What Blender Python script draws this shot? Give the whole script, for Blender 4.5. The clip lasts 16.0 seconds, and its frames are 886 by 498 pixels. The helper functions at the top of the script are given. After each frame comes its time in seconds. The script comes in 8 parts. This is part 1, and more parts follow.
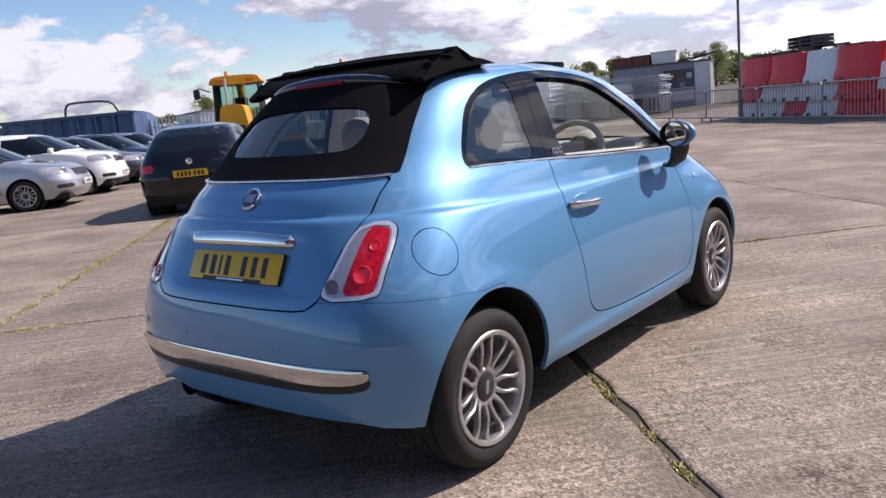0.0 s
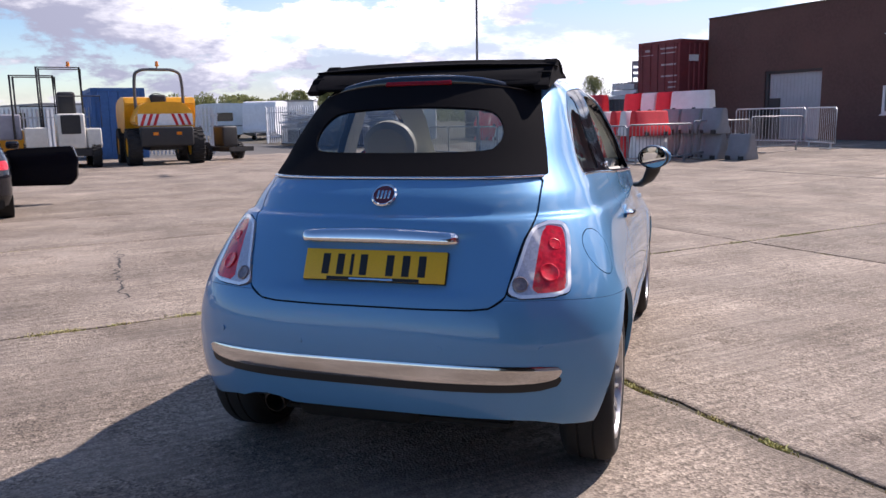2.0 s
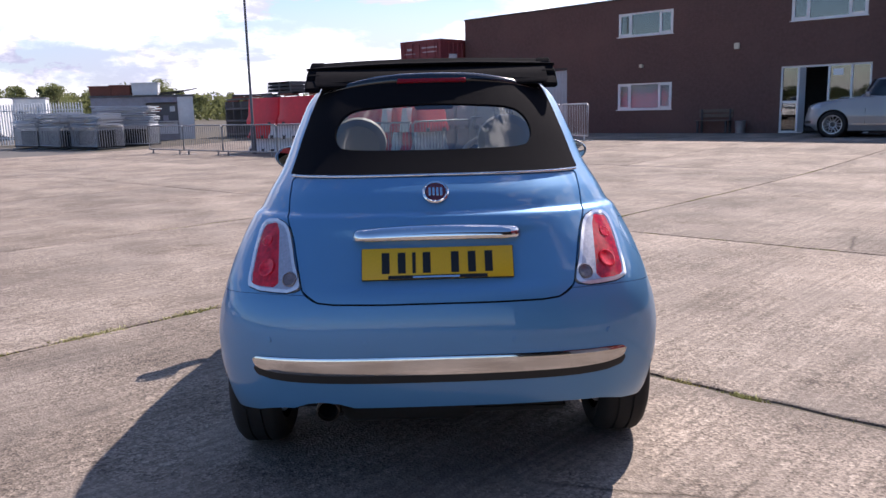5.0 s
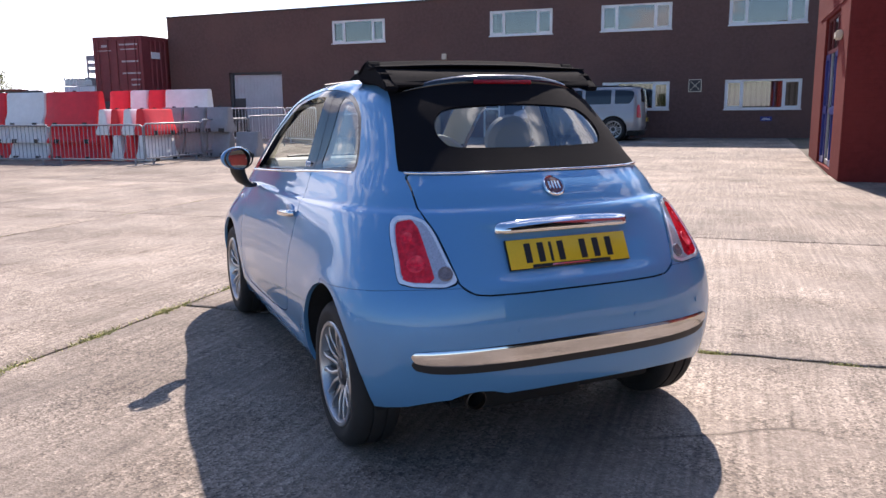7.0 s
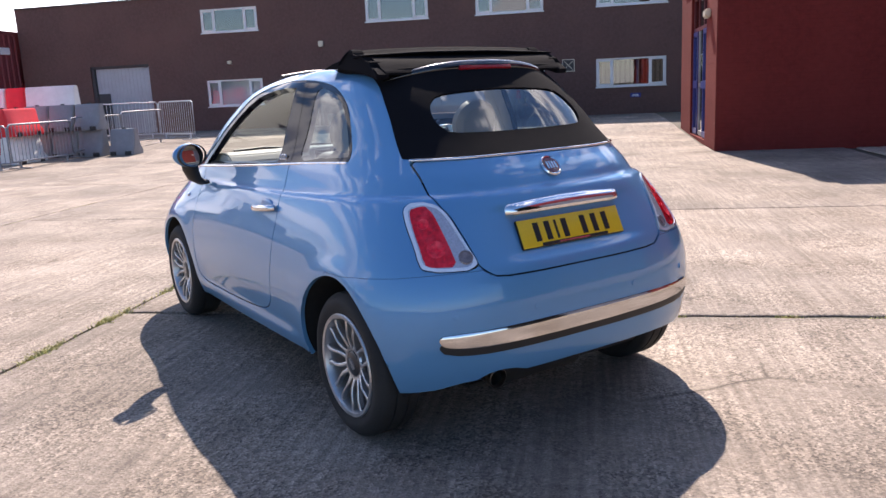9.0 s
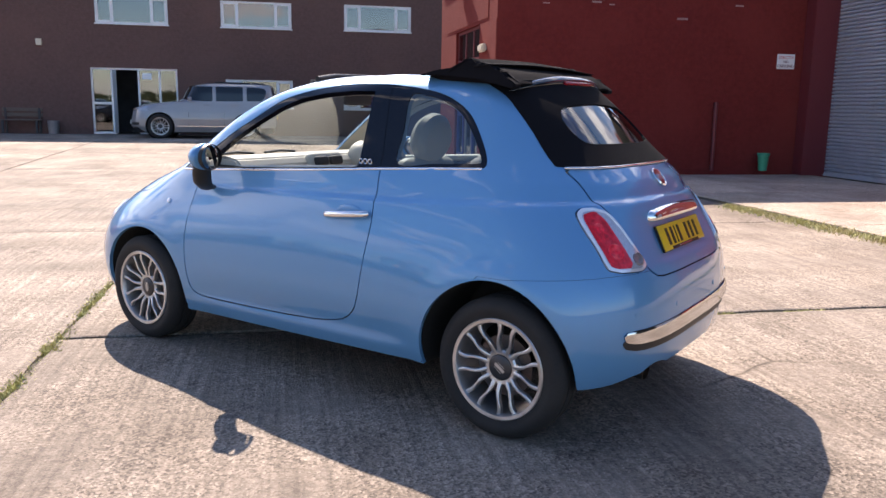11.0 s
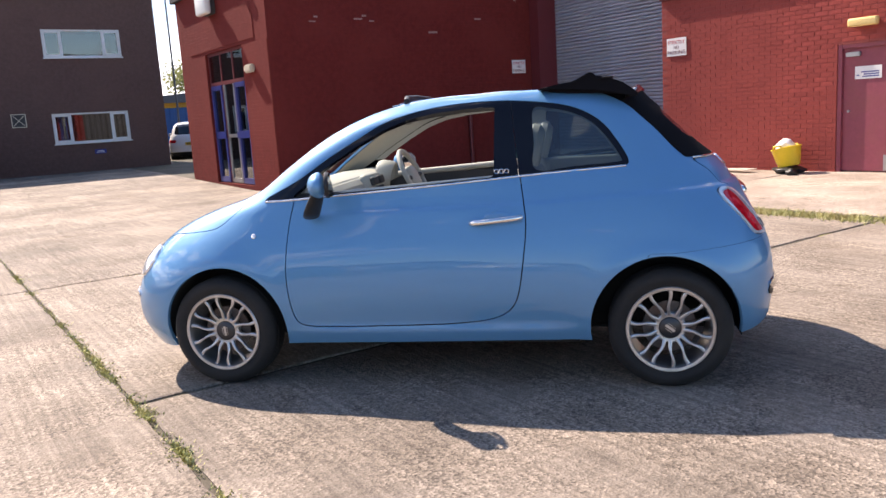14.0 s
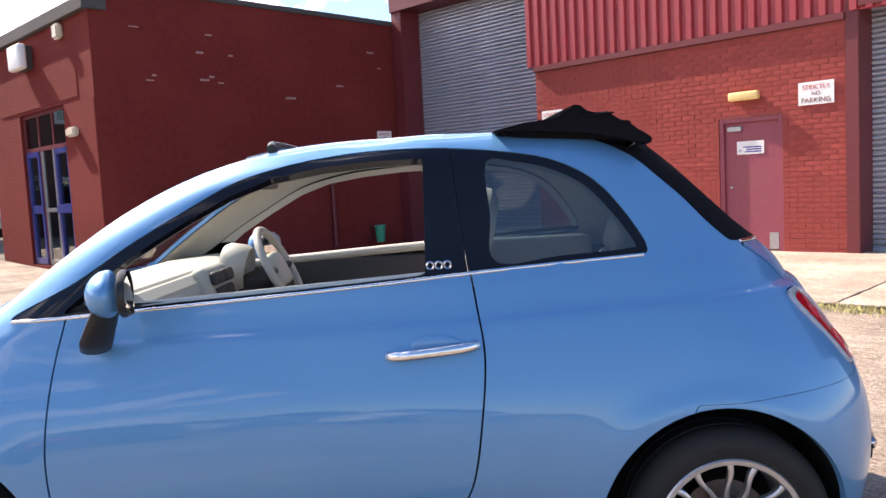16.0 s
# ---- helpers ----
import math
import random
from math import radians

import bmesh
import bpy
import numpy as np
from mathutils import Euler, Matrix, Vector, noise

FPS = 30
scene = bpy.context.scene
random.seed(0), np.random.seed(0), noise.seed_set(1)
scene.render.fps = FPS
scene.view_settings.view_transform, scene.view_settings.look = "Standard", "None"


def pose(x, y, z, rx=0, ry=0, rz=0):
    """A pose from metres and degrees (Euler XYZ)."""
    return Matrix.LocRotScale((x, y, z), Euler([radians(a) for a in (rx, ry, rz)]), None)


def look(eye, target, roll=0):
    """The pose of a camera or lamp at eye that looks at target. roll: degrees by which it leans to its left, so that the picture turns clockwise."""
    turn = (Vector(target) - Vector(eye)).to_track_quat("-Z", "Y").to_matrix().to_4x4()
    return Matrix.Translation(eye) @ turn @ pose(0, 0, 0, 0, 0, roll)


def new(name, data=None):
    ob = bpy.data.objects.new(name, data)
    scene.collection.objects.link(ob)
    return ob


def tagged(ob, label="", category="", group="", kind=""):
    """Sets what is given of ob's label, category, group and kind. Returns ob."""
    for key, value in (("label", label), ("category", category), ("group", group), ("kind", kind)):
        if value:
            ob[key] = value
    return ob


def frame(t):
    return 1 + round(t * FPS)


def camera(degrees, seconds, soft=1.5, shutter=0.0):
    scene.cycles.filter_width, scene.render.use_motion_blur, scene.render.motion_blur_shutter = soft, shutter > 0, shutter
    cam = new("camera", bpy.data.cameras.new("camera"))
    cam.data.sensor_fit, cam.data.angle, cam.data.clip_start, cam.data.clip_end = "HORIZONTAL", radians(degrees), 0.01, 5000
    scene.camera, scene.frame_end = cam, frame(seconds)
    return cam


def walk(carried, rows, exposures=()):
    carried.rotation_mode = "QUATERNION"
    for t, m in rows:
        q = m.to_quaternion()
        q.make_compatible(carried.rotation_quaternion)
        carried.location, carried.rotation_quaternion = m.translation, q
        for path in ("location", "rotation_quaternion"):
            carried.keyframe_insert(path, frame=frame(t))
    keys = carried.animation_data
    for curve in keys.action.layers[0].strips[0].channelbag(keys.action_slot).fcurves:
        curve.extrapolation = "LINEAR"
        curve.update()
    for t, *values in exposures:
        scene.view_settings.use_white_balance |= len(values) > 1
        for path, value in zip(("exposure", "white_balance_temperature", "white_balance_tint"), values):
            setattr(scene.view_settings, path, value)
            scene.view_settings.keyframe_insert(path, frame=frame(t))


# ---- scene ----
# ---- camera and its walk ----
cam = camera(58.9, 16.0)
PATH = [
    (0, (2.382, -2.156, 1.295), (1.138, -0.631, 0.939), -5.5),
    (0.5, (2.171, -2.284, 1.248), (0.989, -0.707, 0.905), -3.2),
    (1, (1.791, -2.563, 1.29), (0.801, -0.855, 0.971), -2.2),
    (1.5, (1.405, -2.703, 1.288), (0.573, -0.913, 0.967), -1.0),
    (2, (1.013, -2.911, 1.291), (0.429, -1.027, 0.961), -1.1),
    (2.5, (0.695, -2.976, 1.286), (0.343, -1.036, 0.948), -0.7),
    (3, (0.449, -3.027, 1.304), (0.191, -1.077, 0.941), -1.2),
    (3.5, (0.335, -3.111, 1.309), (0.168, -1.151, 0.949), -1.9),
    (4, (0.315, -3.121, 1.311), (0.141, -1.158, 0.969), -2.3),
    (4.2, (0.306, -3.114, 1.312), (0.142, -1.152, 0.959), -2.3),
    (6.3, (-1.129, -3.063, 1.313), (-0.565, -1.174, 0.977), -0.3),
    (6.5, (-1.298, -3.038, 1.334), (-0.665, -1.174, 0.982), -0.3),
    (7, (-1.612, -2.89, 1.321), (-0.807, -1.094, 0.967), -0.6),
    (7.5, (-1.883, -2.805, 1.337), (-0.934, -1.083, 0.97), -1.8),
    (8, (-2.04, -2.765, 1.346), (-0.96, -1.125, 0.971), -2.7),
    (8.5, (-2.061, -2.722, 1.342), (-0.973, -1.088, 0.959), -3.2),
    (9, (-2.072, -2.686, 1.337), (-0.997, -1.047, 0.94), -2.7),
    (9.2, (-2.111, -2.638, 1.327), (-0.995, -1.026, 0.936), -2.0),
    (11.3, (-3.555, -1.244, 1.304), (-1.886, -0.208, 0.932), 0.7),
    (11.5, (-3.656, -1.064, 1.294), (-1.959, -0.077, 0.912), 0.5),
    (12, (-3.963, -0.649, 1.29), (-2.169, 0.155, 0.921), 0.5),
    (12.5, (-4.167, -0.301, 1.297), (-2.308, 0.297, 0.866), 1.6),
    (13, (-4.29, 0.069, 1.334), (-2.383, 0.541, 0.959), -1.2),
    (13.5, (-4.457, 0.264, 1.341), (-2.528, 0.645, 0.971), -3.3),
    (14, (-4.52, 0.295, 1.361), (-2.591, 0.699, 1.023), -3.6),
    (14.5, (-4.421, 0.324, 1.349), (-2.475, 0.692, 1.068), -4.4),
    (15, (-4.005, 0.418, 1.343), (-2.038, 0.705, 1.116), -4.3),
    (15.5, (-3.52, 0.577, 1.322), (-1.539, 0.784, 1.146), -3.7),
    (16, (-2.923, 0.733, 1.302), (-0.93, 0.765, 1.135), -3.0),
]
walk(cam, [(r[0], look(*r[1:])) for r in PATH],
     exposures=[(0.0, 0.26, 6450, 21), (0.5, 0.28, 6430, 21), (1.0, 0.26, 6400, 21), (1.5, 0.31, 6400, 21), (3.2, 0.50, 6330, 22), (4.0, 0.49, 6320, 22), (6.5, 0.60, 6400, 22), (7.0, 0.89, 6460, 20),
                (9.0, 1.00, 6620, 20), (11.5, 1.19, 6980, 20), (12.5, 1.07, 7060, 20), (14.4, 1.15, 7010, 19), (16.0, 1.40, 7080, 20)])

# ---- world, sun, exposure ----
SUN_DIR = Vector((0.573, 0.815, 1.0)).normalized()
world = bpy.data.worlds.new("world")
scene.world = world
world.use_nodes = True
wn, wl = world.node_tree.nodes, world.node_tree.links
sky = wn.new("ShaderNodeTexSky")
sky.sky_type = "NISHITA"
sky.sun_disc = False
sky.sun_elevation = math.asin(SUN_DIR.z)
sky.sun_rotation = math.atan2(SUN_DIR.x, SUN_DIR.y)
sky.air_density, sky.dust_density, sky.ozone_density = 1.0, 0.15, 2.5


def wnode(kind, **values):
    n = wn.new(kind)
    for k, v in values.items():
        n.inputs[k].default_value = v
    return n


def wmath(op, a, b=None, c=None):
    n = wn.new("ShaderNodeMath")
    n.operation = op
    for i, v in enumerate((a, b, c)):
        if v is None:
            continue
        if isinstance(v, (int, float)):
            n.inputs[i].default_value = v
        else:
            wl.new(v, n.inputs[i])
    return n.outputs[0]


def wrange(v, a, b, c, d):
    n = wnode("ShaderNodeMapRange")
    n.interpolation_type = "SMOOTHSTEP"
    for i, k in enumerate((a, b, c, d)):
        n.inputs[i + 1].default_value = k
    wl.new(v, n.inputs[0])
    return n.outputs[0]


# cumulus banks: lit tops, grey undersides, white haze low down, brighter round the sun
wcoord = wn.new("ShaderNodeTexCoord")
wsep = wn.new("ShaderNodeSeparateXYZ")
wl.new(wcoord.outputs["Generated"], wsep.inputs[0])


def puffs(lift):
    mp = wn.new("ShaderNodeMapping")
    mp.inputs["Scale"].default_value = (1.0, 1.0, 2.7)
    mp.inputs["Location"].default_value = (7.9, 3.1, 0.35 + lift)
    wl.new(wcoord.outputs["Generated"], mp.inputs[0])
    n = wnode("ShaderNodeTexNoise", Scale=3.4, Detail=12.0, Roughness=0.62, Distortion=0.1)
    wl.new(mp.outputs[0], n.inputs["Vector"])
    return n.outputs["Fac"]


dens, above = puffs(0.0), puffs(0.14)
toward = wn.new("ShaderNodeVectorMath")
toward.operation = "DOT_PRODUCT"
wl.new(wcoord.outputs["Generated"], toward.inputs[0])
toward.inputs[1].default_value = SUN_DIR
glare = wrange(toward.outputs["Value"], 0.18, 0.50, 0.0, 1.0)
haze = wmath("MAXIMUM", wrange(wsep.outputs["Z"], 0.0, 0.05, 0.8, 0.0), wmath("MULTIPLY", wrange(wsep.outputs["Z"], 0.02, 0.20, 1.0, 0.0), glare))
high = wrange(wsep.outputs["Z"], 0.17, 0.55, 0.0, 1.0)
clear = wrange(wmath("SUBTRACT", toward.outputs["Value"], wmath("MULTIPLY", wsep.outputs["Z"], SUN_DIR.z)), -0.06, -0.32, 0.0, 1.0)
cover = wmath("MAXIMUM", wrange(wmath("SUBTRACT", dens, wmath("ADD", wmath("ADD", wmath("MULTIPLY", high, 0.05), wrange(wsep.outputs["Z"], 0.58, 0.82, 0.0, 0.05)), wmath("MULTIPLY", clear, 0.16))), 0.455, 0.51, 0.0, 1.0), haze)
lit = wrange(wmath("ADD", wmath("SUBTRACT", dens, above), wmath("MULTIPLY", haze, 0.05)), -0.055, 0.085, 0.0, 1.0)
tone = wn.new("ShaderNodeMix")
tone.data_type = "RGBA"
wl.new(lit, tone.inputs["Factor"])
tone.inputs["A"].default_value = (0.36, 0.385, 0.48, 1)
tone.inputs["B"].default_value = (0.80, 0.82, 0.85, 1)
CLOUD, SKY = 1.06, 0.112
wsky = wn.new("ShaderNodeVectorMath")
wsky.operation = "SCALE"
wsat = wnode("ShaderNodeHueSaturation", Saturation=1.15)
wl.new(sky.outputs[0], wsat.inputs["Color"])
wl.new(wsat.outputs[0], wsky.inputs[0])
wsky.inputs["Scale"].default_value = SKY
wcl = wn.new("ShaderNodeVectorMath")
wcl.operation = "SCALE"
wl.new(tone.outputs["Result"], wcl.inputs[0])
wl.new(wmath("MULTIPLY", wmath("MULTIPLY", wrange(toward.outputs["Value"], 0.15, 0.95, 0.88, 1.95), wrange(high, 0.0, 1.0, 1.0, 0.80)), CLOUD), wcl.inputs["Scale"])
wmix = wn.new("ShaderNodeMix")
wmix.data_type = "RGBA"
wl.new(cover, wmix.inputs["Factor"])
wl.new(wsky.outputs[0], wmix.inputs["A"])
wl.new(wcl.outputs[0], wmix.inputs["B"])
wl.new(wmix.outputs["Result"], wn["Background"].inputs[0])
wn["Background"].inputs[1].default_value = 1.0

sun = new("sun", bpy.data.lights.new("sun", "SUN"))
sun.data.energy = 5.0
sun.data.angle = radians(0.53)
sun.data.color = (1.0, 0.925, 0.81)
sun.matrix_world = look(SUN_DIR * 50, (0, 0, 0))

# ---- materials ----
def material(name, color, rough=0.5, metal=0.0, vary=0.12, grain=40.0, bump=0.0, bump_scale=None, coat=0.0, second=None,
             stain=1.2, spec=0.5, trans=0.0, ior=1.45, rvary=0.1, stretch=(1, 1, 1), random_piece=0.0, amount=0.5):
    """A node material: two scales of colour noise, roughness noise, fine relief. second: the colour of stains and wear."""
    m = bpy.data.materials.new(name)
    m.use_nodes = True
    nodes, links = m.node_tree.nodes, m.node_tree.links
    b = nodes["Principled BSDF"]
    b.inputs["Metallic"].default_value = metal
    b.inputs["Specular IOR Level"].default_value = spec
    b.inputs["IOR"].default_value = ior
    b.inputs["Transmission Weight"].default_value = trans
    b.inputs["Coat Weight"].default_value = coat
    b.inputs["Coat Roughness"].default_value = 0.03
    tc = nodes.new("ShaderNodeTexCoord")
    mp = nodes.new("ShaderNodeMapping")
    mp.inputs["Scale"].default_value = stretch
    links.new(tc.outputs["Object"], mp.inputs[0])
    fine = nodes.new("ShaderNodeTexNoise")
    fine.inputs["Scale"].default_value, fine.inputs["Detail"].default_value, fine.inputs["Roughness"].default_value = grain, 6, 0.65
    links.new(mp.outputs[0], fine.inputs["Vector"])
    wide = nodes.new("ShaderNodeTexNoise")
    wide.inputs["Scale"].default_value, wide.inputs["Detail"].default_value = stain, 7
    links.new(mp.outputs[0], wide.inputs["Vector"])
    ramp = nodes.new("ShaderNodeValToRGB")
    ramp.color_ramp.elements[0].position, ramp.color_ramp.elements[1].position = 0.3, 0.7
    lo = [c * (1 - vary) for c in color]
    hi = [min(1, c * (1 + vary)) for c in color]
    ramp.color_ramp.elements[0].color, ramp.color_ramp.elements[1].color = (*lo, 1), (*hi, 1)
    links.new(fine.outputs["Fac"], ramp.inputs[0])
    out = ramp.outputs[0]
    if second:
        r2 = nodes.new("ShaderNodeValToRGB")
        r2.color_ramp.elements[0].position, r2.color_ramp.elements[1].position = 0.45, 0.68
        r2.color_ramp.elements[0].color, r2.color_ramp.elements[1].color = (0, 0, 0, 1), (amount, amount, amount, 1)
        links.new(wide.outputs["Fac"], r2.inputs[0])
        mx = nodes.new("ShaderNodeMix")
        mx.data_type = "RGBA"
        links.new(r2.outputs[0], mx.inputs["Factor"])
        links.new(out, mx.inputs["A"])
        mx.inputs["B"].default_value = (*second, 1)
        out = mx.outputs["Result"]
    if random_piece:
        oi = nodes.new("ShaderNodeObjectInfo")
        hsv = nodes.new("ShaderNodeHueSaturation")
        mr = nodes.new("ShaderNodeMapRange")
        mr.inputs["To Min"].default_value, mr.inputs["To Max"].default_value = 1 - random_piece, 1 + random_piece
        links.new(oi.outputs["Random"], mr.inputs[0])
        links.new(mr.outputs[0], hsv.inputs["Value"])
        links.new(out, hsv.inputs["Color"])
        out = hsv.outputs[0]
    links.new(out, b.inputs["Base Color"])
    mr = nodes.new("ShaderNodeMapRange")
    mr.inputs["To Min"].default_value, mr.inputs["To Max"].default_value = max(0, rough * (1 - rvary)), min(1, rough * (1 + rvary))
    links.new(wide.outputs["Fac"], mr.inputs[0])
    links.new(mr.outputs[0], b.inputs["Roughness"])
    if bump:
        bn = nodes.new("ShaderNodeBump")
        bn.inputs["Distance"].default_value = bump
        bn.inputs["Strength"].default_value = 1.0
        src = fine
        if bump_scale:
            src = nodes.new("ShaderNodeTexNoise")
            src.inputs["Scale"].default_value, src.inputs["Detail"].default_value = bump_scale, 5
            links.new(mp.outputs[0], src.inputs["Vector"])
        links.new(src.outputs["Fac"], bn.inputs["Height"])
        links.new(bn.outputs[0], b.inputs["Normal"])
    return m


def glass(name, tint=(1, 1, 1), rough=0.0, least=0.07):
    """Thin pane: mostly see-through, with a real mirror share."""
    m = bpy.data.materials.new(name)
    m.use_nodes = True
    nodes, links = m.node_tree.nodes, m.node_tree.links
    nodes.remove(nodes["Principled BSDF"])
    tr = nodes.new("ShaderNodeBsdfTransparent")
    tr.inputs[0].default_value = (*tint, 1)
    gl = nodes.new("ShaderNodeBsdfGlossy")
    gl.inputs["Roughness"].default_value = rough
    fr = nodes.new("ShaderNodeLayerWeight")
    fr.inputs["Blend"].default_value = 0.5
    pw = nodes.new("ShaderNodeMath")
    pw.operation = "POWER"
    links.new(fr.outputs["Facing"], pw.inputs[0])
    pw.inputs[1].default_value = 4.0
    mr = nodes.new("ShaderNodeMapRange")
    mr.inputs["To Min"].default_value, mr.inputs["To Max"].default_value = least, 0.9
    links.new(pw.outputs[0], mr.inputs[0])
    mx = nodes.new("ShaderNodeMixShader")
    links.new(mr.outputs[0], mx.inputs[0])
    links.new(tr.outputs[0], mx.inputs[1])
    links.new(gl.outputs[0], mx.inputs[2])
    links.new(mx.outputs[0], nodes["Material Output"].inputs[0])
    return m


PAINT = material("light blue car paint", (0.096, 0.267, 0.480), rough=0.42, metal=0.27, vary=0.03, grain=900, coat=1.0, spec=0.25, second=(0.098, 0.272, 0.486), amount=0.3)
FABRIC = material("black roof fabric", (0.0075, 0.0075, 0.0095), rough=0.93, vary=0.25, grain=700, bump=0.0006, second=(0.011, 0.0105, 0.014), spec=0.07)
GLOSS_BLACK = material("gloss black trim", (0.006, 0.006, 0.010), rough=0.06, vary=0.1, spec=0.35)
BLACK_PLASTIC = material("black plastic", (0.014, 0.014, 0.015), rough=0.45, vary=0.2, grain=300, bump=0.0003, second=(0.03, 0.029, 0.028))
UNDER = material("underbody black", (0.01, 0.01, 0.01), rough=0.85, vary=0.3, second=(0.03, 0.026, 0.022))
CHROME = material("chrome", (0.78, 0.78, 0.79), rough=0.06, metal=1.0, vary=0.02, second=(0.62, 0.61, 0.6), stain=6)
SATIN = material("polished bumper bar", (0.66, 0.66, 0.67), rough=0.09, metal=1.0, vary=0.04, second=(0.5, 0.46, 0.42), stain=5)
ALLOY = material("silver alloy", (0.55, 0.55, 0.56), rough=0.34, metal=0.85, vary=0.06, second=(0.30, 0.28, 0.26), stain=9)
RUBBER = material("tyre rubber", (0.013, 0.0125, 0.013), rough=0.8, vary=0.2, grain=90, second=(0.032, 0.029, 0.027), stain=5, bump=0.0006)
LENS_RED = material("red lamp lens", (0.56, 0.005, 0.014), rough=0.12, vary=0.45, grain=55, coat=0.7, second=(0.74, 0.03, 0.05), stain=16, amount=0.9, spec=0.3)
LENS_BRIGHT = material("bright red reflector", (0.74, 0.010, 0.028), rough=0.25, vary=0.4, grain=70, coat=0.4, spec=0.3, second=(0.95, 0.10, 0.12), stain=30)
LENS_CLEAR = material("clear lamp lens", (0.90, 0.90, 0.92), rough=0.06, metal=0.5, vary=0.1, grain=50, coat=1.0)
LENS_DARK = material("dark lamp lens", (0.16, 0.13, 0.14), rough=0.1, vary=0.3, grain=80, coat=1.0)
PLATE_YELLOW = material("reflective yellow plate", (0.68, 0.42, 0.012), rough=0.35, vary=0.06, grain=200)
PLATE_BLACK = material("plate lettering black", (0.01, 0.01, 0.01), rough=0.4, vary=0.1)
PAINT.node_tree.nodes["Principled BSDF"].inputs["Coat Roughness"].default_value = 0.022
PAINT.node_tree.nodes["Principled BSDF"].inputs["Coat IOR"].default_value = 1.48
IVORY = material("ivory interior", (0.45, 0.43, 0.375), rough=0.55, vary=0.06, grain=200, bump=0.0004, second=(0.39, 0.37, 0.32))
GREY_TRIM = material("dark interior trim", (0.035, 0.034, 0.036), rough=0.6, vary=0.15, grain=200)
SEAT_FAB = material("grey ivory seat cloth", (0.36, 0.34, 0.32), rough=0.85, vary=0.1, grain=400, bump=0.0005)
GLASS = glass("car glass", (0.80, 0.86, 0.84))
GLASS_SIDE = glass("tinted side glass", (0.34, 0.42, 0.44), 0.0, 0.11)
GLASS_REAR = glass("soft top window", (0.60, 0.64, 0.64), 0.02, 0.13)
MIRROR = material("mirror glass", (0.55, 0.54, 0.54), rough=0.02, metal=1.0, vary=0.01)
BADGE_RED = material("badge dark red enamel", (0.10, 0.012, 0.018), rough=0.15, vary=0.1, coat=1.0)

# ---- mesh helpers ----
def part(name, data, mat, parent=None, label=""):
    """Links a mesh or a bmesh as one object, under a thing or a part."""
    if isinstance(data, bmesh.types.BMesh):
        me = bpy.data.meshes.new(name)
        data.to_mesh(me)
        data.free()
        data = me
    if mat is not None and not data.materials:
        data.materials.append(mat)
    ob = new(name, data)
    if parent is not None:
        ob.parent = parent
    if label:
        ob["label"] = label
    return ob


def thing(name, label, category, group="", kind="", m=None):
    ob = tagged(new(name), label, category, group, kind)
    if m is not None:
        ob.matrix_basis = m
    return ob


def smooth(me, angle=None):
    me.shade_smooth()
    if angle is not None:
        me.set_sharp_from_angle(angle=radians(angle))
    return me


def to_mesh(bm, name="mesh", angle=35):
    me = bpy.data.meshes.new(name)
    bmesh.ops.recalc_face_normals(bm, faces=bm.faces)
    bm.to_mesh(me)
    bm.free()
    return smooth(me, angle)


def add_box(bm, x0, x1, y0, y1, z0, z1, m=None):
    t = Matrix.LocRotScale(((x0 + x1) / 2, (y0 + y1) / 2, (z0 + z1) / 2), None, (x1 - x0, y1 - y0, z1 - z0))
    return bmesh.ops.create_cube(bm, size=1, matrix=(m @ t) if m is not None else t)["verts"]


def boxes(items, bevel=0.0, m=None):
    """One mesh of boxes (x0, x1, y0, y1, z0, z1), with eased edges."""
    bm = bmesh.new()
    for it in items:
        add_box(bm, *it, m=m)
    if bevel:
        bmesh.ops.bevel(bm, geom=bm.edges[:], offset=bevel, segments=2, affect="EDGES", clamp_overlap=True)
    return to_mesh(bm, "boxes", 30)


def rbox(sx, sy, sz, r, m=None, seg=4):
    bm = bmesh.new()
    bmesh.ops.create_cube(bm, size=1, matrix=Matrix.Diagonal((sx, sy, sz, 1)))
    bmesh.ops.bevel(bm, geom=bm.edges[:], offset=r, segments=seg, affect="EDGES", profile=0.5, clamp_overlap=True)
    if m is not None:
        bm.transform(m)
    return to_mesh(bm, "rbox", 50)


def lathe(profile, seg=48, axis="X", m=None, angle=35, caps=False):
    """Turns (radius, along) pairs round an axis."""
    bm = bmesh.new()
    rings = []
    for r, a in profile:
        ring = []
        for i in range(seg):
            c, s = math.cos(2 * math.pi * i / seg), math.sin(2 * math.pi * i / seg)
            ring.append(bm.verts.new((a, r * c, r * s) if axis == "X" else ((r * c, r * s, a) if axis == "Z" else (r * c, a, r * s))))
        rings.append(ring)
    for a, b in zip(rings, rings[1:]):
        for i in range(seg):
            bm.faces.new((a[i], a[(i + 1) % seg], b[(i + 1) % seg], b[i]))
    for ring, r in ((rings[0], profile[0][0]), (rings[-1], profile[-1][0])):
        if caps and r > 1e-3:
            bm.faces.new(ring)
    bmesh.ops.remove_doubles(bm, verts=bm.verts[:], dist=1e-5)
    if m is not None:
        bm.transform(m)
    return to_mesh(bm, "lathe", angle)


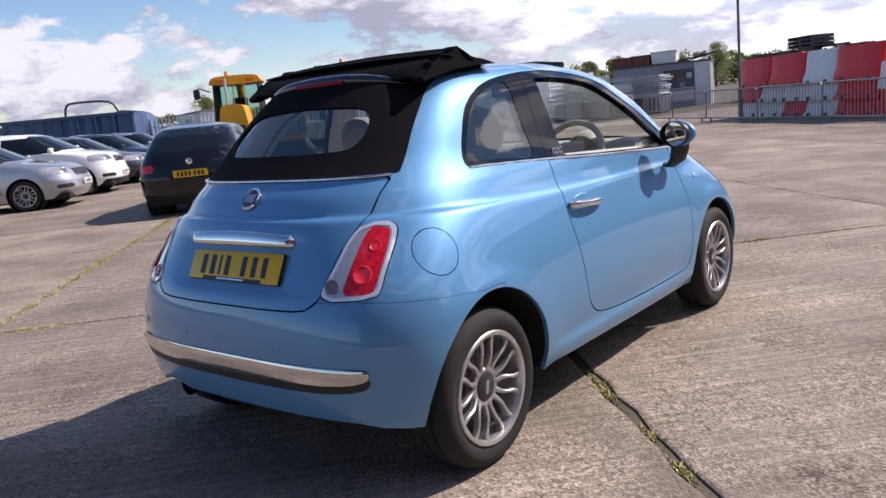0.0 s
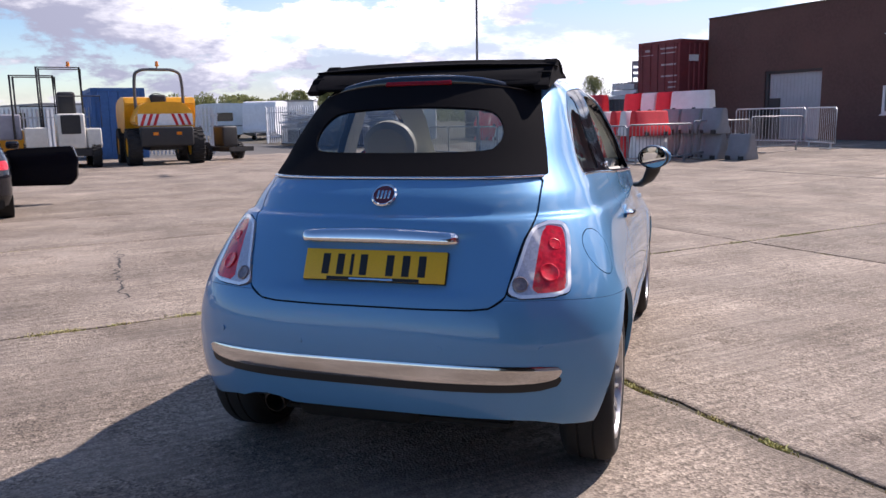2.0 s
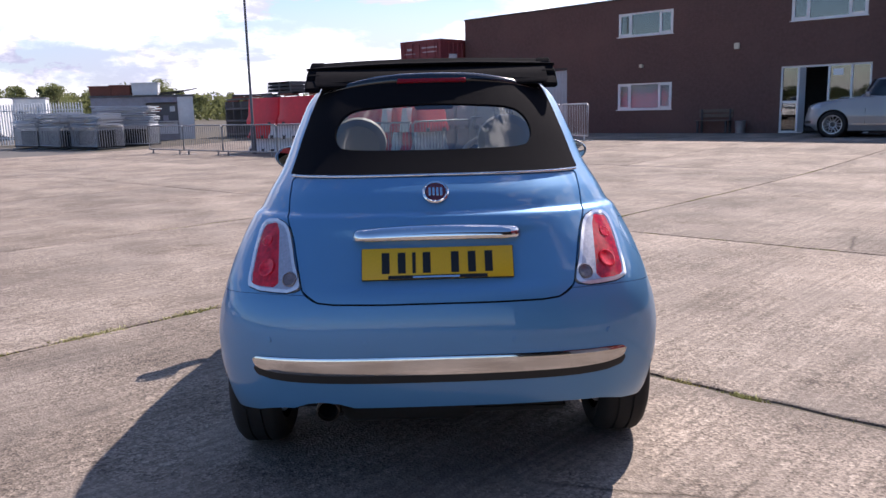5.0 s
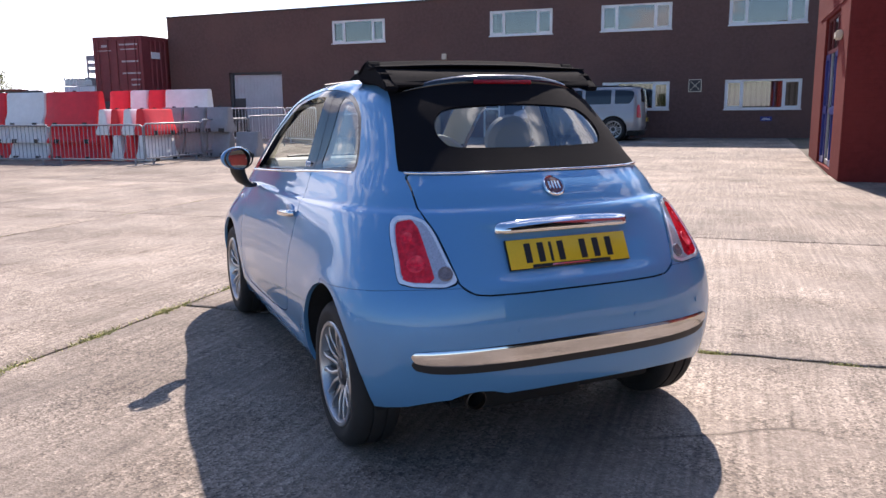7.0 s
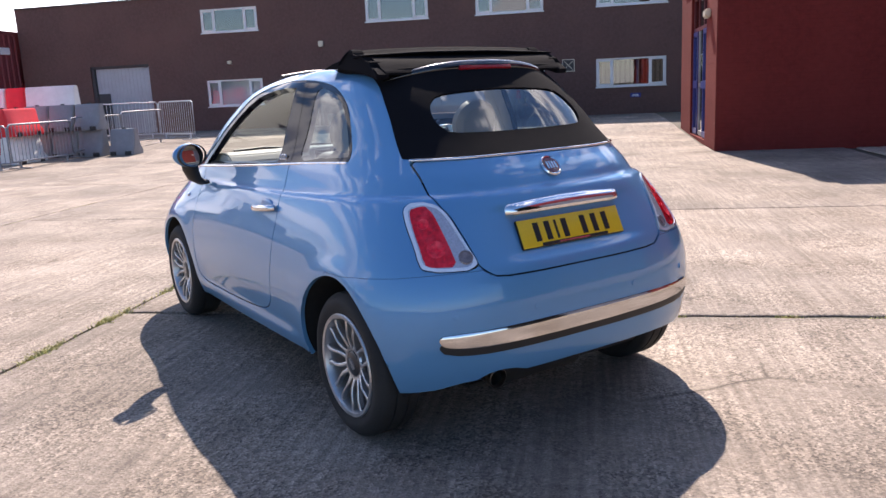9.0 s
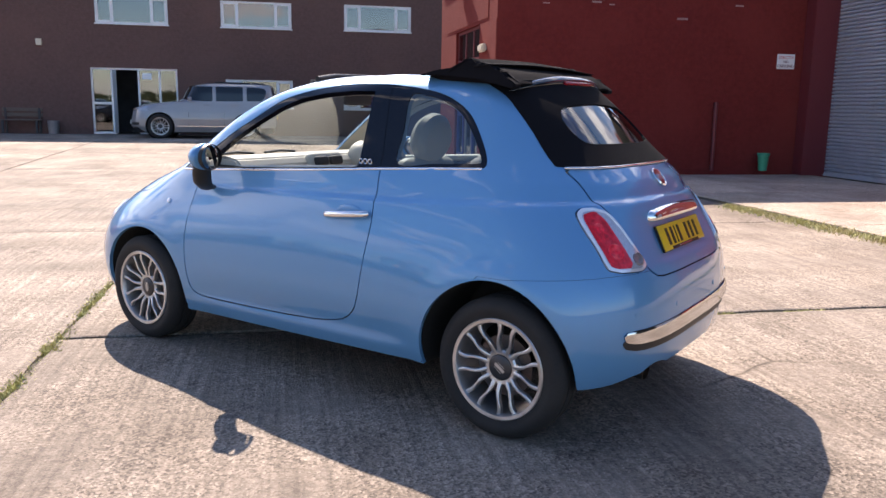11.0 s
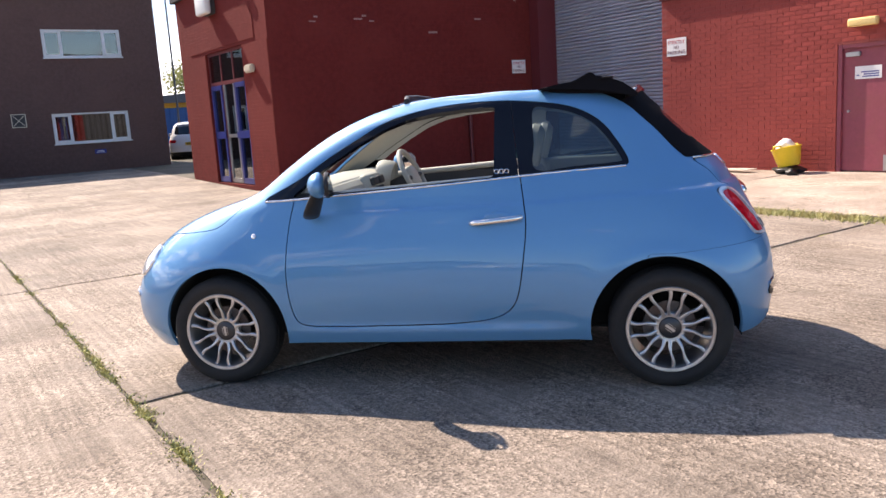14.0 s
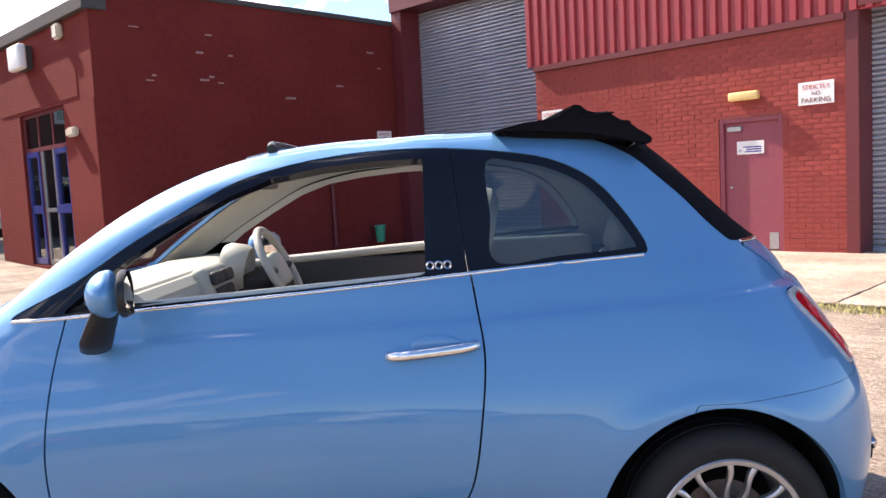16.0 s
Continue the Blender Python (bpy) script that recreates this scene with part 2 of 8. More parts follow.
def tube(points, r, seg=10, closed=False, flat=1.0, m=None):
    """A round bar along points; r may be a list."""
    pts = [Vector(p) for p in points]
    n = len(pts)
    bm = bmesh.new()
    rings = []
    up = Vector((0.013, 0.021, 1))
    for i, p in enumerate(pts):
        a = pts[(i - 1) % n] if closed or i else pts[i]
        b = pts[(i + 1) % n] if closed or i < n - 1 else pts[i]
        d = (b - a).normalized()
        u = d.cross(up)
        if u.length < 1e-3:
            u = d.cross(Vector((1, 0, 0)))
        u.normalize()
        v = u.cross(d)
        rr = r[i] if isinstance(r, (list, tuple)) else r
        rings.append([bm.verts.new(p + u * rr * math.cos(2 * math.pi * k / seg) + v * rr * flat * math.sin(2 * math.pi * k / seg)) for k in range(seg)])
    pairs = list(zip(rings, rings[1:])) + ([(rings[-1], rings[0])] if closed else [])
    for a, b in pairs:
        for k in range(seg):
            bm.faces.new((a[k], a[(k + 1) % seg], b[(k + 1) % seg], b[k]))
    if not closed:
        bm.faces.new(rings[0][::-1])
        bm.faces.new(rings[-1])
    if m is not None:
        bm.transform(m)
    return to_mesh(bm, "tube", 50)


def prism(outline, d0, d1, axis="y", bevel=0.0, m=None):
    """A flat outline of (a, b) given depth along an axis: x -> (d, a, b), y -> (a, d, b), z -> (a, b, d)."""
    bm = bmesh.new()
    at = {"x": lambda a, b, d: (d, a, b), "y": lambda a, b, d: (a, d, b), "z": lambda a, b, d: (a, b, d)}[axis]
    lo = [bm.verts.new(at(a, b, d0)) for a, b in outline]
    hi = [bm.verts.new(at(a, b, d1)) for a, b in outline]
    n = len(lo)
    bm.faces.new(lo)
    bm.faces.new(hi)
    for i in range(n):
        bm.faces.new((lo[i], lo[(i + 1) % n], hi[(i + 1) % n], hi[i]))
    if bevel:
        bmesh.ops.bevel(bm, geom=bm.edges[:], offset=bevel, segments=2, affect="EDGES", clamp_overlap=True)
    if m is not None:
        bm.transform(m)
    return to_mesh(bm, "prism", 30)


def round_poly(pts, steps=5):
    """A closed Catmull-Rom curve through the points."""
    n = len(pts)
    out = []
    for i in range(n):
        p0, p1, p2, p3 = (np.array(pts[(i + k - 1) % n], float) for k in range(4))
        for s in range(steps):
            t = s / steps
            out.append(tuple(0.5 * (2 * p1 + (p2 - p0) * t + (2 * p0 - 5 * p1 + 4 * p2 - p3) * t * t + (3 * p1 - p0 - 3 * p2 + p3) * t ** 3)))
    return out


def open_curve(pts, steps=6):
    pts = [np.array(p, float) for p in pts]
    pts = [2 * pts[0] - pts[1]] + pts + [2 * pts[-1] - pts[-2]]
    out = []
    for i in range(1, len(pts) - 2):
        p0, p1, p2, p3 = pts[i - 1:i + 3]
        for s in range(steps):
            t = s / steps
            out.append(tuple(0.5 * (2 * p1 + (p2 - p0) * t + (2 * p0 - 5 * p1 + 4 * p2 - p3) * t * t + (3 * p1 - p0 - 3 * p2 + p3) * t ** 3)))
    out.append(tuple(pts[-2]))
    return out


def distance_to(poly, a, b):
    """Signed distance of the points (a, b) to a closed outline, negative inside."""
    P = np.array(poly, float)
    Q = np.roll(P, -1, axis=0)
    best = np.full(a.shape, 1e9)
    inside = np.zeros(a.shape, bool)
    for (x0, y0), (x1, y1) in zip(P, Q):
        dx, dy = x1 - x0, y1 - y0
        t = np.clip(((a - x0) * dx + (b - y0) * dy) / (dx * dx + dy * dy + 1e-12), 0, 1)
        best = np.minimum(best, (a - x0 - t * dx) ** 2 + (b - y0 - t * dy) ** 2)
        if y0 != y1:
            hit = ((y0 > b) != (y1 > b)) & (a < (x1 - x0) * (b - y0) / (y1 - y0) + x0)
            inside ^= hit
    return np.where(inside, -1, 1) * np.sqrt(best)


def spline(pairs):
    """Natural cubic through (t, value) pairs, as a function."""
    t, y = np.array([p[0] for p in pairs], float), np.array([p[1] for p in pairs], float)
    n, h = len(t), np.diff([p[0] for p in pairs])
    A, r = np.eye(n), np.zeros(n)
    for i in range(1, n - 1):
        A[i, i - 1], A[i, i], A[i, i + 1] = h[i - 1], 2 * (h[i - 1] + h[i]), h[i]
        r[i] = 6 * ((y[i + 1] - y[i]) / h[i] - (y[i] - y[i - 1]) / h[i - 1])
    M = np.linalg.solve(A, r)

    def f(x):
        x = np.asarray(x, float)
        i = np.clip(np.searchsorted(t, x) - 1, 0, n - 2)
        d, e, g = x - t[i], t[i + 1] - x, h[i]
        return M[i] * e ** 3 / (6 * g) + M[i + 1] * d ** 3 / (6 * g) + (y[i] / g - M[i] * g / 6) * e + (y[i + 1] / g - M[i + 1] * g / 6) * d
    return f


class Shell:
    """A skin of points, normals and faces that can be cut along curves."""

    def __init__(self, V, N, F):
        self.V, self.N, self.F = V, N, F

    def split(self, d):
        """Cuts along d = 0: the skin where d is negative, and the rest."""
        V, N = list(map(tuple, self.V)), list(map(tuple, self.N))
        neg = (d < 0).tolist()
        dl = d.tolist()
        cut, ins, outs = {}, [], []

        def mid(i, j):
            k = (i, j) if i < j else (j, i)
            if k not in cut:
                s = dl[k[0]] / (dl[k[0]] - dl[k[1]])
                V.append(tuple(a + s * (b - a) for a, b in zip(V[k[0]], V[k[1]])))
                N.append(tuple(a + s * (b - a) for a, b in zip(N[k[0]], N[k[1]])))
                cut[k] = len(V) - 1
            return cut[k]
        for f in self.F:
            s = sum(neg[i] for i in f)
            if s == len(f):
                ins.append(f)
            elif s == 0:
                outs.append(f)
            else:
                a, b = [], []
                for i, j in zip(f, f[1:] + f[:1]):
                    (a if neg[i] else b).append(i)
                    if neg[i] != neg[j]:
                        k = mid(i, j)
                        a.append(k)
                        b.append(k)
                if len(a) > 2:
                    ins.append(tuple(a))
                if len(b) > 2:
                    outs.append(tuple(b))
        V, N = np.array(V), np.array(N)
        return Shell(V, N, ins).packed(), Shell(V, N, outs).packed()

    def packed(self):
        used = sorted({i for f in self.F for i in f})
        to = {k: i for i, k in enumerate(used)}
        return Shell(self.V[used] if used else np.zeros((0, 3)), self.N[used] if used else np.zeros((0, 3)), [tuple(to[i] for i in f) for f in self.F])

    def moved(self, d):
        return Shell(self.V + self.N * d, self.N, self.F)

    def side(self, s):
        """The half on one side of the car's middle."""
        return self.split(-s * self.V[:, 0])[0] if len(self.F) else self

    def mesh(self, lip=0.0, back=False):
        """As a mesh; lip: how deep its edges turn in."""
        V, N, F = [tuple(v) for v in self.V], [tuple(n) for n in self.N], list(self.F)
        if lip:
            count = {}
            for f in self.F:
                for i, j in zip(f, f[1:] + f[:1]):
                    count[(i, j)] = 1
            edges = [(i, j) for (i, j) in count if (j, i) not in count]
            for i, j in edges:
                a, b = np.array(V[i]), np.array(V[j])
                na, nb = np.array(N[i]), np.array(N[j])
                q = [a, b, b - nb * lip, a - na * lip]
                fn = np.cross(q[1] - q[0], q[3] - q[0])
                ln = np.linalg.norm(fn)
                if ln < 1e-12:
                    continue
                fn = -fn / ln
                k = len(V)
                for v in (q[1], q[0], q[3], q[2]):
                    V.append(tuple(v))
                    N.append(tuple(fn))
                F.append((k, k + 1, k + 2, k + 3))
        me = bpy.data.meshes.new("skin")
        me.from_pydata(V, [], F)
        me.shade_smooth()
        nn = np.array(N)
        nn /= np.linalg.norm(nn, axis=1)[:, None] + 1e-12
        me.normals_split_custom_set_from_vertices(nn.tolist())
        return me


def arc(p, n):
    """A quarter of a superellipse of power p, evenly spread: pairs from (0, 1) to (1, 0)."""
    out = []
    for i in range(n + 1):
        a = math.pi / 2 * i / n
        s, c = max(0.0, math.sin(a)), max(0.0, math.cos(a))
        r = (s ** p + c ** p) ** (-1 / p)
        out.append((r * s, r * c))
    return out


def hull(levels, shape, nq=26, ns=56):
    """Skin of a car body from outlines at heights z. shape(z) gives rear y, rear corner x, y, power; middle half width; front corner x, y, power, front y."""
    rows = []
    for z in levels:
        yr, xr, yrc, pr, w, xf, yfc, pf, yf = shape(z)
        half = [(xr * a, yrc - (yrc - yr) * b) for a, b in arc(pr, nq)]
        for i in range(1, ns):
            s = i / ns
            e, k = (xr, s) if s < 0.5 else (xf, 1 - s)
            half.append((e + (w - e) * 0.5 * (1 - math.cos(2 * math.pi * k)), yrc + (yfc - yrc) * s))
        half += [(xf * a, yfc + (yf - yfc) * b) for a, b in arc(pf, nq)[::-1]]
        loop = half + [(-x, y) for x, y in half[-2:0:-1]]
        rows.append([(x, y, z) for x, y in loop])
    V = np.array(rows)
    du = np.roll(V, -1, axis=1) - np.roll(V, 1, axis=1)
    dv = np.gradient(V, axis=0)
    N = np.cross(du, dv)
    N /= np.linalg.norm(N, axis=2)[:, :, None] + 1e-12
    n, k = V.shape[:2]
    F = [(i * k + j, i * k + (j + 1) % k, (i + 1) * k + (j + 1) % k, (i + 1) * k + j) for i in range(n - 1) for j in range(k)]
    return Shell(V.reshape(-1, 3), N.reshape(-1, 3), F)


def gap(sh, fn, w=0.002):
    """Cuts a panel out where fn is negative, with a shut line round it: panel, rest."""
    inner, rest = sh.split(fn(sh.V) + w)
    return inner, rest.split(fn(rest.V) - w)[1]



# ---- the blue convertible ----
car = thing("convertible_car", "light blue small convertible car with its black roof folded back", "car")

REAR_Y = spline([(.19, -.43), (.26, -.495), (.36, -.520), (.46, -.527), (.58, -.520), (.67, -.502), (.73, -.478), (.82, -.436), (.92, -.395), (1.02, -.330), (1.075, -.272),
                 (1.15, -.185), (1.22, -.118), (1.29, -.050), (1.35, .010), (1.40, .058), (1.432, .105), (1.452, .20), (1.466, .36), (1.472, .52)])
REAR_X = spline([(.19, .735), (.27, .775), (.36, .800), (.48, .812), (.60, .808), (.70, .790), (.80, .762), (.90, .725), (1.0, .675), (1.08, .632), (1.2, .588), (1.3, .553), (1.39, .508), (1.43, .465), (1.455, .40), (1.472, .28)])
REAR_C = spline([(.19, 0.0), (.48, 0.0), (.70, .06), (.85, .12), (1.0, .28), (1.08, .40), (1.2, .46), (1.3, .50), (1.39, .55), (1.43, .60), (1.472, .70)])
REAR_P = spline([(.19, 3.6), (.48, 4.0), (.75, 3.9), (.93, 3.1), (1.08, 3.5), (1.3, 3.4), (1.472, 2.6)])
MID_W = spline([(.19, .745), (.25, .768), (.36, .790), (.48, .802), (.60, .800), (.70, .788), (.80, .764), (.88, .742), (.95, .718), (1.0, .701), (1.08, .672), (1.2, .632), (1.3, .594), (1.39, .548), (1.43, .50), (1.455, .42), (1.472, .30)])
FRONT_X = spline([(.19, .74), (.27, .775), (.36, .796), (.48, .805), (.60, .802), (.70, .783), (.80, .748), (.88, .718), (.95, .699), (1.0, .683), (1.08, .655), (1.2, .620), (1.3, .582), (1.39, .530), (1.43, .47), (1.455, .39), (1.472, .28)])
FRONT_C = spline([(.19, 2.36), (.60, 2.34), (.70, 2.22), (.80, 2.03), (.88, 1.94), (.95, 1.90), (1.0, 1.86), (1.08, 1.77), (1.2, 1.61), (1.3, 1.44), (1.39, 1.22), (1.43, 1.08), (1.472, .85)])
FRONT_P = spline([(.19, 2.9), (.60, 2.8), (.80, 2.7), (.95, 2.9), (1.1, 3.3), (1.3, 3.2), (1.472, 2.4)])
FRONT_Y = spline([(.19, 2.93), (.27, 2.975), (.36, 3.0), (.46, 3.0), (.58, 2.962), (.68, 2.90), (.75, 2.835), (.80, 2.765), (.85, 2.66), (.89, 2.55), (.925, 2.43), (.955, 2.32), (.985, 2.235),
                  (1.02, 2.17), (1.08, 2.085), (1.15, 1.985), (1.25, 1.84), (1.33, 1.70), (1.39, 1.56), (1.43, 1.42), (1.455, 1.25), (1.472, 1.0)])


def car_shape(z):
    return (float(REAR_Y(z)), float(REAR_X(z)), float(REAR_C(z)), float(REAR_P(z)), float(MID_W(z)), float(FRONT_X(z)), float(FRONT_C(z)), float(FRONT_P(z)), float(FRONT_Y(z)))


LEVELS = [*np.arange(.19, .40, .013), *np.arange(.40, .50, .006), *np.arange(.50, .70, .012), *np.arange(.70, 1.0, .0055), *np.arange(1.0, 1.40, .011), *np.arange(1.40, 1.472, .004), 1.472]
skin = hull(LEVELS, car_shape)
even = skin.V.reshape(len(LEVELS), -1, 3)
for _ in range(4):
    even = .5 * even + .25 * np.roll(even, 1, axis=1) + .25 * np.roll(even, -1, axis=1)
skin.V = even.reshape(-1, 3)
# the crease under the shoulder, and the swelling round the wheels
cz = np.interp(skin.V[:, 1], [-.5, -.2, .2, .6, 2.2], [.957, .952, .930, .914, .890])
fade = np.clip((2.0 - skin.V[:, 1]) / .6, 0, 1) * np.clip((1.02 - skin.V[:, 2]) / .06, 0, 1)
push = (.0055 + .0035 * np.clip(-skin.V[:, 1] / .2, 0, 1)) * np.tanh((cz - skin.V[:, 2]) / .010) * fade
for wy in (.022, 2.28):
    rr = np.hypot(skin.V[:, 1] - wy, skin.V[:, 2] - .30)
    push += .010 * np.exp(-((rr - .36) / .05) ** 2) * (np.abs(skin.V[:, 0]) > .55)
# the pocket that holds the number plate
def ease(v):
    return .5 + .5 * np.tanh(v)


push -= .020 * ease((.305 - np.abs(skin.V[:, 0])) / .014) * ease((.893 - skin.V[:, 2]) / .010) * ease((skin.V[:, 2] - .716) / .016) * (skin.V[:, 1] < 0)
# the door tucks in over the sill
along = np.clip((skin.V[:, 1] - .42) / .12, 0, 1) * np.clip((1.90 - skin.V[:, 1]) / .10, 0, 1) * (np.abs(skin.V[:, 0]) > .5)
push += .008 * np.tanh((.312 - skin.V[:, 2]) / .014) * np.exp(-((skin.V[:, 2] - .315) / .10) ** 2) * along
skin.V = skin.V + skin.N * push[:, None]
cols = len(skin.V) // len(LEVELS)
grid = skin.V.reshape(len(LEVELS), cols, 3)
nrm = np.cross(np.roll(grid, -1, axis=1) - np.roll(grid, 1, axis=1), np.gradient(grid, axis=0))
nrm /= np.linalg.norm(nrm, axis=2)[:, :, None] + 1e-12
for _ in range(3):
    nrm = .5 * nrm + .25 * np.roll(nrm, 1, axis=1) + .25 * np.roll(nrm, -1, axis=1)
# the sheet metal's large curves run evenly; creases and pocket keep their edges
plain = np.cross(np.roll(even, -1, axis=1) - np.roll(even, 1, axis=1), np.gradient(even, axis=0))
plain /= np.linalg.norm(plain, axis=2)[:, :, None] + 1e-12
calm = plain.copy()
for i in range(26):
    calm = .5 * calm + .25 * np.roll(calm, 1, axis=1) + .25 * np.roll(calm, -1, axis=1)
    if i % 2:
        calm[1:-1] = .5 * calm[1:-1] + .25 * calm[2:] + .25 * calm[:-2]
calm /= np.linalg.norm(calm, axis=2)[:, :, None] + 1e-12
for _ in range(3):
    plain = .5 * plain + .25 * np.roll(plain, 1, axis=1) + .25 * np.roll(plain, -1, axis=1)
nrm = nrm + calm - plain
skin.N = (nrm / (np.linalg.norm(nrm, axis=2)[:, :, None] + 1e-12)).reshape(-1, 3)
liner = Shell(skin.V - skin.N * .022, skin.N, skin.F)

# outlines, side view (y, z)
WINDOWS = round_poly([(2.045, .968), (1.862, 1.062), (1.700, 1.165), (1.540, 1.256), (1.392, 1.334), (1.248, 1.376), (1.10, 1.401), (.95, 1.412), (.80, 1.411), (.72, 1.407), (.585, 1.392),
                      (.455, 1.367), (.352, 1.322), (.278, 1.262), (.205, 1.160), (.168, 1.085), (.185, 1.067), (.43, 1.054), (.70, 1.040), (1.25, 1.008), (1.83, .974)], 4)
OPENING = [(1.885, .982), (1.80, 1.052), (1.68, 1.138), (1.53, 1.228), (1.40, 1.296), (1.27, 1.344), (1.12, 1.370), (.96, 1.381), (.818, 1.380), (.824, 1.042), (1.25, 1.016)]
QUARTER = round_poly([(.618, 1.066), (.625, 1.20), (.628, 1.362), (.545, 1.362), (.44, 1.336), (.345, 1.285), (.27, 1.205), (.205, 1.105), (.222, 1.086), (.43, 1.075)], 4)
DOOR = [(1.868, .984)] + open_curve([(1.868, .972), (1.892, .85), (1.903, .709), (1.908, .565), (1.894, .43), (1.868, .345), (1.82, .322), (1.70, .316), (1.30, .319), (1.01, .329), (.842, .352),
                                      (.757, .397), (.712, .478), (.681, .655), (.666, .815), (.681, .949), (.694, 1.044)], 5) + [(.694, 1.060), (1.25, 1.026), (1.868, .990)]
BONNET = [(2.10, 1.03), (2.136, .977)] + open_curve([(2.136, .977), (2.252, .880), (2.300, .845), (2.354, .826), (2.501, .808), (2.64, .791), (2.78, .742), (2.93, .66)], 5) + [(3.2, .62), (3.2, 1.03)]
# outlines, seen from behind (x, z)
TAIL_HALF = [(.531, 1.077), (.533, 1.0), (.531, .945), (.522, .918), (.505, .882), (.486, .80), (.467, .714), (.442, .684), (.395, .669), (.20, .665)]
TAILGATE = TAIL_HALF + [(-x, z) for x, z in reversed(TAIL_HALF)]
LAMP = round_poly([(.474, .712), (.492, .80), (.511, .885), (.530, .922), (.560, .937), (.600, .937), (.631, .915), (.649, .86), (.659, .79), (.665, .74), (.658, .717), (.62, .708), (.55, .706)], 4)
REAR_GLASS = round_poly([(-.372, 1.222), (-.360, 1.268), (-.325, 1.305), (-.25, 1.322), (0, 1.333), (.25, 1.322), (.325, 1.305), (.360, 1.268), (.372, 1.222), (.352, 1.180), (.29, 1.168), (0, 1.164), (-.29, 1.168), (-.352, 1.180)], 4)
TRIM = round_poly([(-.632, .489), (-.50, .489), (-.25, .488), (0, .488), (.25, .488), (.50, .489), (.632, .489), (.648, .470), (.618, .444), (.50, .430), (.25, .424), (0, .423), (-.25, .424), (-.50, .430), (-.618, .444), (-.648, .470)], 4)


def on_side(poly):
    return lambda V: distance_to(poly, V[:, 1], V[:, 2])


def on_rear(poly, limit=.35):
    return lambda V: np.maximum(distance_to(poly, np.abs(V[:, 0]) if min(p[0] for p in poly) > 0 else V[:, 0], V[:, 2]), V[:, 1] - limit)


def arches(V):
    a = np.hypot(V[:, 1] - .022, V[:, 2] - .300) - .350
    b = np.hypot(V[:, 1] - 2.278, V[:, 2] - .295) - .345
    return np.minimum(a, b)


def top_edge(z):
    return np.interp(z, [1.0, 1.075, 1.2, 1.31, 1.40, 1.44, 1.48], [.558, .545, .513, .483, .454, .43, .36])


def soft_top(V):
    return np.maximum.reduce([np.abs(V[:, 0]) - top_edge(V[:, 2]), 1.082 - V[:, 2], V[:, 1] - .55])


def windscreen(V):
    edge = np.interp(V[:, 2], [.98, 1.02, 1.2, 1.35, 1.42, 1.44], [.50, .565, .535, .485, .44, .40])
    return np.maximum.reduce([np.abs(V[:, 0]) - edge, 1.00 - V[:, 2], V[:, 2] - 1.422, 1.1 - V[:, 1]])


def roof_hole(V):
    return np.maximum.reduce([np.abs(V[:, 0]) - .40, .56 - V[:, 1], V[:, 1] - 1.30, 1.3 - V[:, 2]])


def hem(V):
    """Height of the lower edge: higher behind the rear wheels, low under the nose."""
    notch = .022 * np.exp(-((V[:, 0] + .41) / .075) ** 4) * (V[:, 1] < -.3)
    return np.interp(V[:, 1], [-.51, -.47, -.42, -.30, -.25, .36, .45, 1.9, 2.6, 2.8], [.303, .297, .275, .258, .236, .236, .238, .222, .20, .18]) + notch


def under_strip(V):
    """The shut line between rear wing and bumper."""
    return np.maximum.reduce([V[:, 2] - (.700 - .10 * np.clip(V[:, 1] + .42, 0, .4)), V[:, 1] - .1])


rest = skin.split(arches(skin.V))[1]
rest = rest.split(rest.V[:, 2] - hem(rest.V))[1]
side_win, rest = rest.split(on_side(WINDOWS)(rest.V))
# door frame, open window, quarter pane
quarter, frame_d = gap(side_win, lambda V: V[:, 1] - (.700 + .10 * (V[:, 2] - 1.04)), .0008)
frame_d = frame_d.split(on_side(OPENING)(frame_d.V))[1]
q_glass, q_frame = quarter.split(on_side(QUARTER)(quarter.V))
screen, rest = rest.split(windscreen(rest.V))
top, rest = rest.split(soft_top(rest.V))
rest = rest.split(roof_hole(rest.V))[1]
top = top.split(roof_hole(top.V))[1]
rear_glass, top = top.split(on_rear(REAR_GLASS)(top.V))
tail, rest = gap(rest, on_rear(TAILGATE), .0030)
lamp, rest = gap(rest, on_rear(LAMP), .0015)
door_p, rest = gap(rest, on_side(DOOR), .0028)
bonnet, rest = gap(rest, on_side(BONNET), .002)
bumper, rest = gap(rest, under_strip, .0007)
trim_s, bumper = bumper.split(on_rear(TRIM)(bumper.V))

# filler flap, flush in the wing
k = np.argmin((skin.V[:, 1] + .173) ** 2 + (skin.V[:, 2] - .822) ** 2 + (skin.V[:, 0] < 0) * 9)
flap_at = np.array(skin.V[k])
flap, rest = gap(rest, lambda V: np.linalg.norm(V - flap_at, axis=1) - .088, .0016)
part("filler_flap", flap.mesh(.010), PAINT, car)
part("body_shell", rest.mesh(.018), PAINT, car)
rear_bumper = part("rear_bumper", bumper.mesh(.018), PAINT, car)
part("bonnet", bonnet.mesh(.015), PAINT, car)
tailgate = part("tailgate", tail.mesh(.015), PAINT, car)
part("windscreen", screen.moved(-.004).mesh(), GLASS, car)
roof_cloth = part("soft_top", top.moved(.003).mesh(.012), FABRIC, car, "black fabric rear section of the roof")
part("rear_window", rear_glass.moved(-.002).mesh(), GLASS_REAR, roof_cloth)
doors = {}
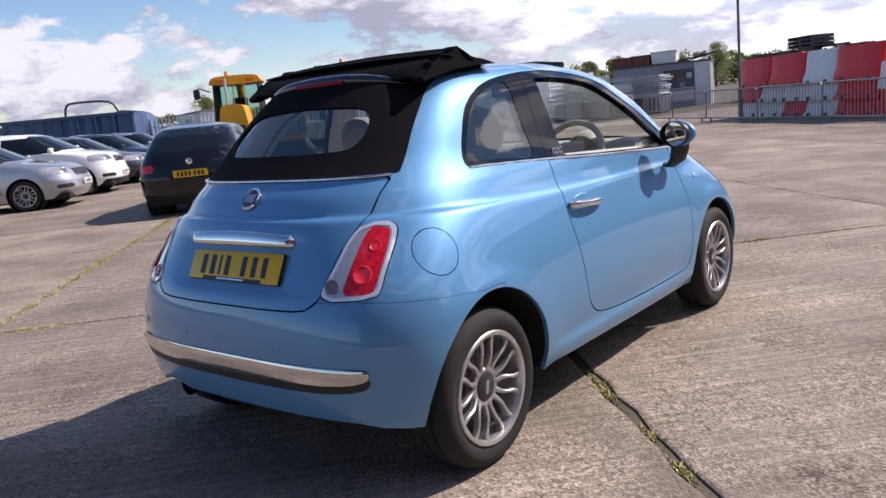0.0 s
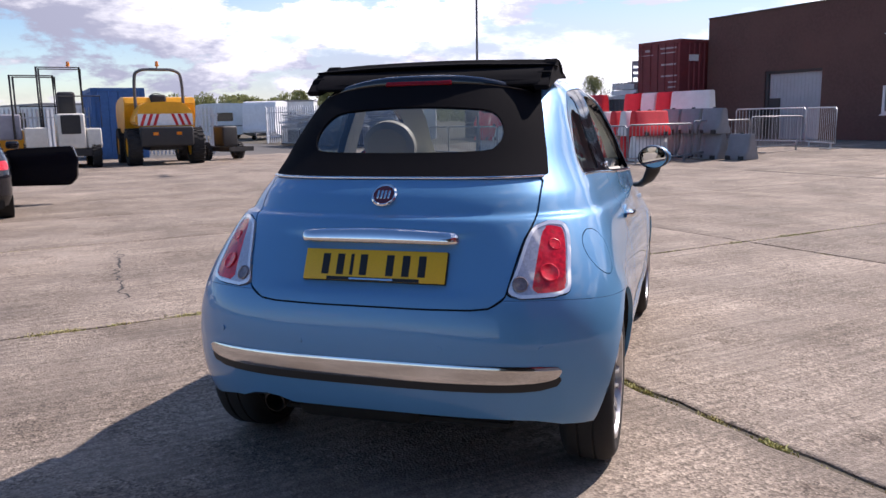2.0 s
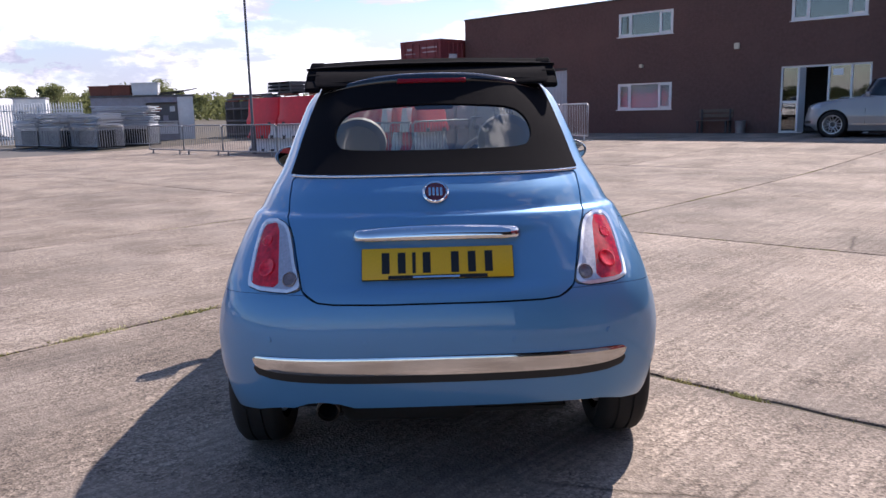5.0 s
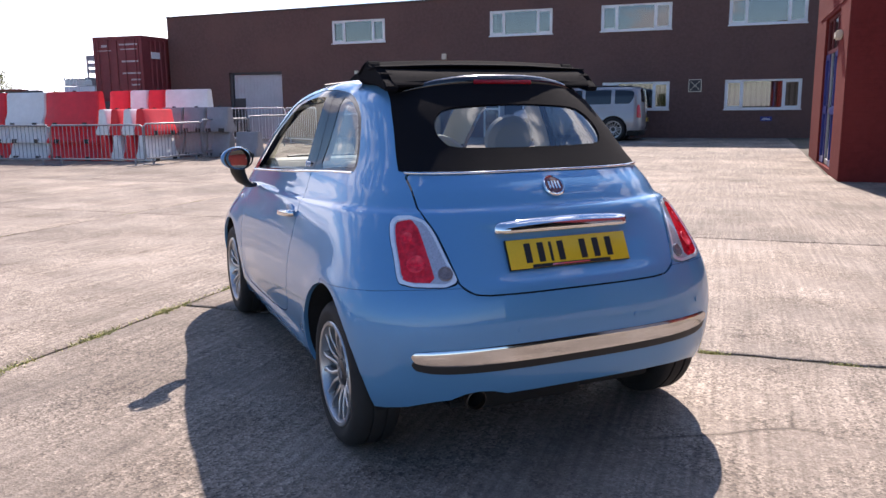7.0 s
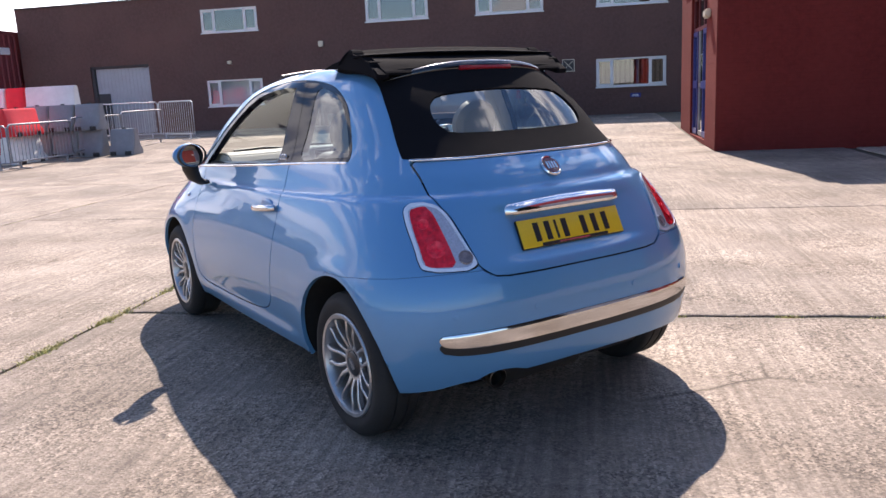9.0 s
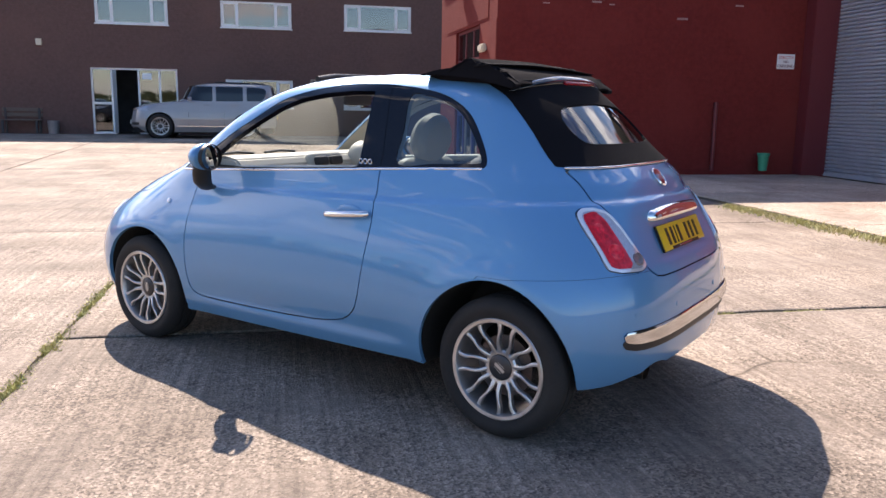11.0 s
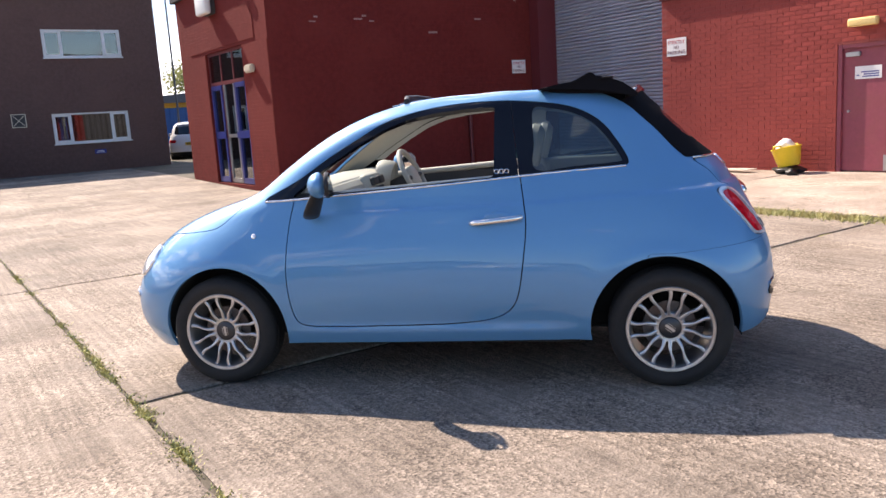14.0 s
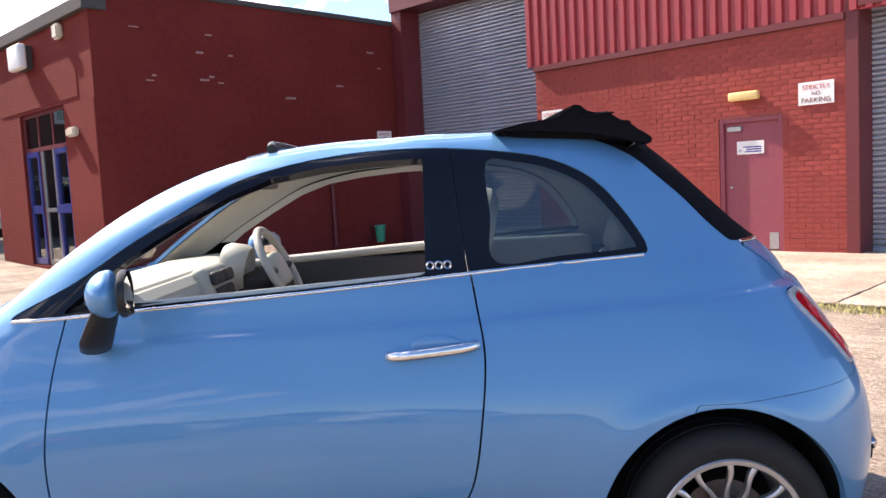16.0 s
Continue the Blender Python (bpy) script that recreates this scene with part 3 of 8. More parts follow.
for s in (1, -1):
    d = part("door", door_p.side(s).mesh(.02), PAINT, car)
    doors[s] = d
    part("window_frame", frame_d.side(s).moved(-.003).mesh(.03), GLOSS_BLACK, d, "gloss black window frame, window lowered")
    q = part("quarter_window", q_glass.side(s).moved(-.006).mesh(), GLASS_SIDE, car)
    part("window_surround", q_frame.side(s).moved(-.004).mesh(.006), GLOSS_BLACK, q)
    # bright strip under the windows
    pts = [(y, z) for y, z in open_curve([(2.035, .968), (1.83, .976), (1.25, 1.008), (.83, 1.034), (.70, 1.042), (.43, 1.056), (.185, 1.068)], 6)]
    idx = skin.V[:, 0] * s > .3
    sv = skin.V[idx]
    strip = []
    for y, z in pts:
        k = np.argmin((sv[:, 1] - y) ** 2 + (sv[:, 2] - z) ** 2)
        strip.append((sv[k, 0] + s * .002, y, z - .004))
    part("belt_trim", tube(strip, .0048, 8, flat=1.2), CHROME, car, "thin chrome strip")

LENS_PALE = material("clear lens over a grey reflector", (0.46, 0.46, 0.52), rough=0.08, metal=0.4, vary=0.2, grain=120, coat=1.0)
# tail lamps: clear rim, red lens with two round reflectors, dark fog lamp
for s in (1, -1):
    one = lamp.side(s)
    inside, rim_l = one.split(on_rear(LAMP)(one.V) + .012)
    red, white = inside.split(np.maximum(.549 + .05 * (inside.V[:, 2] - .75) - np.abs(inside.V[:, 0]), on_rear(LAMP)(inside.V) + .0155))
    tl = part("tail_lamp", rim_l.moved(.006).mesh(.02), LENS_CLEAR, car, "clear chromed lamp surround")
    part("red_lens", red.moved(.004).mesh(.004), LENS_RED, tl)
    part("reversing_lens", white.moved(.004).mesh(.004), LENS_PALE, tl)
    sv = one.V
    for (lx, lz, r, mt, nm) in ((.601, .783, .034, LENS_BRIGHT, "stop_lamp"), (.590, .862, .022, LENS_BRIGHT, "tail_bulb"), (.522, .752, .027, LENS_DARK, "fog_lamp")):
        k = np.argmin((np.abs(sv[:, 0]) - lx) ** 2 + (sv[:, 2] - lz) ** 2)
        n = Vector(one.N[k])
        m = Matrix.Translation(Vector(sv[k]) + n * .0035) @ n.to_track_quat("Z", "Y").to_matrix().to_4x4()
        part(nm, lathe([(r, 0), (r, .0012), (r * .86, .0022), (r * .80, .0012), (.0001, .0008)] if mt is LENS_BRIGHT else [(r, 0), (r, .004), (r * .86, .006), (r * .80, .003), (.0001, .001)], 24, "Z", m), mt, tl)

# bumper trim: a convex chrome bar over a black strip
deep = np.clip(-distance_to(TRIM, trim_s.V[:, 0], trim_s.V[:, 2]) / .030, 0, 1)
swell = .004 + .014 * np.sqrt(1 - (1 - deep) ** 2)
rise_n = np.clip((trim_s.V[:, 2] - .456) / .034, -1, 1)
bar_n = trim_s.N + np.array([0, 0, 1.0])[None, :] * np.where(rise_n > 0, .42 * np.abs(rise_n) ** 3, .10 * rise_n)[:, None]
bar = Shell(trim_s.V + trim_s.N * swell[:, None], bar_n / np.linalg.norm(bar_n, axis=1)[:, None], trim_s.F)
part("bumper_trim", bar.mesh(.012), SATIN, rear_bumper, "polished metal bumper bar")
black_s = Shell(trim_s.V - np.array([0, 0, .028]), trim_s.N, trim_s.F)
part("bumper_strip", black_s.moved(.003).mesh(.02), BLACK_PLASTIC, rear_bumper, "black strip under the bar")
for x in (-.60, -.24, .24, .60):
    k = np.argmin((skin.V[:, 0] - x) ** 2 + (skin.V[:, 2] - (.545 if abs(x) > .4 else .537)) ** 2 + (skin.V[:, 1] > 0) * 9)
    n = Vector(skin.N[k])
    part("parking_sensor", lathe([(.0105, -.004), (.0105, .0015), (.008, .002), (.0001, .002)], 16, "Z", Matrix.Translation(Vector(skin.V[k])) @ n.to_track_quat("Z", "Y").to_matrix().to_4x4()), PAINT, rear_bumper)


def tail_y(x, z):
    """The tail's surface, from its outline."""
    yr, xr, yrc, pr = car_shape(z)[:4]
    return yrc - (yrc - yr) * (1 - min(1, abs(x) / xr) ** pr) ** (1 / pr)


def on_tail(x, z, lift=0.0):
    """A place on the tail, with its normal."""
    k = np.argmin((skin.V[:, 0] - x) ** 2 + (skin.V[:, 2] - z) ** 2 + (skin.V[:, 1] > 0) * 9)
    return Vector(skin.V[k]) + Vector(skin.N[k]) * lift, Vector(skin.N[k])


# bright strip under the soft top, badge, grip, number plate
part("tail_trim", tube([Vector((-.532 + 1.064 * i / 30, tail_y(-.532 + 1.064 * i / 30, 1.081) - .003, 1.081)) for i in range(31)], .0055, 8), CHROME, roof_cloth, "thin chrome strip")
p, n = on_tail(0, 1.017, .001)
mb = Matrix.Translation(p) @ n.to_track_quat("Z", "Y").to_matrix().to_4x4()
badge = part("badge", lathe([(.047, 0), (.047, .006), (.043, .010), (.038, .008), (.037, .005)], 40, "Z", mb), CHROME, tailgate, "round chrome badge")
part("badge_field", lathe([(.037, .004), (.036, .0075), (.0001, .009)], 32, "Z", mb), BADGE_RED, badge)
for k in (-1.5, -.5, .5, 1.5):
    part("badge_bar", boxes([(k * .0135 - .004, k * .0135 + .004, -.017, .017, .008, .0105)], .001, mb), CHROME, badge)


def grip_mesh(half=.292, n=40):
    """A chrome half-moon bar: straight lower lip, arched top, hollow underneath."""
    bm = bmesh.new()
    prev = None
    for i in range(n + 1):
        u = math.sin(math.pi * (i / n - .5))
        x, k = half * u, max(.35, 1 - .65 * abs(u) ** 22)
        zb, zt = .870, .908 + .013 * (1 - u * u) - .016 * abs(u) ** 40
        yo = tail_y(x, .905)
        arch_g = [radians(a) for a in (0, 15, 30, 45, 60, 75, 90)]
        prof = [(yo + .010, zt + .002)] + [(yo - .006 * k - .032 * k * math.sin(a) ** .8, zb + .004 + (zt - zb - .004) * math.cos(a)) for a in arch_g] + [(yo - .034 * k, zb), (yo + .012, zb + .004)]
        v = [bm.verts.new((x, y, z)) for y, z in prof]
        if prev:
            for q in range(len(v) - 1):
                bm.faces.new((prev[q], v[q], v[q + 1], prev[q + 1]))
        else:
            bm.faces.new(v)
        prev = v
    bm.faces.new(prev[::-1])
    return to_mesh(bm, "grip", 50)


part("tailgate_grip", grip_mesh(), CHROME, tailgate, "chrome grip bar over the plate")
p0, n0 = on_tail(0, .789)
tilt = math.atan2(n0.z, -n0.y)
mp_ = Matrix.Translation(p0 + n0 * .012) @ Matrix.Rotation(-tilt, 4, "X")
plate = part("number_plate", rbox(.520, .006, .111, .0028, mp_, 2), PLATE_YELLOW, tailgate, "yellow number plate with black marks")
part("plate_backing", boxes([(-.262, .262, .003, .012, -.057, .057)], .002, mp_), BLACK_PLASTIC, plate)
for x0, x1 in ((-.192, -.165), (-.137, -.110), (-.087, -.075), (-.051, -.024), (.046, .073), (.104, .131), (.162, .189)):
    part("plate_mark", boxes([(x0, x1, -.0045, -.002, -.036, .038)], .0008, mp_), PLATE_BLACK, plate)
part("plate_strip", boxes([(-.17, .17, -.0044, -.002, -.0555, -.043)], .0008, mp_), PLATE_BLACK, plate)
part("plate_strip_mark", boxes([(-.085, .075, -.0054, -.004, -.0525, -.0465)], .0004, mp_), CHROME, plate)

# chrome bars in the front bumper
nose = skin.split(np.maximum.reduce([2.72 - skin.V[:, 1], np.abs(skin.V[:, 2] - .470) - .018, .26 - np.abs(skin.V[:, 0]), np.abs(skin.V[:, 0]) - .66]))[0]
for s in (1, -1):
    part("front_bumper_bar", nose.side(s).moved(.010).mesh(.014), CHROME, car, "chrome bumper bar")
# exhaust and underside
EXHAUST = material("burnt exhaust steel", (0.08, 0.068, 0.06), rough=0.4, metal=0.9, vary=0.3, grain=30, second=(0.30, 0.19, 0.10), stain=12)
pipe = part("exhaust_pipe", lathe([(.034, 0), (.037, .004), (.037, .22), (.033, .22), (.033, .003)], 24, "Y", Matrix.Translation((-.40, -.452, .277)) @ Matrix.Rotation(radians(6), 4, "X")), UNDER, car)
part("exhaust_tip", lathe([(.036, 0), (.040, .002), (.040, .030), (.036, .030)], 24, "Y", Matrix.Translation((-.40, -.472, .275)) @ Matrix.Rotation(radians(6), 4, "X")), EXHAUST, pipe)
part("exhaust_box", rbox(.50, .22, .13, .05, Matrix.Translation((-.12, -.27, .25))), UNDER, car)
part("underbody", boxes([(-.46, .46, -.36, .40, .21, .24), (-.70, .70, .42, 1.88, .20, .24), (-.46, .46, 1.88, 2.80, .19, .24)], .01), UNDER, car)
part("boot_floor", boxes([(-.455, .455, -.42, .42, .36, .40)], .005), UNDER, car)
part("rear_axle", tube([(-.66, 0, .27), (.66, 0, .27)], .035, 12), UNDER, car)
below = liner.split(liner.V[:, 2] - 1.0)[0]
below = below.split(below.V[:, 2] - hem(below.V) - .03)[1]
inner = below.split(arches(below.V))[1]
part("inner_body", inner.mesh(), UNDER, car)
outer = skin.V[np.abs(skin.V[:, 0]) > .3]


def skin_x(y, z):
    """Half width of the body at a height and a place along it."""
    d = (outer[:, 1] - y) ** 2 + (outer[:, 2] - z) ** 2
    k = np.argsort(d)[:6]
    return float(np.abs(outer[k, 0]).mean())


for wy, r in ((.022, .352), (2.278, .347)):
    for s in (1, -1):
        bm = bmesh.new()
        prev = None
        for i in range(37):
            a = math.radians(-9 + 198 * i / 36)
            rr = r + .003
            y, z = wy + rr * math.cos(a), .298 + rr * math.sin(a)
            xo = skin_x(y, max(z, .26)) - .004
            v = [bm.verts.new((s * x, y, z)) for x in (xo, min(.70, xo - .02), .46)]
            if prev:
                for q in range(2):
                    bm.faces.new((prev[q], v[q], v[q + 1], prev[q + 1]))
            prev = v
        ring = [v for v in bm.verts if abs(abs(v.co.x) - .46) < 1e-4]
        bm.faces.new(ring)
        part("wheel_arch_liner", to_mesh(bm, "liner"), UNDER, car)


# ---- wheels ----
def wheel_parts(tyre_r=.290, rim_r=.206, width=.185, spokes=14):
    """Tyre, rim with wavy spokes, brake disc; the outer face towards +x, hub at the origin."""
    w = width / 2
    t = [(rim_r - .004, -w + .012), (rim_r + .016, -w + .004), (rim_r + .045, -w - .004), (tyre_r - .022, -w + .004), (tyre_r - .006, -w + .020), (tyre_r, -w + .034), (tyre_r, -.032), (tyre_r - .007, -.030), (tyre_r - .007, -.024), (tyre_r, -.022),
         (tyre_r, .022), (tyre_r - .007, .024), (tyre_r - .007, .030), (tyre_r, .032), (tyre_r, w - .034), (tyre_r - .006, w - .020), (tyre_r - .022, w - .004), (rim_r + .045, w + .004), (rim_r + .030, w + .003), (rim_r + .014, w - .002), (rim_r - .004, w - .010)]
    tyre = lathe(t, 72, "X")
    bm = bmesh.new()
    prof = [(rim_r - .002, w - .012), (rim_r + .003, w - .004), (rim_r - .001, w + .001), (rim_r - .014, w - .001), (rim_r - .019, w - .012), (rim_r - .022, w - .05), (rim_r - .03, -w + .02)]
    rings = []
    for r, a in prof:
        rings.append([bm.verts.new((a, r * math.cos(2 * math.pi * i / 72), r * math.sin(2 * math.pi * i / 72))) for i in range(72)])
    for a, b in zip(rings, rings[1:]):
        for i in range(72):
            bm.faces.new((a[i], a[(i + 1) % 72], b[(i + 1) % 72], b[i]))
    for k in range(spokes):
        base = 2 * math.pi * k / spokes
        prev = None
        for i in range(11):
            f = i / 10
            r = .060 + (rim_r - .010 - .060) * f
            a = base + (.046 * math.sin(2 * math.pi * f) + .020 * (1 - f) - .012) * (1 if k % 2 else -1)
            hw = .0056 + .0040 * abs(f - .5) * 2
            dep = w - .012 - .022 * (1 - f) ** 1.5 + .005 * math.sin(math.pi * f)
            c, s = math.cos(a), math.sin(a)
            v = [bm.verts.new((dx, r * c - o * s, r * s + o * c)) for o, dx in ((-hw, dep - .022), (-hw, dep - .003), (-hw * .5, dep), (hw * .5, dep), (hw, dep - .003), (hw, dep - .022))]
            if prev:
                for q in range(6):
                    bm.faces.new((prev[q], v[q], v[(q + 1) % 6], prev[(q + 1) % 6]))
            prev = v
    hubp = [(.074, w - .07), (.074, w - .040), (.067, w - .034), (.054, w - .036), (.052, w - .046)]
    hr = []
    for r, a in hubp:
        hr.append([bm.verts.new((a, r * math.cos(2 * math.pi * i / 40), r * math.sin(2 * math.pi * i / 40))) for i in range(40)])
    for a, b in zip(hr, hr[1:]):
        for i in range(40):
            bm.faces.new((a[i], a[(i + 1) % 40], b[(i + 1) % 40], b[i]))
    rim = to_mesh(bm, "rim", 40)
    cap = lathe([(.051, w - .046), (.051, w - .035), (.045, w - .031), (.0001, w - .029)], 32, "X")
    disc = lathe([(.125, .010), (.125, .020), (.07, .022), (.0001, .022)], 40, "X")
    return tyre, rim, cap, disc


CAP = material("dark hub cap", (0.05, 0.05, 0.055), rough=0.3, vary=0.1, metal=0.5)
DISC = material("worn brake disc", (0.11, 0.10, 0.10), rough=0.5, metal=0.8, vary=0.2, second=(0.16, 0.08, 0.05), stain=8)
W_MESH = wheel_parts()
for wy in (0, 2.3):
    for s in (1, -1):
        m = Matrix.Translation((s * .704, wy, .29)) @ (Matrix.Identity(4) if s > 0 else Matrix.Rotation(math.pi, 4, "Z")) @ Matrix.Rotation(.35 + wy + s, 4, "X")
        wh = part("wheel", W_MESH[3], DISC, car)
        wh.matrix_basis = m
        part("tyre", W_MESH[0], RUBBER, wh)
        part("rim", W_MESH[1], ALLOY, wh, "silver alloy rim with wavy spokes")
        cap = part("hub_cap", W_MESH[2], CAP, wh)
        part("cap_mark", boxes([(.0635, .0650, -.026, .026, -.0065, .0065), (.0635, .0650, -.020, .020, .012, .0145), (.0635, .0650, -.020, .020, -.0145, -.012)], .0005), ALLOY, wh)

# ---- mirrors, handles, flap ----
for s in (1, -1):
    d = doors[s]
    bm = bmesh.new()
    bmesh.ops.create_uvsphere(bm, u_segments=28, v_segments=16, radius=1)
    for v in bm.verts:
        x, y, z = v.co
        v.co = Vector((x * .098, y * (.058 if y > 0 else .030), z * .072 * (1 - .12 * x * s)))
    body = to_mesh(bm, "mirror", 60)
    mm = Matrix.Translation((s * .850, 1.668, 1.052)) @ Matrix.Rotation(radians(-14 * s), 4, "Z") @ Matrix.Diagonal((.90, 1.0, .90, 1))
    mir = part("door_mirror", body, PAINT, d, "blue mirror housing on a black foot")
    mir.matrix_basis = mm
    part("mirror_rim", lathe([(.95, -.12), (.985, -.11), (1.02, -.02), (1.02, .10), (.97, .14), (.95, .05)], 40, "Y", Matrix.Translation((0, -.043, 0)) @ Matrix.Diagonal((.093, .08, .070, 1))), BLACK_PLASTIC, mir)
    part("mirror_glass", lathe([(.96, 0), (.90, -.02), (.0001, -.03)], 36, "Y", Matrix.Translation((0, -.050, 0)) @ Matrix.Rotation(radians(1 if s > 0 else -6), 4, "X") @ Matrix.Rotation(radians(-9 if s > 0 else 15), 4, "Z") @ Matrix.Diagonal((.092, .03, .068, 1))), MIRROR, mir)
    foot = tube([(s * .846, 1.680, 1.01), (s * .836, 1.700, .970), (s * .812, 1.728, .922), (s * .770, 1.752, .892), (s * .735, 1.760, .890)], [.044, .046, .046, .042, .034], 14, flat=.42)
    part("mirror_foot", foot, BLACK_PLASTIC, d)
    k = np.argmin((skin.V[:, 1] - .81) ** 2 + (skin.V[:, 2] - .84) ** 2 + (skin.V[:, 0] * s < 0) * 9)
    hx = abs(skin.V[k][0])
    pts = [(s * (hx + dx), y, z) for y, z, dx in ((.935, .826, .004), (.915, .828, .022), (.87, .832, .031), (.80, .838, .033), (.74, .843, .030), (.705, .846, .022), (.688, .847, .004))]
    part("door_handle", tube(open_curve(pts, 4), .0125, 12, flat=1.25), CHROME, d, "chrome pull handle")
    bm = bmesh.new()
    bmesh.ops.create_uvsphere(bm, u_segments=24, v_segments=12, radius=1)
    part("handle_cup", to_mesh(bm, "cup", 60), PAINT, d).matrix_basis = Matrix.LocRotScale((s * (hx - .006), .80, .845), None, (.010, .075, .036))
    # small round side lamp and the chrome script on the pillar
    k = np.argmin((skin.V[:, 1] - 2.087) ** 2 + (skin.V[:, 2] - .783) ** 2 + (skin.V[:, 0] * s < 0) * 9)
    nn = Vector(skin.N[k])
    part("side_repeater", lathe([(.013, 0), (.013, .005), (.008, .008), (.0001, .009)], 20, "Z", Matrix.Translation(Vector(skin.V[k])) @ nn.to_track_quat("Z", "Y").to_matrix().to_4x4()), LENS_CLEAR, car)
    for j, y in enumerate((.808, .784, .760)):
        k = np.argmin((skin.V[:, 1] - y) ** 2 + (skin.V[:, 2] - 1.066) ** 2 + (skin.V[:, 0] * s < 0) * 9)
        c = Vector(skin.V[k]) + Vector((s * .001, 0, 0))
        ring = [(c.x, c.y + .010 * math.cos(a), c.z + .011 * math.sin(a)) for a in [2 * math.pi * i / 16 for i in range(16)]]
        part("pillar_script", tube(ring, .0028, 6, closed=True), CHROME, car)
    # headlamp edge
    k = np.argmin((skin.V[:, 1] - 2.80) ** 2 + (skin.V[:, 2] - .655) ** 2 + (skin.V[:, 0] * s < 0) * 9)
    hn = Vector(skin.N[k])
    part("headlamp", lathe([(.10, -.01), (.10, .004), (.092, .010), (.05, .022), (.0001, .026)], 32, "Z", Matrix.Translation(Vector(skin.V[k])) @ hn.to_track_quat("Z", "Y").to_matrix().to_4x4()), LENS_CLEAR, car)

# ---- folded roof ----
def folded_sheet(y0, z0, y1, z1, half, thick, bow, wave):
    """A stiff fold of cloth lying across the car, bowed, with a rounded hem."""
    nx, ny = 28, 12
    bm = bmesh.new()
    rows = []
    for side in (1, -1):
        g = []
        for i in range(ny + 1):
            f = i / ny
            row = []
            for j in range(nx + 1):
                u = 2 * j / nx - 1
                hw = half * (1 - .05 * (f - .5) ** 2)
                t = thick * (.35 + .65 * min(1, 6 * min(f, 1 - f, (1 - abs(u)) * 1.5 + .02)))
                z = z0 + (z1 - z0) * f + bow * (1 - u * u) + wave * math.sin(9 * u + 5 * f) * (.3 + abs(u)) + side * t / 2
                y = y0 + (y1 - y0) * f + .012 * math.sin(3 * u) * wave * 60
                row.append(bm.verts.new((hw * u, y, z)))
            g.append(row)
        rows.append(g)
    up, dn = rows
    for i in range(ny):
        for j in range(nx):
            bm.faces.new((up[i][j], up[i][j + 1], up[i + 1][j + 1], up[i + 1][j]))
            bm.faces.new((dn[i][j], dn[i + 1][j], dn[i + 1][j + 1], dn[i][j + 1]))
    for i in range(ny):
        for j in (0, nx):
            bm.faces.new((up[i][j], up[i + 1][j], dn[i + 1][j], dn[i][j]))
    for j in range(nx):
        for i in (0, ny):
            bm.faces.new((up[i][j], up[i][j + 1], dn[i][j + 1], dn[i][j]))
    return to_mesh(bm, "fold", 60)


stack = part("folded_roof", folded_sheet(.60, 1.450, .445, 1.462, .510, .011, .014, .0010), FABRIC, car, "stack of folded black roof fabric")
for y0, z0, y1, z1, hw, th, wv in ((.452, 1.462, .350, 1.512, .516, .011, .0006), (.352, 1.512, .306, 1.486, .512, .012, .0005), (.318, 1.484, .232, 1.488, .518, .013, .0006), (.58, 1.446, .14, 1.424, .470, .012, .0008)):
    part("fabric_fold", folded_sheet(y0, z0, y1, z1, hw, th, .014, wv), FABRIC, stack)
HIGH_RED = material("dark red brake lamp lens", (0.24, 0.006, 0.012), rough=0.15, vary=0.2, grain=80, spec=0.3)
BOW_BLACK = material("glossy black bow", (0.008, 0.008, 0.011), rough=0.16, vary=0.1, spec=0.6, coat=0.6)
hump = []
for i in range(29):
    x = -.44 + .88 * i / 28
    hump.append((x, .106 + .16 * (abs(x) / .44) ** 3 * .5, 1.431 - .050 * (abs(x) / .44) ** 2.6))
part("rear_bow", tube(hump, [.031 * (1 - .8 * abs(i / 14 - 1) ** 3) for i in range(29)], 18, flat=.86), BOW_BLACK, car, "glossy black bow over the rear window")
part("high_brake_lamp", rbox(.272, .016, .019, .005, Matrix.Translation((0, .0765, 1.424)) @ Matrix.Rotation(radians(-35), 4, "X")), HIGH_RED, car, "long red high brake lamp")
part("fabric_roll", prism(round_poly([(.56, 1.440), (.34, 1.500), (.255, 1.487), (.195, 1.466), (.150, 1.436), (.128, 1.405), (.30, 1.415)], 4), -.47, .47, "x", .012), FABRIC, stack)
# pleats at the sides of the stack
PLEAT = [(.60, 1.452), (.51, 1.472), (.436, 1.474), (.36, 1.517), (.343, 1.521), (.325, 1.512), (.311, 1.491), (.245, 1.492), (.232, 1.480), (.214, 1.461), (.190, 1.467), (.176, 1.456), (.180, 1.444), (.142, 1.427), (.113, 1.405), (.125, 1.388), (.30, 1.43), (.45, 1.445)]
for s in (1, -1):
    part("side_pleat", prism(PLEAT, s * .45 if s > 0 else -.508, .508 if s > 0 else -.45, "x", .005), FABRIC, stack)
part("roof_front_bow", tube([(-.42, 1.30, 1.438), (-.25, 1.335, 1.458), (0, 1.345, 1.463), (.25, 1.335, 1.458), (.42, 1.30, 1.438)], .016, 10), BLACK_PLASTIC, car)

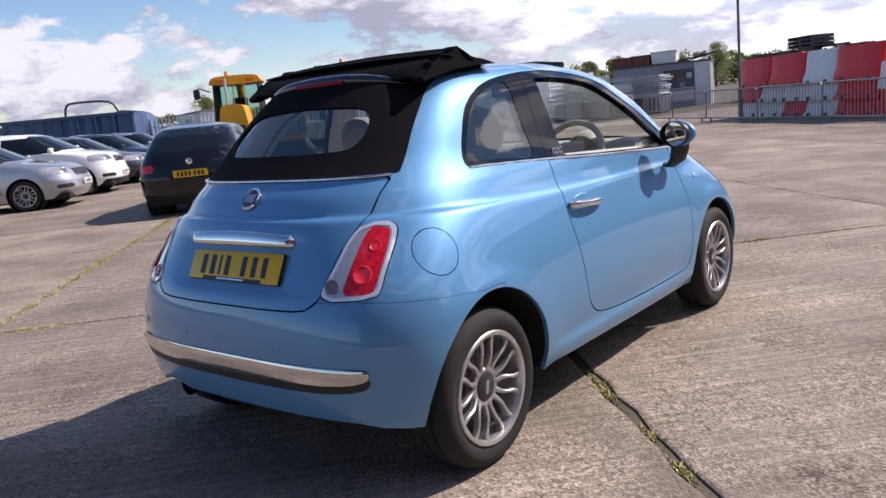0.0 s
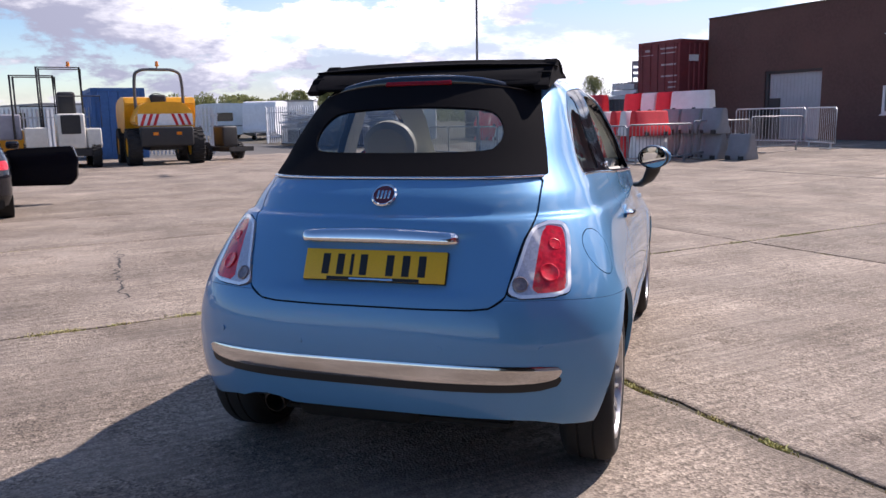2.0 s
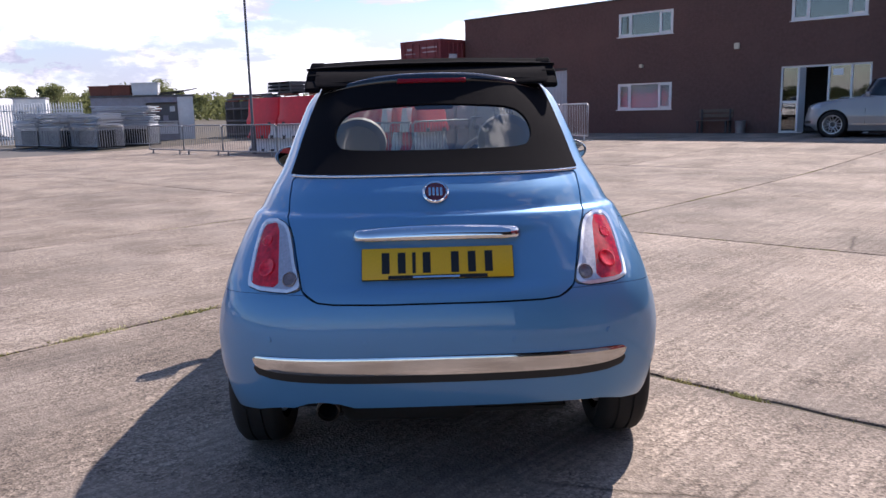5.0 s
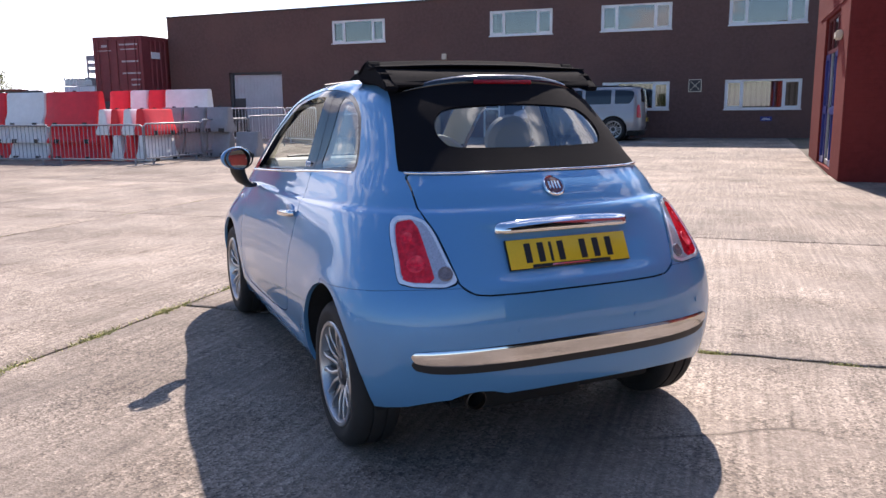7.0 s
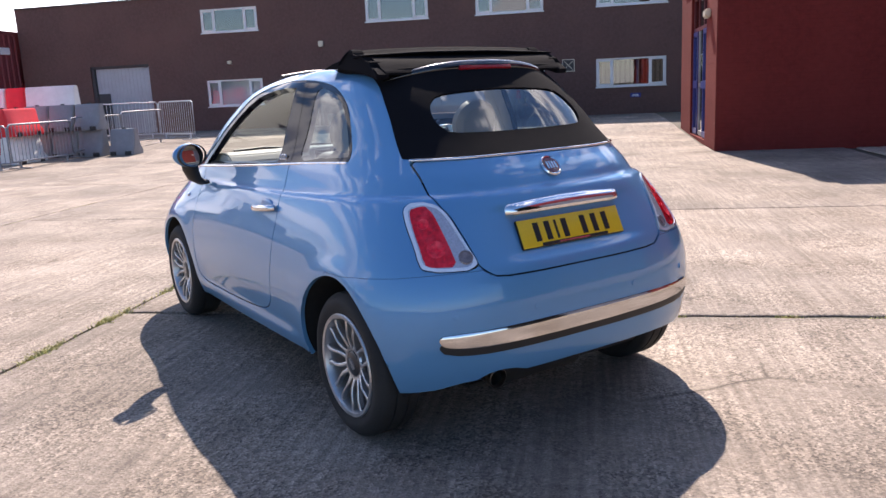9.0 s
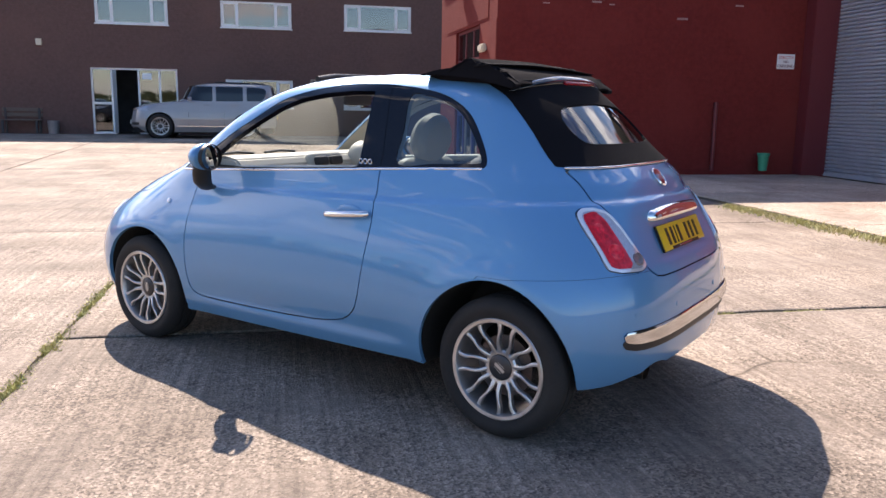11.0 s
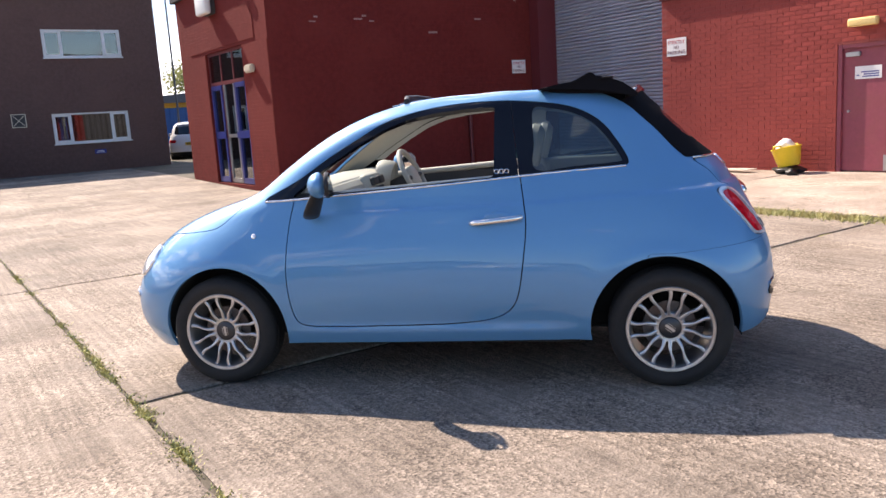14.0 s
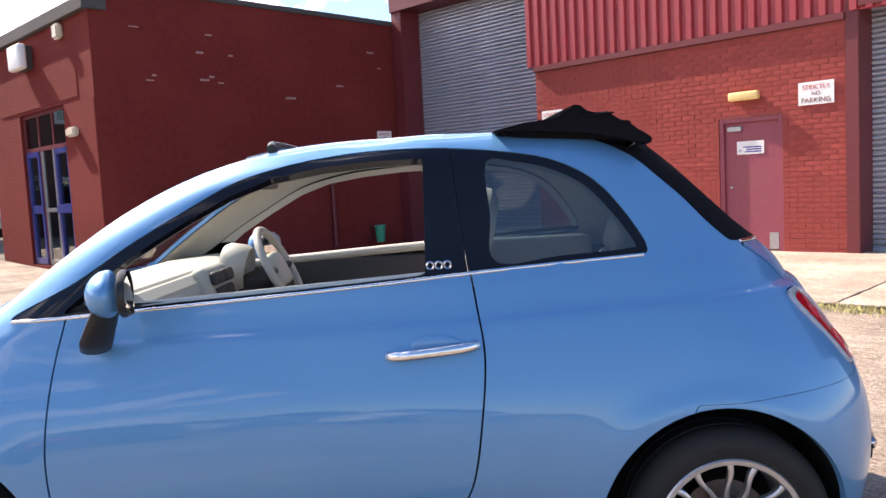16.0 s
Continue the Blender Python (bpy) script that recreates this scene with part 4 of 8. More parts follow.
# ---- cabin ----
upper = rest.split(1.0 - rest.V[:, 2])[0]
part("pillar_trim", Shell(upper.V - upper.N * .024, -upper.N, [f[::-1] for f in upper.F]).mesh(), IVORY, car, "ivory pillar and rail lining")
part("cabin_floor", boxes([(-.745, .745, .42, 1.86, .245, .27)], .004), GREY_TRIM, car)
for s in (1, -1):
    part("door_card", rbox(.035, 1.10, .58, .014, Matrix.Translation((s * .655, 1.27, .70))), GREY_TRIM, doors[s], "dark lining with an ivory ledge")
    part("door_ledge", tube([(s * .635, 1.82, .972), (s * .650, 1.5, .990), (s * .652, 1.1, 1.012), (s * .645, .75, 1.030)], .026, 10, flat=.8), IVORY, doors[s])
    part("rear_side_panel", rbox(.05, .60, .34, .02, Matrix.Translation((s * .60, .42, .875))), IVORY, car)
for sh_in in (frame_d.side(1), frame_d.side(-1), q_frame.side(1), q_frame.side(-1)):
    arch_in = sh_in.split(1.10 - sh_in.V[:, 2])[0]
    part("window_lining", Shell(arch_in.V - arch_in.N * .036, -arch_in.N, [f[::-1] for f in arch_in.F]).mesh(), IVORY, car, "ivory lining round the windows")
# dashboard
dash = part("dashboard", prism([(1.78, .62), (1.70, .70), (1.64, .84), (1.655, .93), (1.70, .972), (1.80, .985), (2.02, .965), (2.12, .92), (2.12, .62)], -.62, .62, "x", .012), IVORY, car, "ivory dashboard with a light blue fascia")
part("fascia", prism([(1.690, .735), (1.650, .83), (1.668, .872), (1.70, .88), (1.72, .74)], -.60, .60, "x", .01), PAINT, dash)
part("instrument_pod", lathe([(.0001, .09), (.085, .09), (.098, .07), (.10, 0), (.09, -.02), (.08, 0), (.0001, .01)], 36, "Y", Matrix.Translation((.34, 1.62, .935)) @ Matrix.Rotation(radians(12), 4, "X")), IVORY, dash)
part("radio", rbox(.27, .07, .24, .03, Matrix.Translation((0, 1.640, .87)) @ Matrix.Rotation(radians(-14), 4, "X")), IVORY, dash)
for x in (-.10, 0.02):
    part("air_vent", rbox(.10, .03, .05, .012, Matrix.Translation((x + .03, 1.612, .945)) @ Matrix.Rotation(radians(-14), 4, "X")), GREY_TRIM, dash)
part("radio_panel", rbox(.20, .02, .055, .008, Matrix.Translation((0, 1.606, .882)) @ Matrix.Rotation(radians(-14), 4, "X")), GREY_TRIM, dash)
for k in range(3):
    part("heater_knob", lathe([(.0001, .016), (.018, .016), (.022, 0), (.0001, 0)], 16, "Y", Matrix.Translation((-.07 + .07 * k, 1.60, .82)) @ Matrix.Rotation(math.pi, 4, "Z")), GREY_TRIM, dash)
# wheel on the right-hand side
dash.location.z = .055
mw = Matrix.Translation((.34, 1.47, .985)) @ Matrix.Rotation(radians(64), 4, "X")
ring = [(.178 * math.cos(a), .178 * math.sin(a), 0) for a in [2 * math.pi * i / 40 for i in range(40)]]
sw = part("steering_wheel", tube(ring, .0165, 12, closed=True, m=mw), IVORY, car, "ivory steering wheel")
part("wheel_hub", rbox(.15, .15, .06, .03, mw @ Matrix.Translation((0, 0, -.01))), IVORY, sw)
for a in (0, 180, 250, 290):
    c, s = math.cos(radians(a)), math.sin(radians(a))
    part("wheel_spoke", tube([(.06 * c, .06 * s, -.01), (.17 * c, .17 * s, 0)], .016, 8, m=mw), GREY_TRIM, sw)
part("steering_column", tube([(.34, 1.49, .965), (.34, 1.72, .87)], .05, 12), GREY_TRIM, sw)
part("gear_lever", tube([(.0, 1.50, .62), (.0, 1.47, .74), (0, 1.465, .755)], [.012, .012, .024], 10), GREY_TRIM, car)
part("interior_mirror", rbox(.22, .03, .065, .02, Matrix.Translation((.02, 1.42, 1.345))), GREY_TRIM, car)
part("mirror_stalk", tube([(.02, 1.43, 1.36), (.02, 1.47, 1.40)], .009, 8), GREY_TRIM, car)
# seats
for x in (-.345, .345):
    seat = part("front_seat", rbox(.47, .50, .15, .06, Matrix.Translation((x, 1.05, .455)) @ Matrix.Rotation(radians(7), 4, "X")), SEAT_FAB, car, "grey and ivory front seat with round headrest")
    part("seat_backrest", rbox(.46, .14, .60, .065, Matrix.Translation((x, .755, .765)) @ Matrix.Rotation(radians(15), 4, "X")), SEAT_FAB, seat)
    part("seat_shoulder", rbox(.40, .12, .16, .058, Matrix.Translation((x, .684, 1.00)) @ Matrix.Rotation(radians(15), 4, "X")), IVORY, seat)
    hm = Matrix.Translation((x, .648, 1.165)) @ Matrix.Rotation(radians(12), 4, "X")
    part("headrest", lathe([(.0001, -.055), (.10, -.05), (.128, -.02), (.130, .015), (.105, .05), (.0001, .058)], 32, "Y", hm @ Matrix.Diagonal((1, .9, .92, 1))), IVORY, seat)
    for dx in (-.05, .05):
        part("headrest_post", tube([(x + dx, .672, 1.02), (x + dx, .650, 1.10)], .006, 6), CHROME, seat)
    part("belt_guide", tube([(x * 1.66, .66, 1.00), (x * 1.62, .68, .80), (x * 1.6, .70, .5)], .018, 6, flat=.3), GREY_TRIM, car)
part("rear_bench", rbox(.88, .42, .16, .06, Matrix.Translation((0, .40, .50))), SEAT_FAB, car)
part("rear_backrest", rbox(.86, .13, .50, .055, Matrix.Translation((0, .14, .76)) @ Matrix.Rotation(radians(18), 4, "X")), SEAT_FAB, car)
for x in (-.29, .29):
    part("rear_headrest", rbox(.24, .09, .15, .04, Matrix.Translation((x, .06, 1.06)) @ Matrix.Rotation(radians(15), 4, "X")), IVORY, car)
part("parcel_shelf", boxes([(-.50, .50, -.20, .06, .93, .95)], .008), GREY_TRIM, car)
# wipers at the foot of the screen
for x in (-.05, .30):
    part("wiper", tube([(x, 2.20, 1.015), (x - .20, 2.13, 1.030), (x - .42, 2.02, 1.03)], .008, 8), BLACK_PLASTIC, car)

# ---- the yard: its axes run with the buildings ----
MB = Matrix.Rotation(radians(-44), 4, "Z")


def rise(y):
    """The yard climbs slightly towards the brown building."""
    f = min(1, max(0, (y - 10) / 13))
    return .27 * f * f * (3 - 2 * f)


def concrete(name, color, second, groove):
    """Worn brushed concrete: stones showing, streaks, stains, blotches."""
    m = bpy.data.materials.new(name)
    m.use_nodes = True
    nodes, links = m.node_tree.nodes, m.node_tree.links
    b = nodes["Principled BSDF"]
    tc = nodes.new("ShaderNodeTexCoord")
    geo = tc.outputs["Object"]
    oi = nodes.new("ShaderNodeObjectInfo")
    off = nodes.new("ShaderNodeVectorMath")
    off.operation = "SCALE"
    links.new(oi.outputs["Location"], off.inputs[0])
    off.inputs["Scale"].default_value = 1.37
    pos = nodes.new("ShaderNodeVectorMath")
    pos.operation = "ADD"
    links.new(geo, pos.inputs[0])
    links.new(off.outputs[0], pos.inputs[1])

    def noise_at(scale, detail=6, rough=0.6, sc=(1, 1, 1)):
        mp = nodes.new("ShaderNodeMapping")
        mp.inputs["Scale"].default_value = sc
        links.new(pos.outputs[0], mp.inputs[0])
        n = nodes.new("ShaderNodeTexNoise")
        n.inputs["Scale"].default_value, n.inputs["Detail"].default_value, n.inputs["Roughness"].default_value = scale, detail, rough
        links.new(mp.outputs[0], n.inputs["Vector"])
        return n.outputs["Fac"]

    def ramp(fac, p0, p1, c0, c1):
        r = nodes.new("ShaderNodeValToRGB")
        r.color_ramp.elements[0].position, r.color_ramp.elements[1].position = p0, p1
        r.color_ramp.elements[0].color, r.color_ramp.elements[1].color = (*c0, 1), (*c1, 1)
        links.new(fac, r.inputs[0])
        return r.outputs[0]

    def mix(fac, a, bb, mode="MIX"):
        x = nodes.new("ShaderNodeMix")
        x.data_type, x.blend_type = "RGBA", mode
        if hasattr(fac, "is_linked"):
            links.new(fac, x.inputs["Factor"])
        else:
            x.inputs["Factor"].default_value = fac
        links.new(a, x.inputs["A"])
        links.new(bb, x.inputs["B"])
        return x.outputs["Result"]

    base = ramp(noise_at(0.55, 8, 0.62), 0.32, 0.68, second, color)
    stones = nodes.new("ShaderNodeTexVoronoi")
    stones.inputs["Scale"].default_value = 95
    links.new(pos.outputs[0], stones.inputs["Vector"])
    st = ramp(stones.outputs["Color"], 0.1, 0.9, (0.48, 0.47, 0.46), (1.58, 1.55, 1.51))
    worn = ramp(noise_at(1.6, 7, 0.65), 0.38, 0.54, (0.0, 0.0, 0.0), (1, 1, 1))
    both = mix(worn, ramp(noise_at(90, 3), 0.3, 0.7, (0.74, 0.72, 0.70), (1.22, 1.22, 1.22)), st)
    col = mix(1.0, base, both, "MULTIPLY")
    col = mix(1.0, col, ramp(noise_at(24, 5, 0.7), 0.34, 0.66, (0.77, 0.76, 0.75), (1.21, 1.21, 1.20)), "MULTIPLY")
    col = mix(1.0, col, ramp(noise_at(0.95, 6, 0.65), 0.36, 0.60, (0.74, 0.72, 0.70), (1.10, 1.10, 1.10)), "MULTIPLY")
    streak = ramp(noise_at(1.0, 4, 0.6, (30, 0.9, 1)), 0.36, 0.64, (0.74, 0.73, 0.72), (1.26, 1.26, 1.26))
    col = mix(groove, col, mix(1.0, col, streak, "MULTIPLY"))
    pits = ramp(noise_at(60, 2, 0.5), 0.26, 0.36, (0.58, 0.56, 0.55), (1, 1, 1))
    col = mix(1.0, col, pits, "MULTIPLY")
    flecks = ramp(noise_at(75, 2, 0.5, (1, 1.3, 1)), 0.64, 0.73, (1, 1, 1), (1.65, 1.62, 1.57))
    col = mix(1.0, col, flecks, "MULTIPLY")
    cr = nodes.new("ShaderNodeTexVoronoi")
    cr.feature = "DISTANCE_TO_EDGE"
    cr.inputs["Scale"].default_value = 0.42
    wob = nodes.new("ShaderNodeMix")
    wob.data_type = "RGBA"
    wob.inputs["Factor"].default_value = 0.06
    links.new(pos.outputs[0], wob.inputs["A"])
    wn2 = nodes.new("ShaderNodeTexNoise")
    wn2.inputs["Scale"].default_value, wn2.inputs["Detail"].default_value = 3.0, 6
    links.new(pos.outputs[0], wn2.inputs["Vector"])
    links.new(wn2.outputs["Color"], wob.inputs["B"])
    links.new(wob.outputs["Result"], cr.inputs["Vector"])
    crack = mix(ramp(noise_at(0.33, 2), 0.60, 0.64, (0, 0, 0), (1, 1, 1)), ramp(cr.outputs["Distance"], 0.5, 0.51, (1, 1, 1), (1, 1, 1)), ramp(cr.outputs["Distance"], 0.0015, 0.005, (0.42, 0.40, 0.38), (1, 1, 1)))
    col = mix(1.0, col, crack, "MULTIPLY")
    spots = ramp(noise_at(3.2, 9, 0.7), 0.59, 0.70, (1, 1, 1), (0.55, 0.52, 0.50))
    col = mix(1.0, col, spots, "MULTIPLY")
    hs = nodes.new("ShaderNodeHueSaturation")
    mr = nodes.new("ShaderNodeMapRange")
    mr.inputs["To Min"].default_value, mr.inputs["To Max"].default_value = 0.90, 1.10
    links.new(oi.outputs["Random"], mr.inputs[0])
    links.new(mr.outputs[0], hs.inputs["Value"])
    links.new(col, hs.inputs["Color"])
    links.new(hs.outputs[0], b.inputs["Base Color"])
    b.inputs["Roughness"].default_value = 0.82
    b.inputs["Specular IOR Level"].default_value = 0.25
    h1 = nodes.new("ShaderNodeBump")
    h1.inputs["Distance"].default_value = 0.006
    links.new(stones.outputs["Distance"], h1.inputs["Height"])
    h1.inputs["Strength"].default_value = 0.55
    h2 = nodes.new("ShaderNodeBump")
    h2.inputs["Distance"].default_value = 0.009
    h2.inputs["Strength"].default_value = groove
    links.new(noise_at(1.0, 2, 0.5, (22, 0.7, 1)), h2.inputs["Height"])
    links.new(h1.outputs[0], h2.inputs["Normal"])
    h3 = nodes.new("ShaderNodeBump")
    h3.inputs["Distance"].default_value = 0.02
    h3.inputs["Strength"].default_value = 0.5
    links.new(noise_at(5, 6, 0.6), h3.inputs["Height"])
    links.new(h2.outputs[0], h3.inputs["Normal"])
    links.new(h3.outputs[0], b.inputs["Normal"])
    return m


SLAB = concrete("worn concrete", (0.312, 0.264, 0.222), (0.182, 0.155, 0.132), 0.7)
APRON = concrete("pale concrete", (0.455, 0.388, 0.33), (0.355, 0.298, 0.252), 0.2)
SOIL = material("soil in the joints", (0.10, 0.084, 0.062), rough=1, vary=0.4, grain=60, second=(0.03, 0.034, 0.016), bump=0.004)
TARMAC = material("old tarmac", (0.10, 0.095, 0.090), rough=0.95, vary=0.25, grain=45, second=(0.16, 0.14, 0.12), stain=0.3, bump=0.003)

# the ground sheet, out to the horizon
bm = bmesh.new()
xs = [-900, -300, -120, -60, -45, -36, -27, -18, -9, 0, 9, 18, 27, 40, 60, 120, 300, 900]
ys = [-900, -300, -120, -60, -30, -15, -5, 0, 5, 6, 8, 10, 12, 14, 16, 18, 20, 24, 30, 45, 60, 120, 300, 900]
gv = [[bm.verts.new((x, y, rise(y) - .014)) for x in xs] for y in ys]
for i in range(len(ys) - 1):
    for j in range(len(xs) - 1):
        bm.faces.new((gv[i][j], gv[i][j + 1], gv[i + 1][j + 1], gv[i + 1][j]))
ground = tagged(part("ground", to_mesh(bm, "ground"), SOIL), "dark soil and dirt under the slabs", kind="structure")
ground.matrix_basis = MB
far = tagged(part("tarmac_yard", boxes([(-140, -27.5, -60, 60, -.02, -.003)], 0), TARMAC), "grey tarmac beyond the concrete", kind="structure")
far.matrix_basis = MB
pave = tagged(new("pavement"), "worn concrete slabs with weeds in the joints", kind="structure")
pave.matrix_basis = MB


def slab_mesh(sx, sy, seed):
    """A cast slab with a slightly broken, rounded rim."""
    rnd = random.Random(seed)
    bm = bmesh.new()
    nx, ny = max(6, int(sx / .18)), max(6, int(sy / .18))
    edge = [(-sx / 2 + sx * i / nx, -sy / 2) for i in range(nx)] + [(sx / 2, -sy / 2 + sy * i / ny) for i in range(ny)]
    edge += [(sx / 2 - sx * i / nx, sy / 2) for i in range(nx)] + [(-sx / 2, sy / 2 - sy * i / ny) for i in range(ny)]
    rings = []
    for inset, z in ((0.0, -.02), (0.0, -.006), (.007, -.0012), (.02, 0)):
        ring = []
        for k, (x, y) in enumerate(edge):
            q = random.Random(seed * 1000 + k)
            j = inset + q.random() ** 3 * .022
            ring.append(bm.verts.new((x - math.copysign(j, x) * (abs(abs(x) - sx / 2) < 1e-6), y - math.copysign(j, y) * (abs(abs(y) - sy / 2) < 1e-6), z)))
        rings.append(ring)
    n = len(edge)
    for a, b in zip(rings, rings[1:]):
        for i in range(n):
            bm.faces.new((a[i], a[(i + 1) % n], b[(i + 1) % n], b[i]))
    bm.faces.new(rings[-1])
    return to_mesh(bm, "slab", 40)


GAPW = .019
SLABS = {}
YL = [-29.6, -25.7, -21.85, -18.0, -14.15, -10.3, -6.4, -2.55, 1.14, 5.08, 8.95, 12.72, 16.2, 20.0, 23.9]
XL = [-28.3, -24.6, -21.0, -17.3, -14.6, -11.95, -9.35, -6.50, -2.64]
for j in range(len(YL) - 1):
    cols = [(XL[i], XL[i + 1]) for i in range(len(XL) - 1)] + [(-2.64, 4.83)]
    if YL[j] > 11:
        cols[-1] = (-2.64, 2.60)
    if YL[j] < -2.6:
        cols.append((4.83, 12.3))
    for x0, x1 in cols:
        y0, y1 = YL[j], YL[j + 1]
        if x1 < -2.6 and y0 == 1.14:
            continue
        if x1 < -2.6 and y1 == 1.14:
            y1 = 5.08
        key = (round(x1 - x0, 1), round(y1 - y0, 1), (len(SLABS) * 7) % 3)
        if key not in SLABS:
            SLABS[key] = slab_mesh(x1 - x0 - GAPW, y1 - y0 - GAPW, len(SLABS) + 3)
            SLABS[key].materials.append(SLAB)
        ob = part("slab", SLABS[key], None, pave)
        z0, z1 = rise(y0), rise(y1)
        ob.matrix_basis = Matrix.Translation(((x0 + x1) / 2, (y0 + y1) / 2, (z0 + z1) / 2)) @ Matrix.Rotation(math.atan2(z1 - z0, y1 - y0), 4, "X")
# the pale strip before the red wall
for y0, y1 in ((-2.5, 1.0), (1.0, 4.6), (4.6, 8.1), (8.1, 11.45)):
    me = slab_mesh(9.5 - 4.95 - GAPW, y1 - y0 - GAPW, 90 + int(y0))
    me.materials.append(APRON)
    ob = part("slab", me, None, pave)
    ob.matrix_basis = Matrix.Translation(((4.95 + 9.5) / 2, (y0 + y1) / 2, .022 + (rise(y0) + rise(y1)) / 2))

# weeds in the joints and along the strip
LEAF = material("weeds", (0.42, 0.40, 0.155), rough=0.7, vary=0.4, grain=25, second=(0.42, 0.34, 0.16), stain=3, amount=0.8)


def weeds(runs, seed):
    rnd = random.Random(seed)
    verts, faces = [], []
    for x0, y0, x1, y1, count, spread, tall in runs:
        clumps = [rnd.random() for _ in range(max(3, count // 110))]
        for _ in range(count):
            f = min(1, max(0, rnd.choice(clumps) + rnd.gauss(0, .016))) if rnd.random() < .93 else rnd.random()
            x, y = x0 + (x1 - x0) * f + rnd.gauss(0, spread), y0 + (y1 - y0) * f + rnd.gauss(0, spread)
            z = rise(y) - .010
            a, h, w = rnd.random() * 6.283, .55 * tall * (.3 + rnd.random()), .0025 + .004 * rnd.random()
            lean = (rnd.gauss(0, .5) * h, rnd.gauss(0, .5) * h)
            k = len(verts)
            c, s = math.cos(a) * w, math.sin(a) * w
            verts += [(x - c, y - s, z), (x + c, y + s, z), (x + lean[0] * .5 + c * .7, y + lean[1] * .5 + s * .7, z + h * .6), (x + lean[0] * .5 - c * .7, y + lean[1] * .5 - s * .7, z + h * .6), (x + lean[0] * 1.3, y + lean[1] * 1.3, z + h)]
            faces += [(k, k + 1, k + 2, k + 3), (k + 3, k + 2, k + 4)]
    me = bpy.data.meshes.new("weeds")
    me.from_pydata(verts, [], faces)
    return me


ob = part("weeds", weeds([(-2.64, -8, -2.64, 14, 1700, .014, .035), (-2.64, 0.3, -2.64, 3.5, 2200, .026, .036), (-2.64, -1.5, -2.64, 1.2, 1500, .026, .034), (-2.6, 5.08, 0.5, 5.08, 700, .012, .02), (-.4, 1.14, 1.6, 1.14, 800, .010, .028), (1.2, 1.14, 4.8, 1.14, 350, .01, .02),
                         (-9.9, -2.55, -2.6, -2.55, 5000, .034, .04), (-2.64, -3.0, -2.64, -2.0, 500, .03, .04), (4.72, -2.5, 4.72, 6.5, 9000, .10, .11), (-6.50, -3, -6.50, 8, 900, .012, .02), (-2.64, 4.7, -2.64, 6.2, 700, .03, .03)], 5), LEAF)
tagged(ob, "green weeds growing in the slab joints", "weeds", kind="stuff")
ob.matrix_basis = MB

# tar run into the wide joint, and a wandering crack
TAR = material("old black joint tar", (0.030, 0.028, 0.026), rough=0.8, vary=0.3, grain=40, second=(0.07, 0.06, 0.05), stain=4)
rnd = random.Random(21)
for name, label, ends, r0 in (("joint_tar", "dark tar in a wide slab joint", ((-9.3, 12.74), (-4.9, 12.72)), .050), ("joint_tar", "dark tar in a wide slab joint", ((-6.42, 11.0), (-6.3, 12.6)), .032), ("slab_crack", "thin wandering crack in a slab", ((-5.85, -.50), (-3.35, -.74)), .012)):
    pts, rad = [], []
    for i in range(41):
        f = i / 40
        x, y = [a + (b - a) * f for a, b in zip(*ends)]
        pts.append((x + rnd.gauss(0, .010), y + rnd.gauss(0, .010 if r0 > .02 else .028), rise(y) + .001))
        rad.append(r0 * (.35 + .9 * rnd.random()) * min(1, .25 + 8 * f * (1 - f)))
    ob = tagged(part(name, tube(pts, rad, 8, flat=.10), TAR), label, kind="structure")
    ob.matrix_basis = MB

# ---- walls with openings ----
def wall_cells(a0, a1, z0, z1, holes):
    """Rectangles (a0, a1, z0, z1) that fill a wall round its openings."""
    A = sorted({a0, a1, *[h[0] for h in holes], *[h[1] for h in holes]})
    out = []
    for p, q in zip(A, A[1:]):
        cut = sorted((h[2], h[3]) for h in holes if h[0] < (p + q) / 2 < h[1])
        z = z0
        for c0, c1 in cut:
            if c0 > z:
                out.append((p, q, z, c0))
            z = c1
        if z < z1:
            out.append((p, q, z, z1))
    return out


def brick_paint(name, color, dark, scale=1.0, bump=0.004, axis="Y"):
    """Painted brick seen from afar: joints as fine relief, patches of wear."""
    m = material(name, color, rough=0.9, vary=0.14, grain=9, second=dark, stain=0.6, amount=0.7, spec=0.15)
    nodes, links = m.node_tree.nodes, m.node_tree.links
    tc = nodes.new("ShaderNodeTexCoord")
    mp = nodes.new("ShaderNodeMapping")
    mp.inputs["Rotation"].default_value = (radians(90), 0, 0) if axis == "Y" else (radians(90), 0, radians(90))
    links.new(tc.outputs["Object"], mp.inputs[0])
    br = nodes.new("ShaderNodeTexBrick")
    br.inputs["Scale"].default_value = 1.0
    br.inputs["Brick Width"].default_value, br.inputs["Row Height"].default_value, br.inputs["Mortar Size"].default_value = .225, .075, .008
    br.inputs["Color1"].default_value, br.inputs["Color2"].default_value, br.inputs["Mortar"].default_value = (1, 1, 1, 1), (.8, .8, .8, 1), (0, 0, 0, 1)
    sep = nodes.new("ShaderNodeSeparateXYZ")
    links.new(tc.outputs["Object"], sep.inputs[0])
    cmb = nodes.new("ShaderNodeCombineXYZ")
    links.new(sep.outputs["X" if axis == "Y" else "Y"], cmb.inputs["X"])
    links.new(sep.outputs["Z"], cmb.inputs["Y"])
    links.new(cmb.outputs[0], br.inputs["Vector"])
    bp = nodes.new("ShaderNodeBump")
    bp.inputs["Distance"].default_value = bump
    links.new(br.outputs["Color"], bp.inputs["Height"])
    links.new(bp.outputs[0], nodes["Principled BSDF"].inputs["Normal"])
    return m


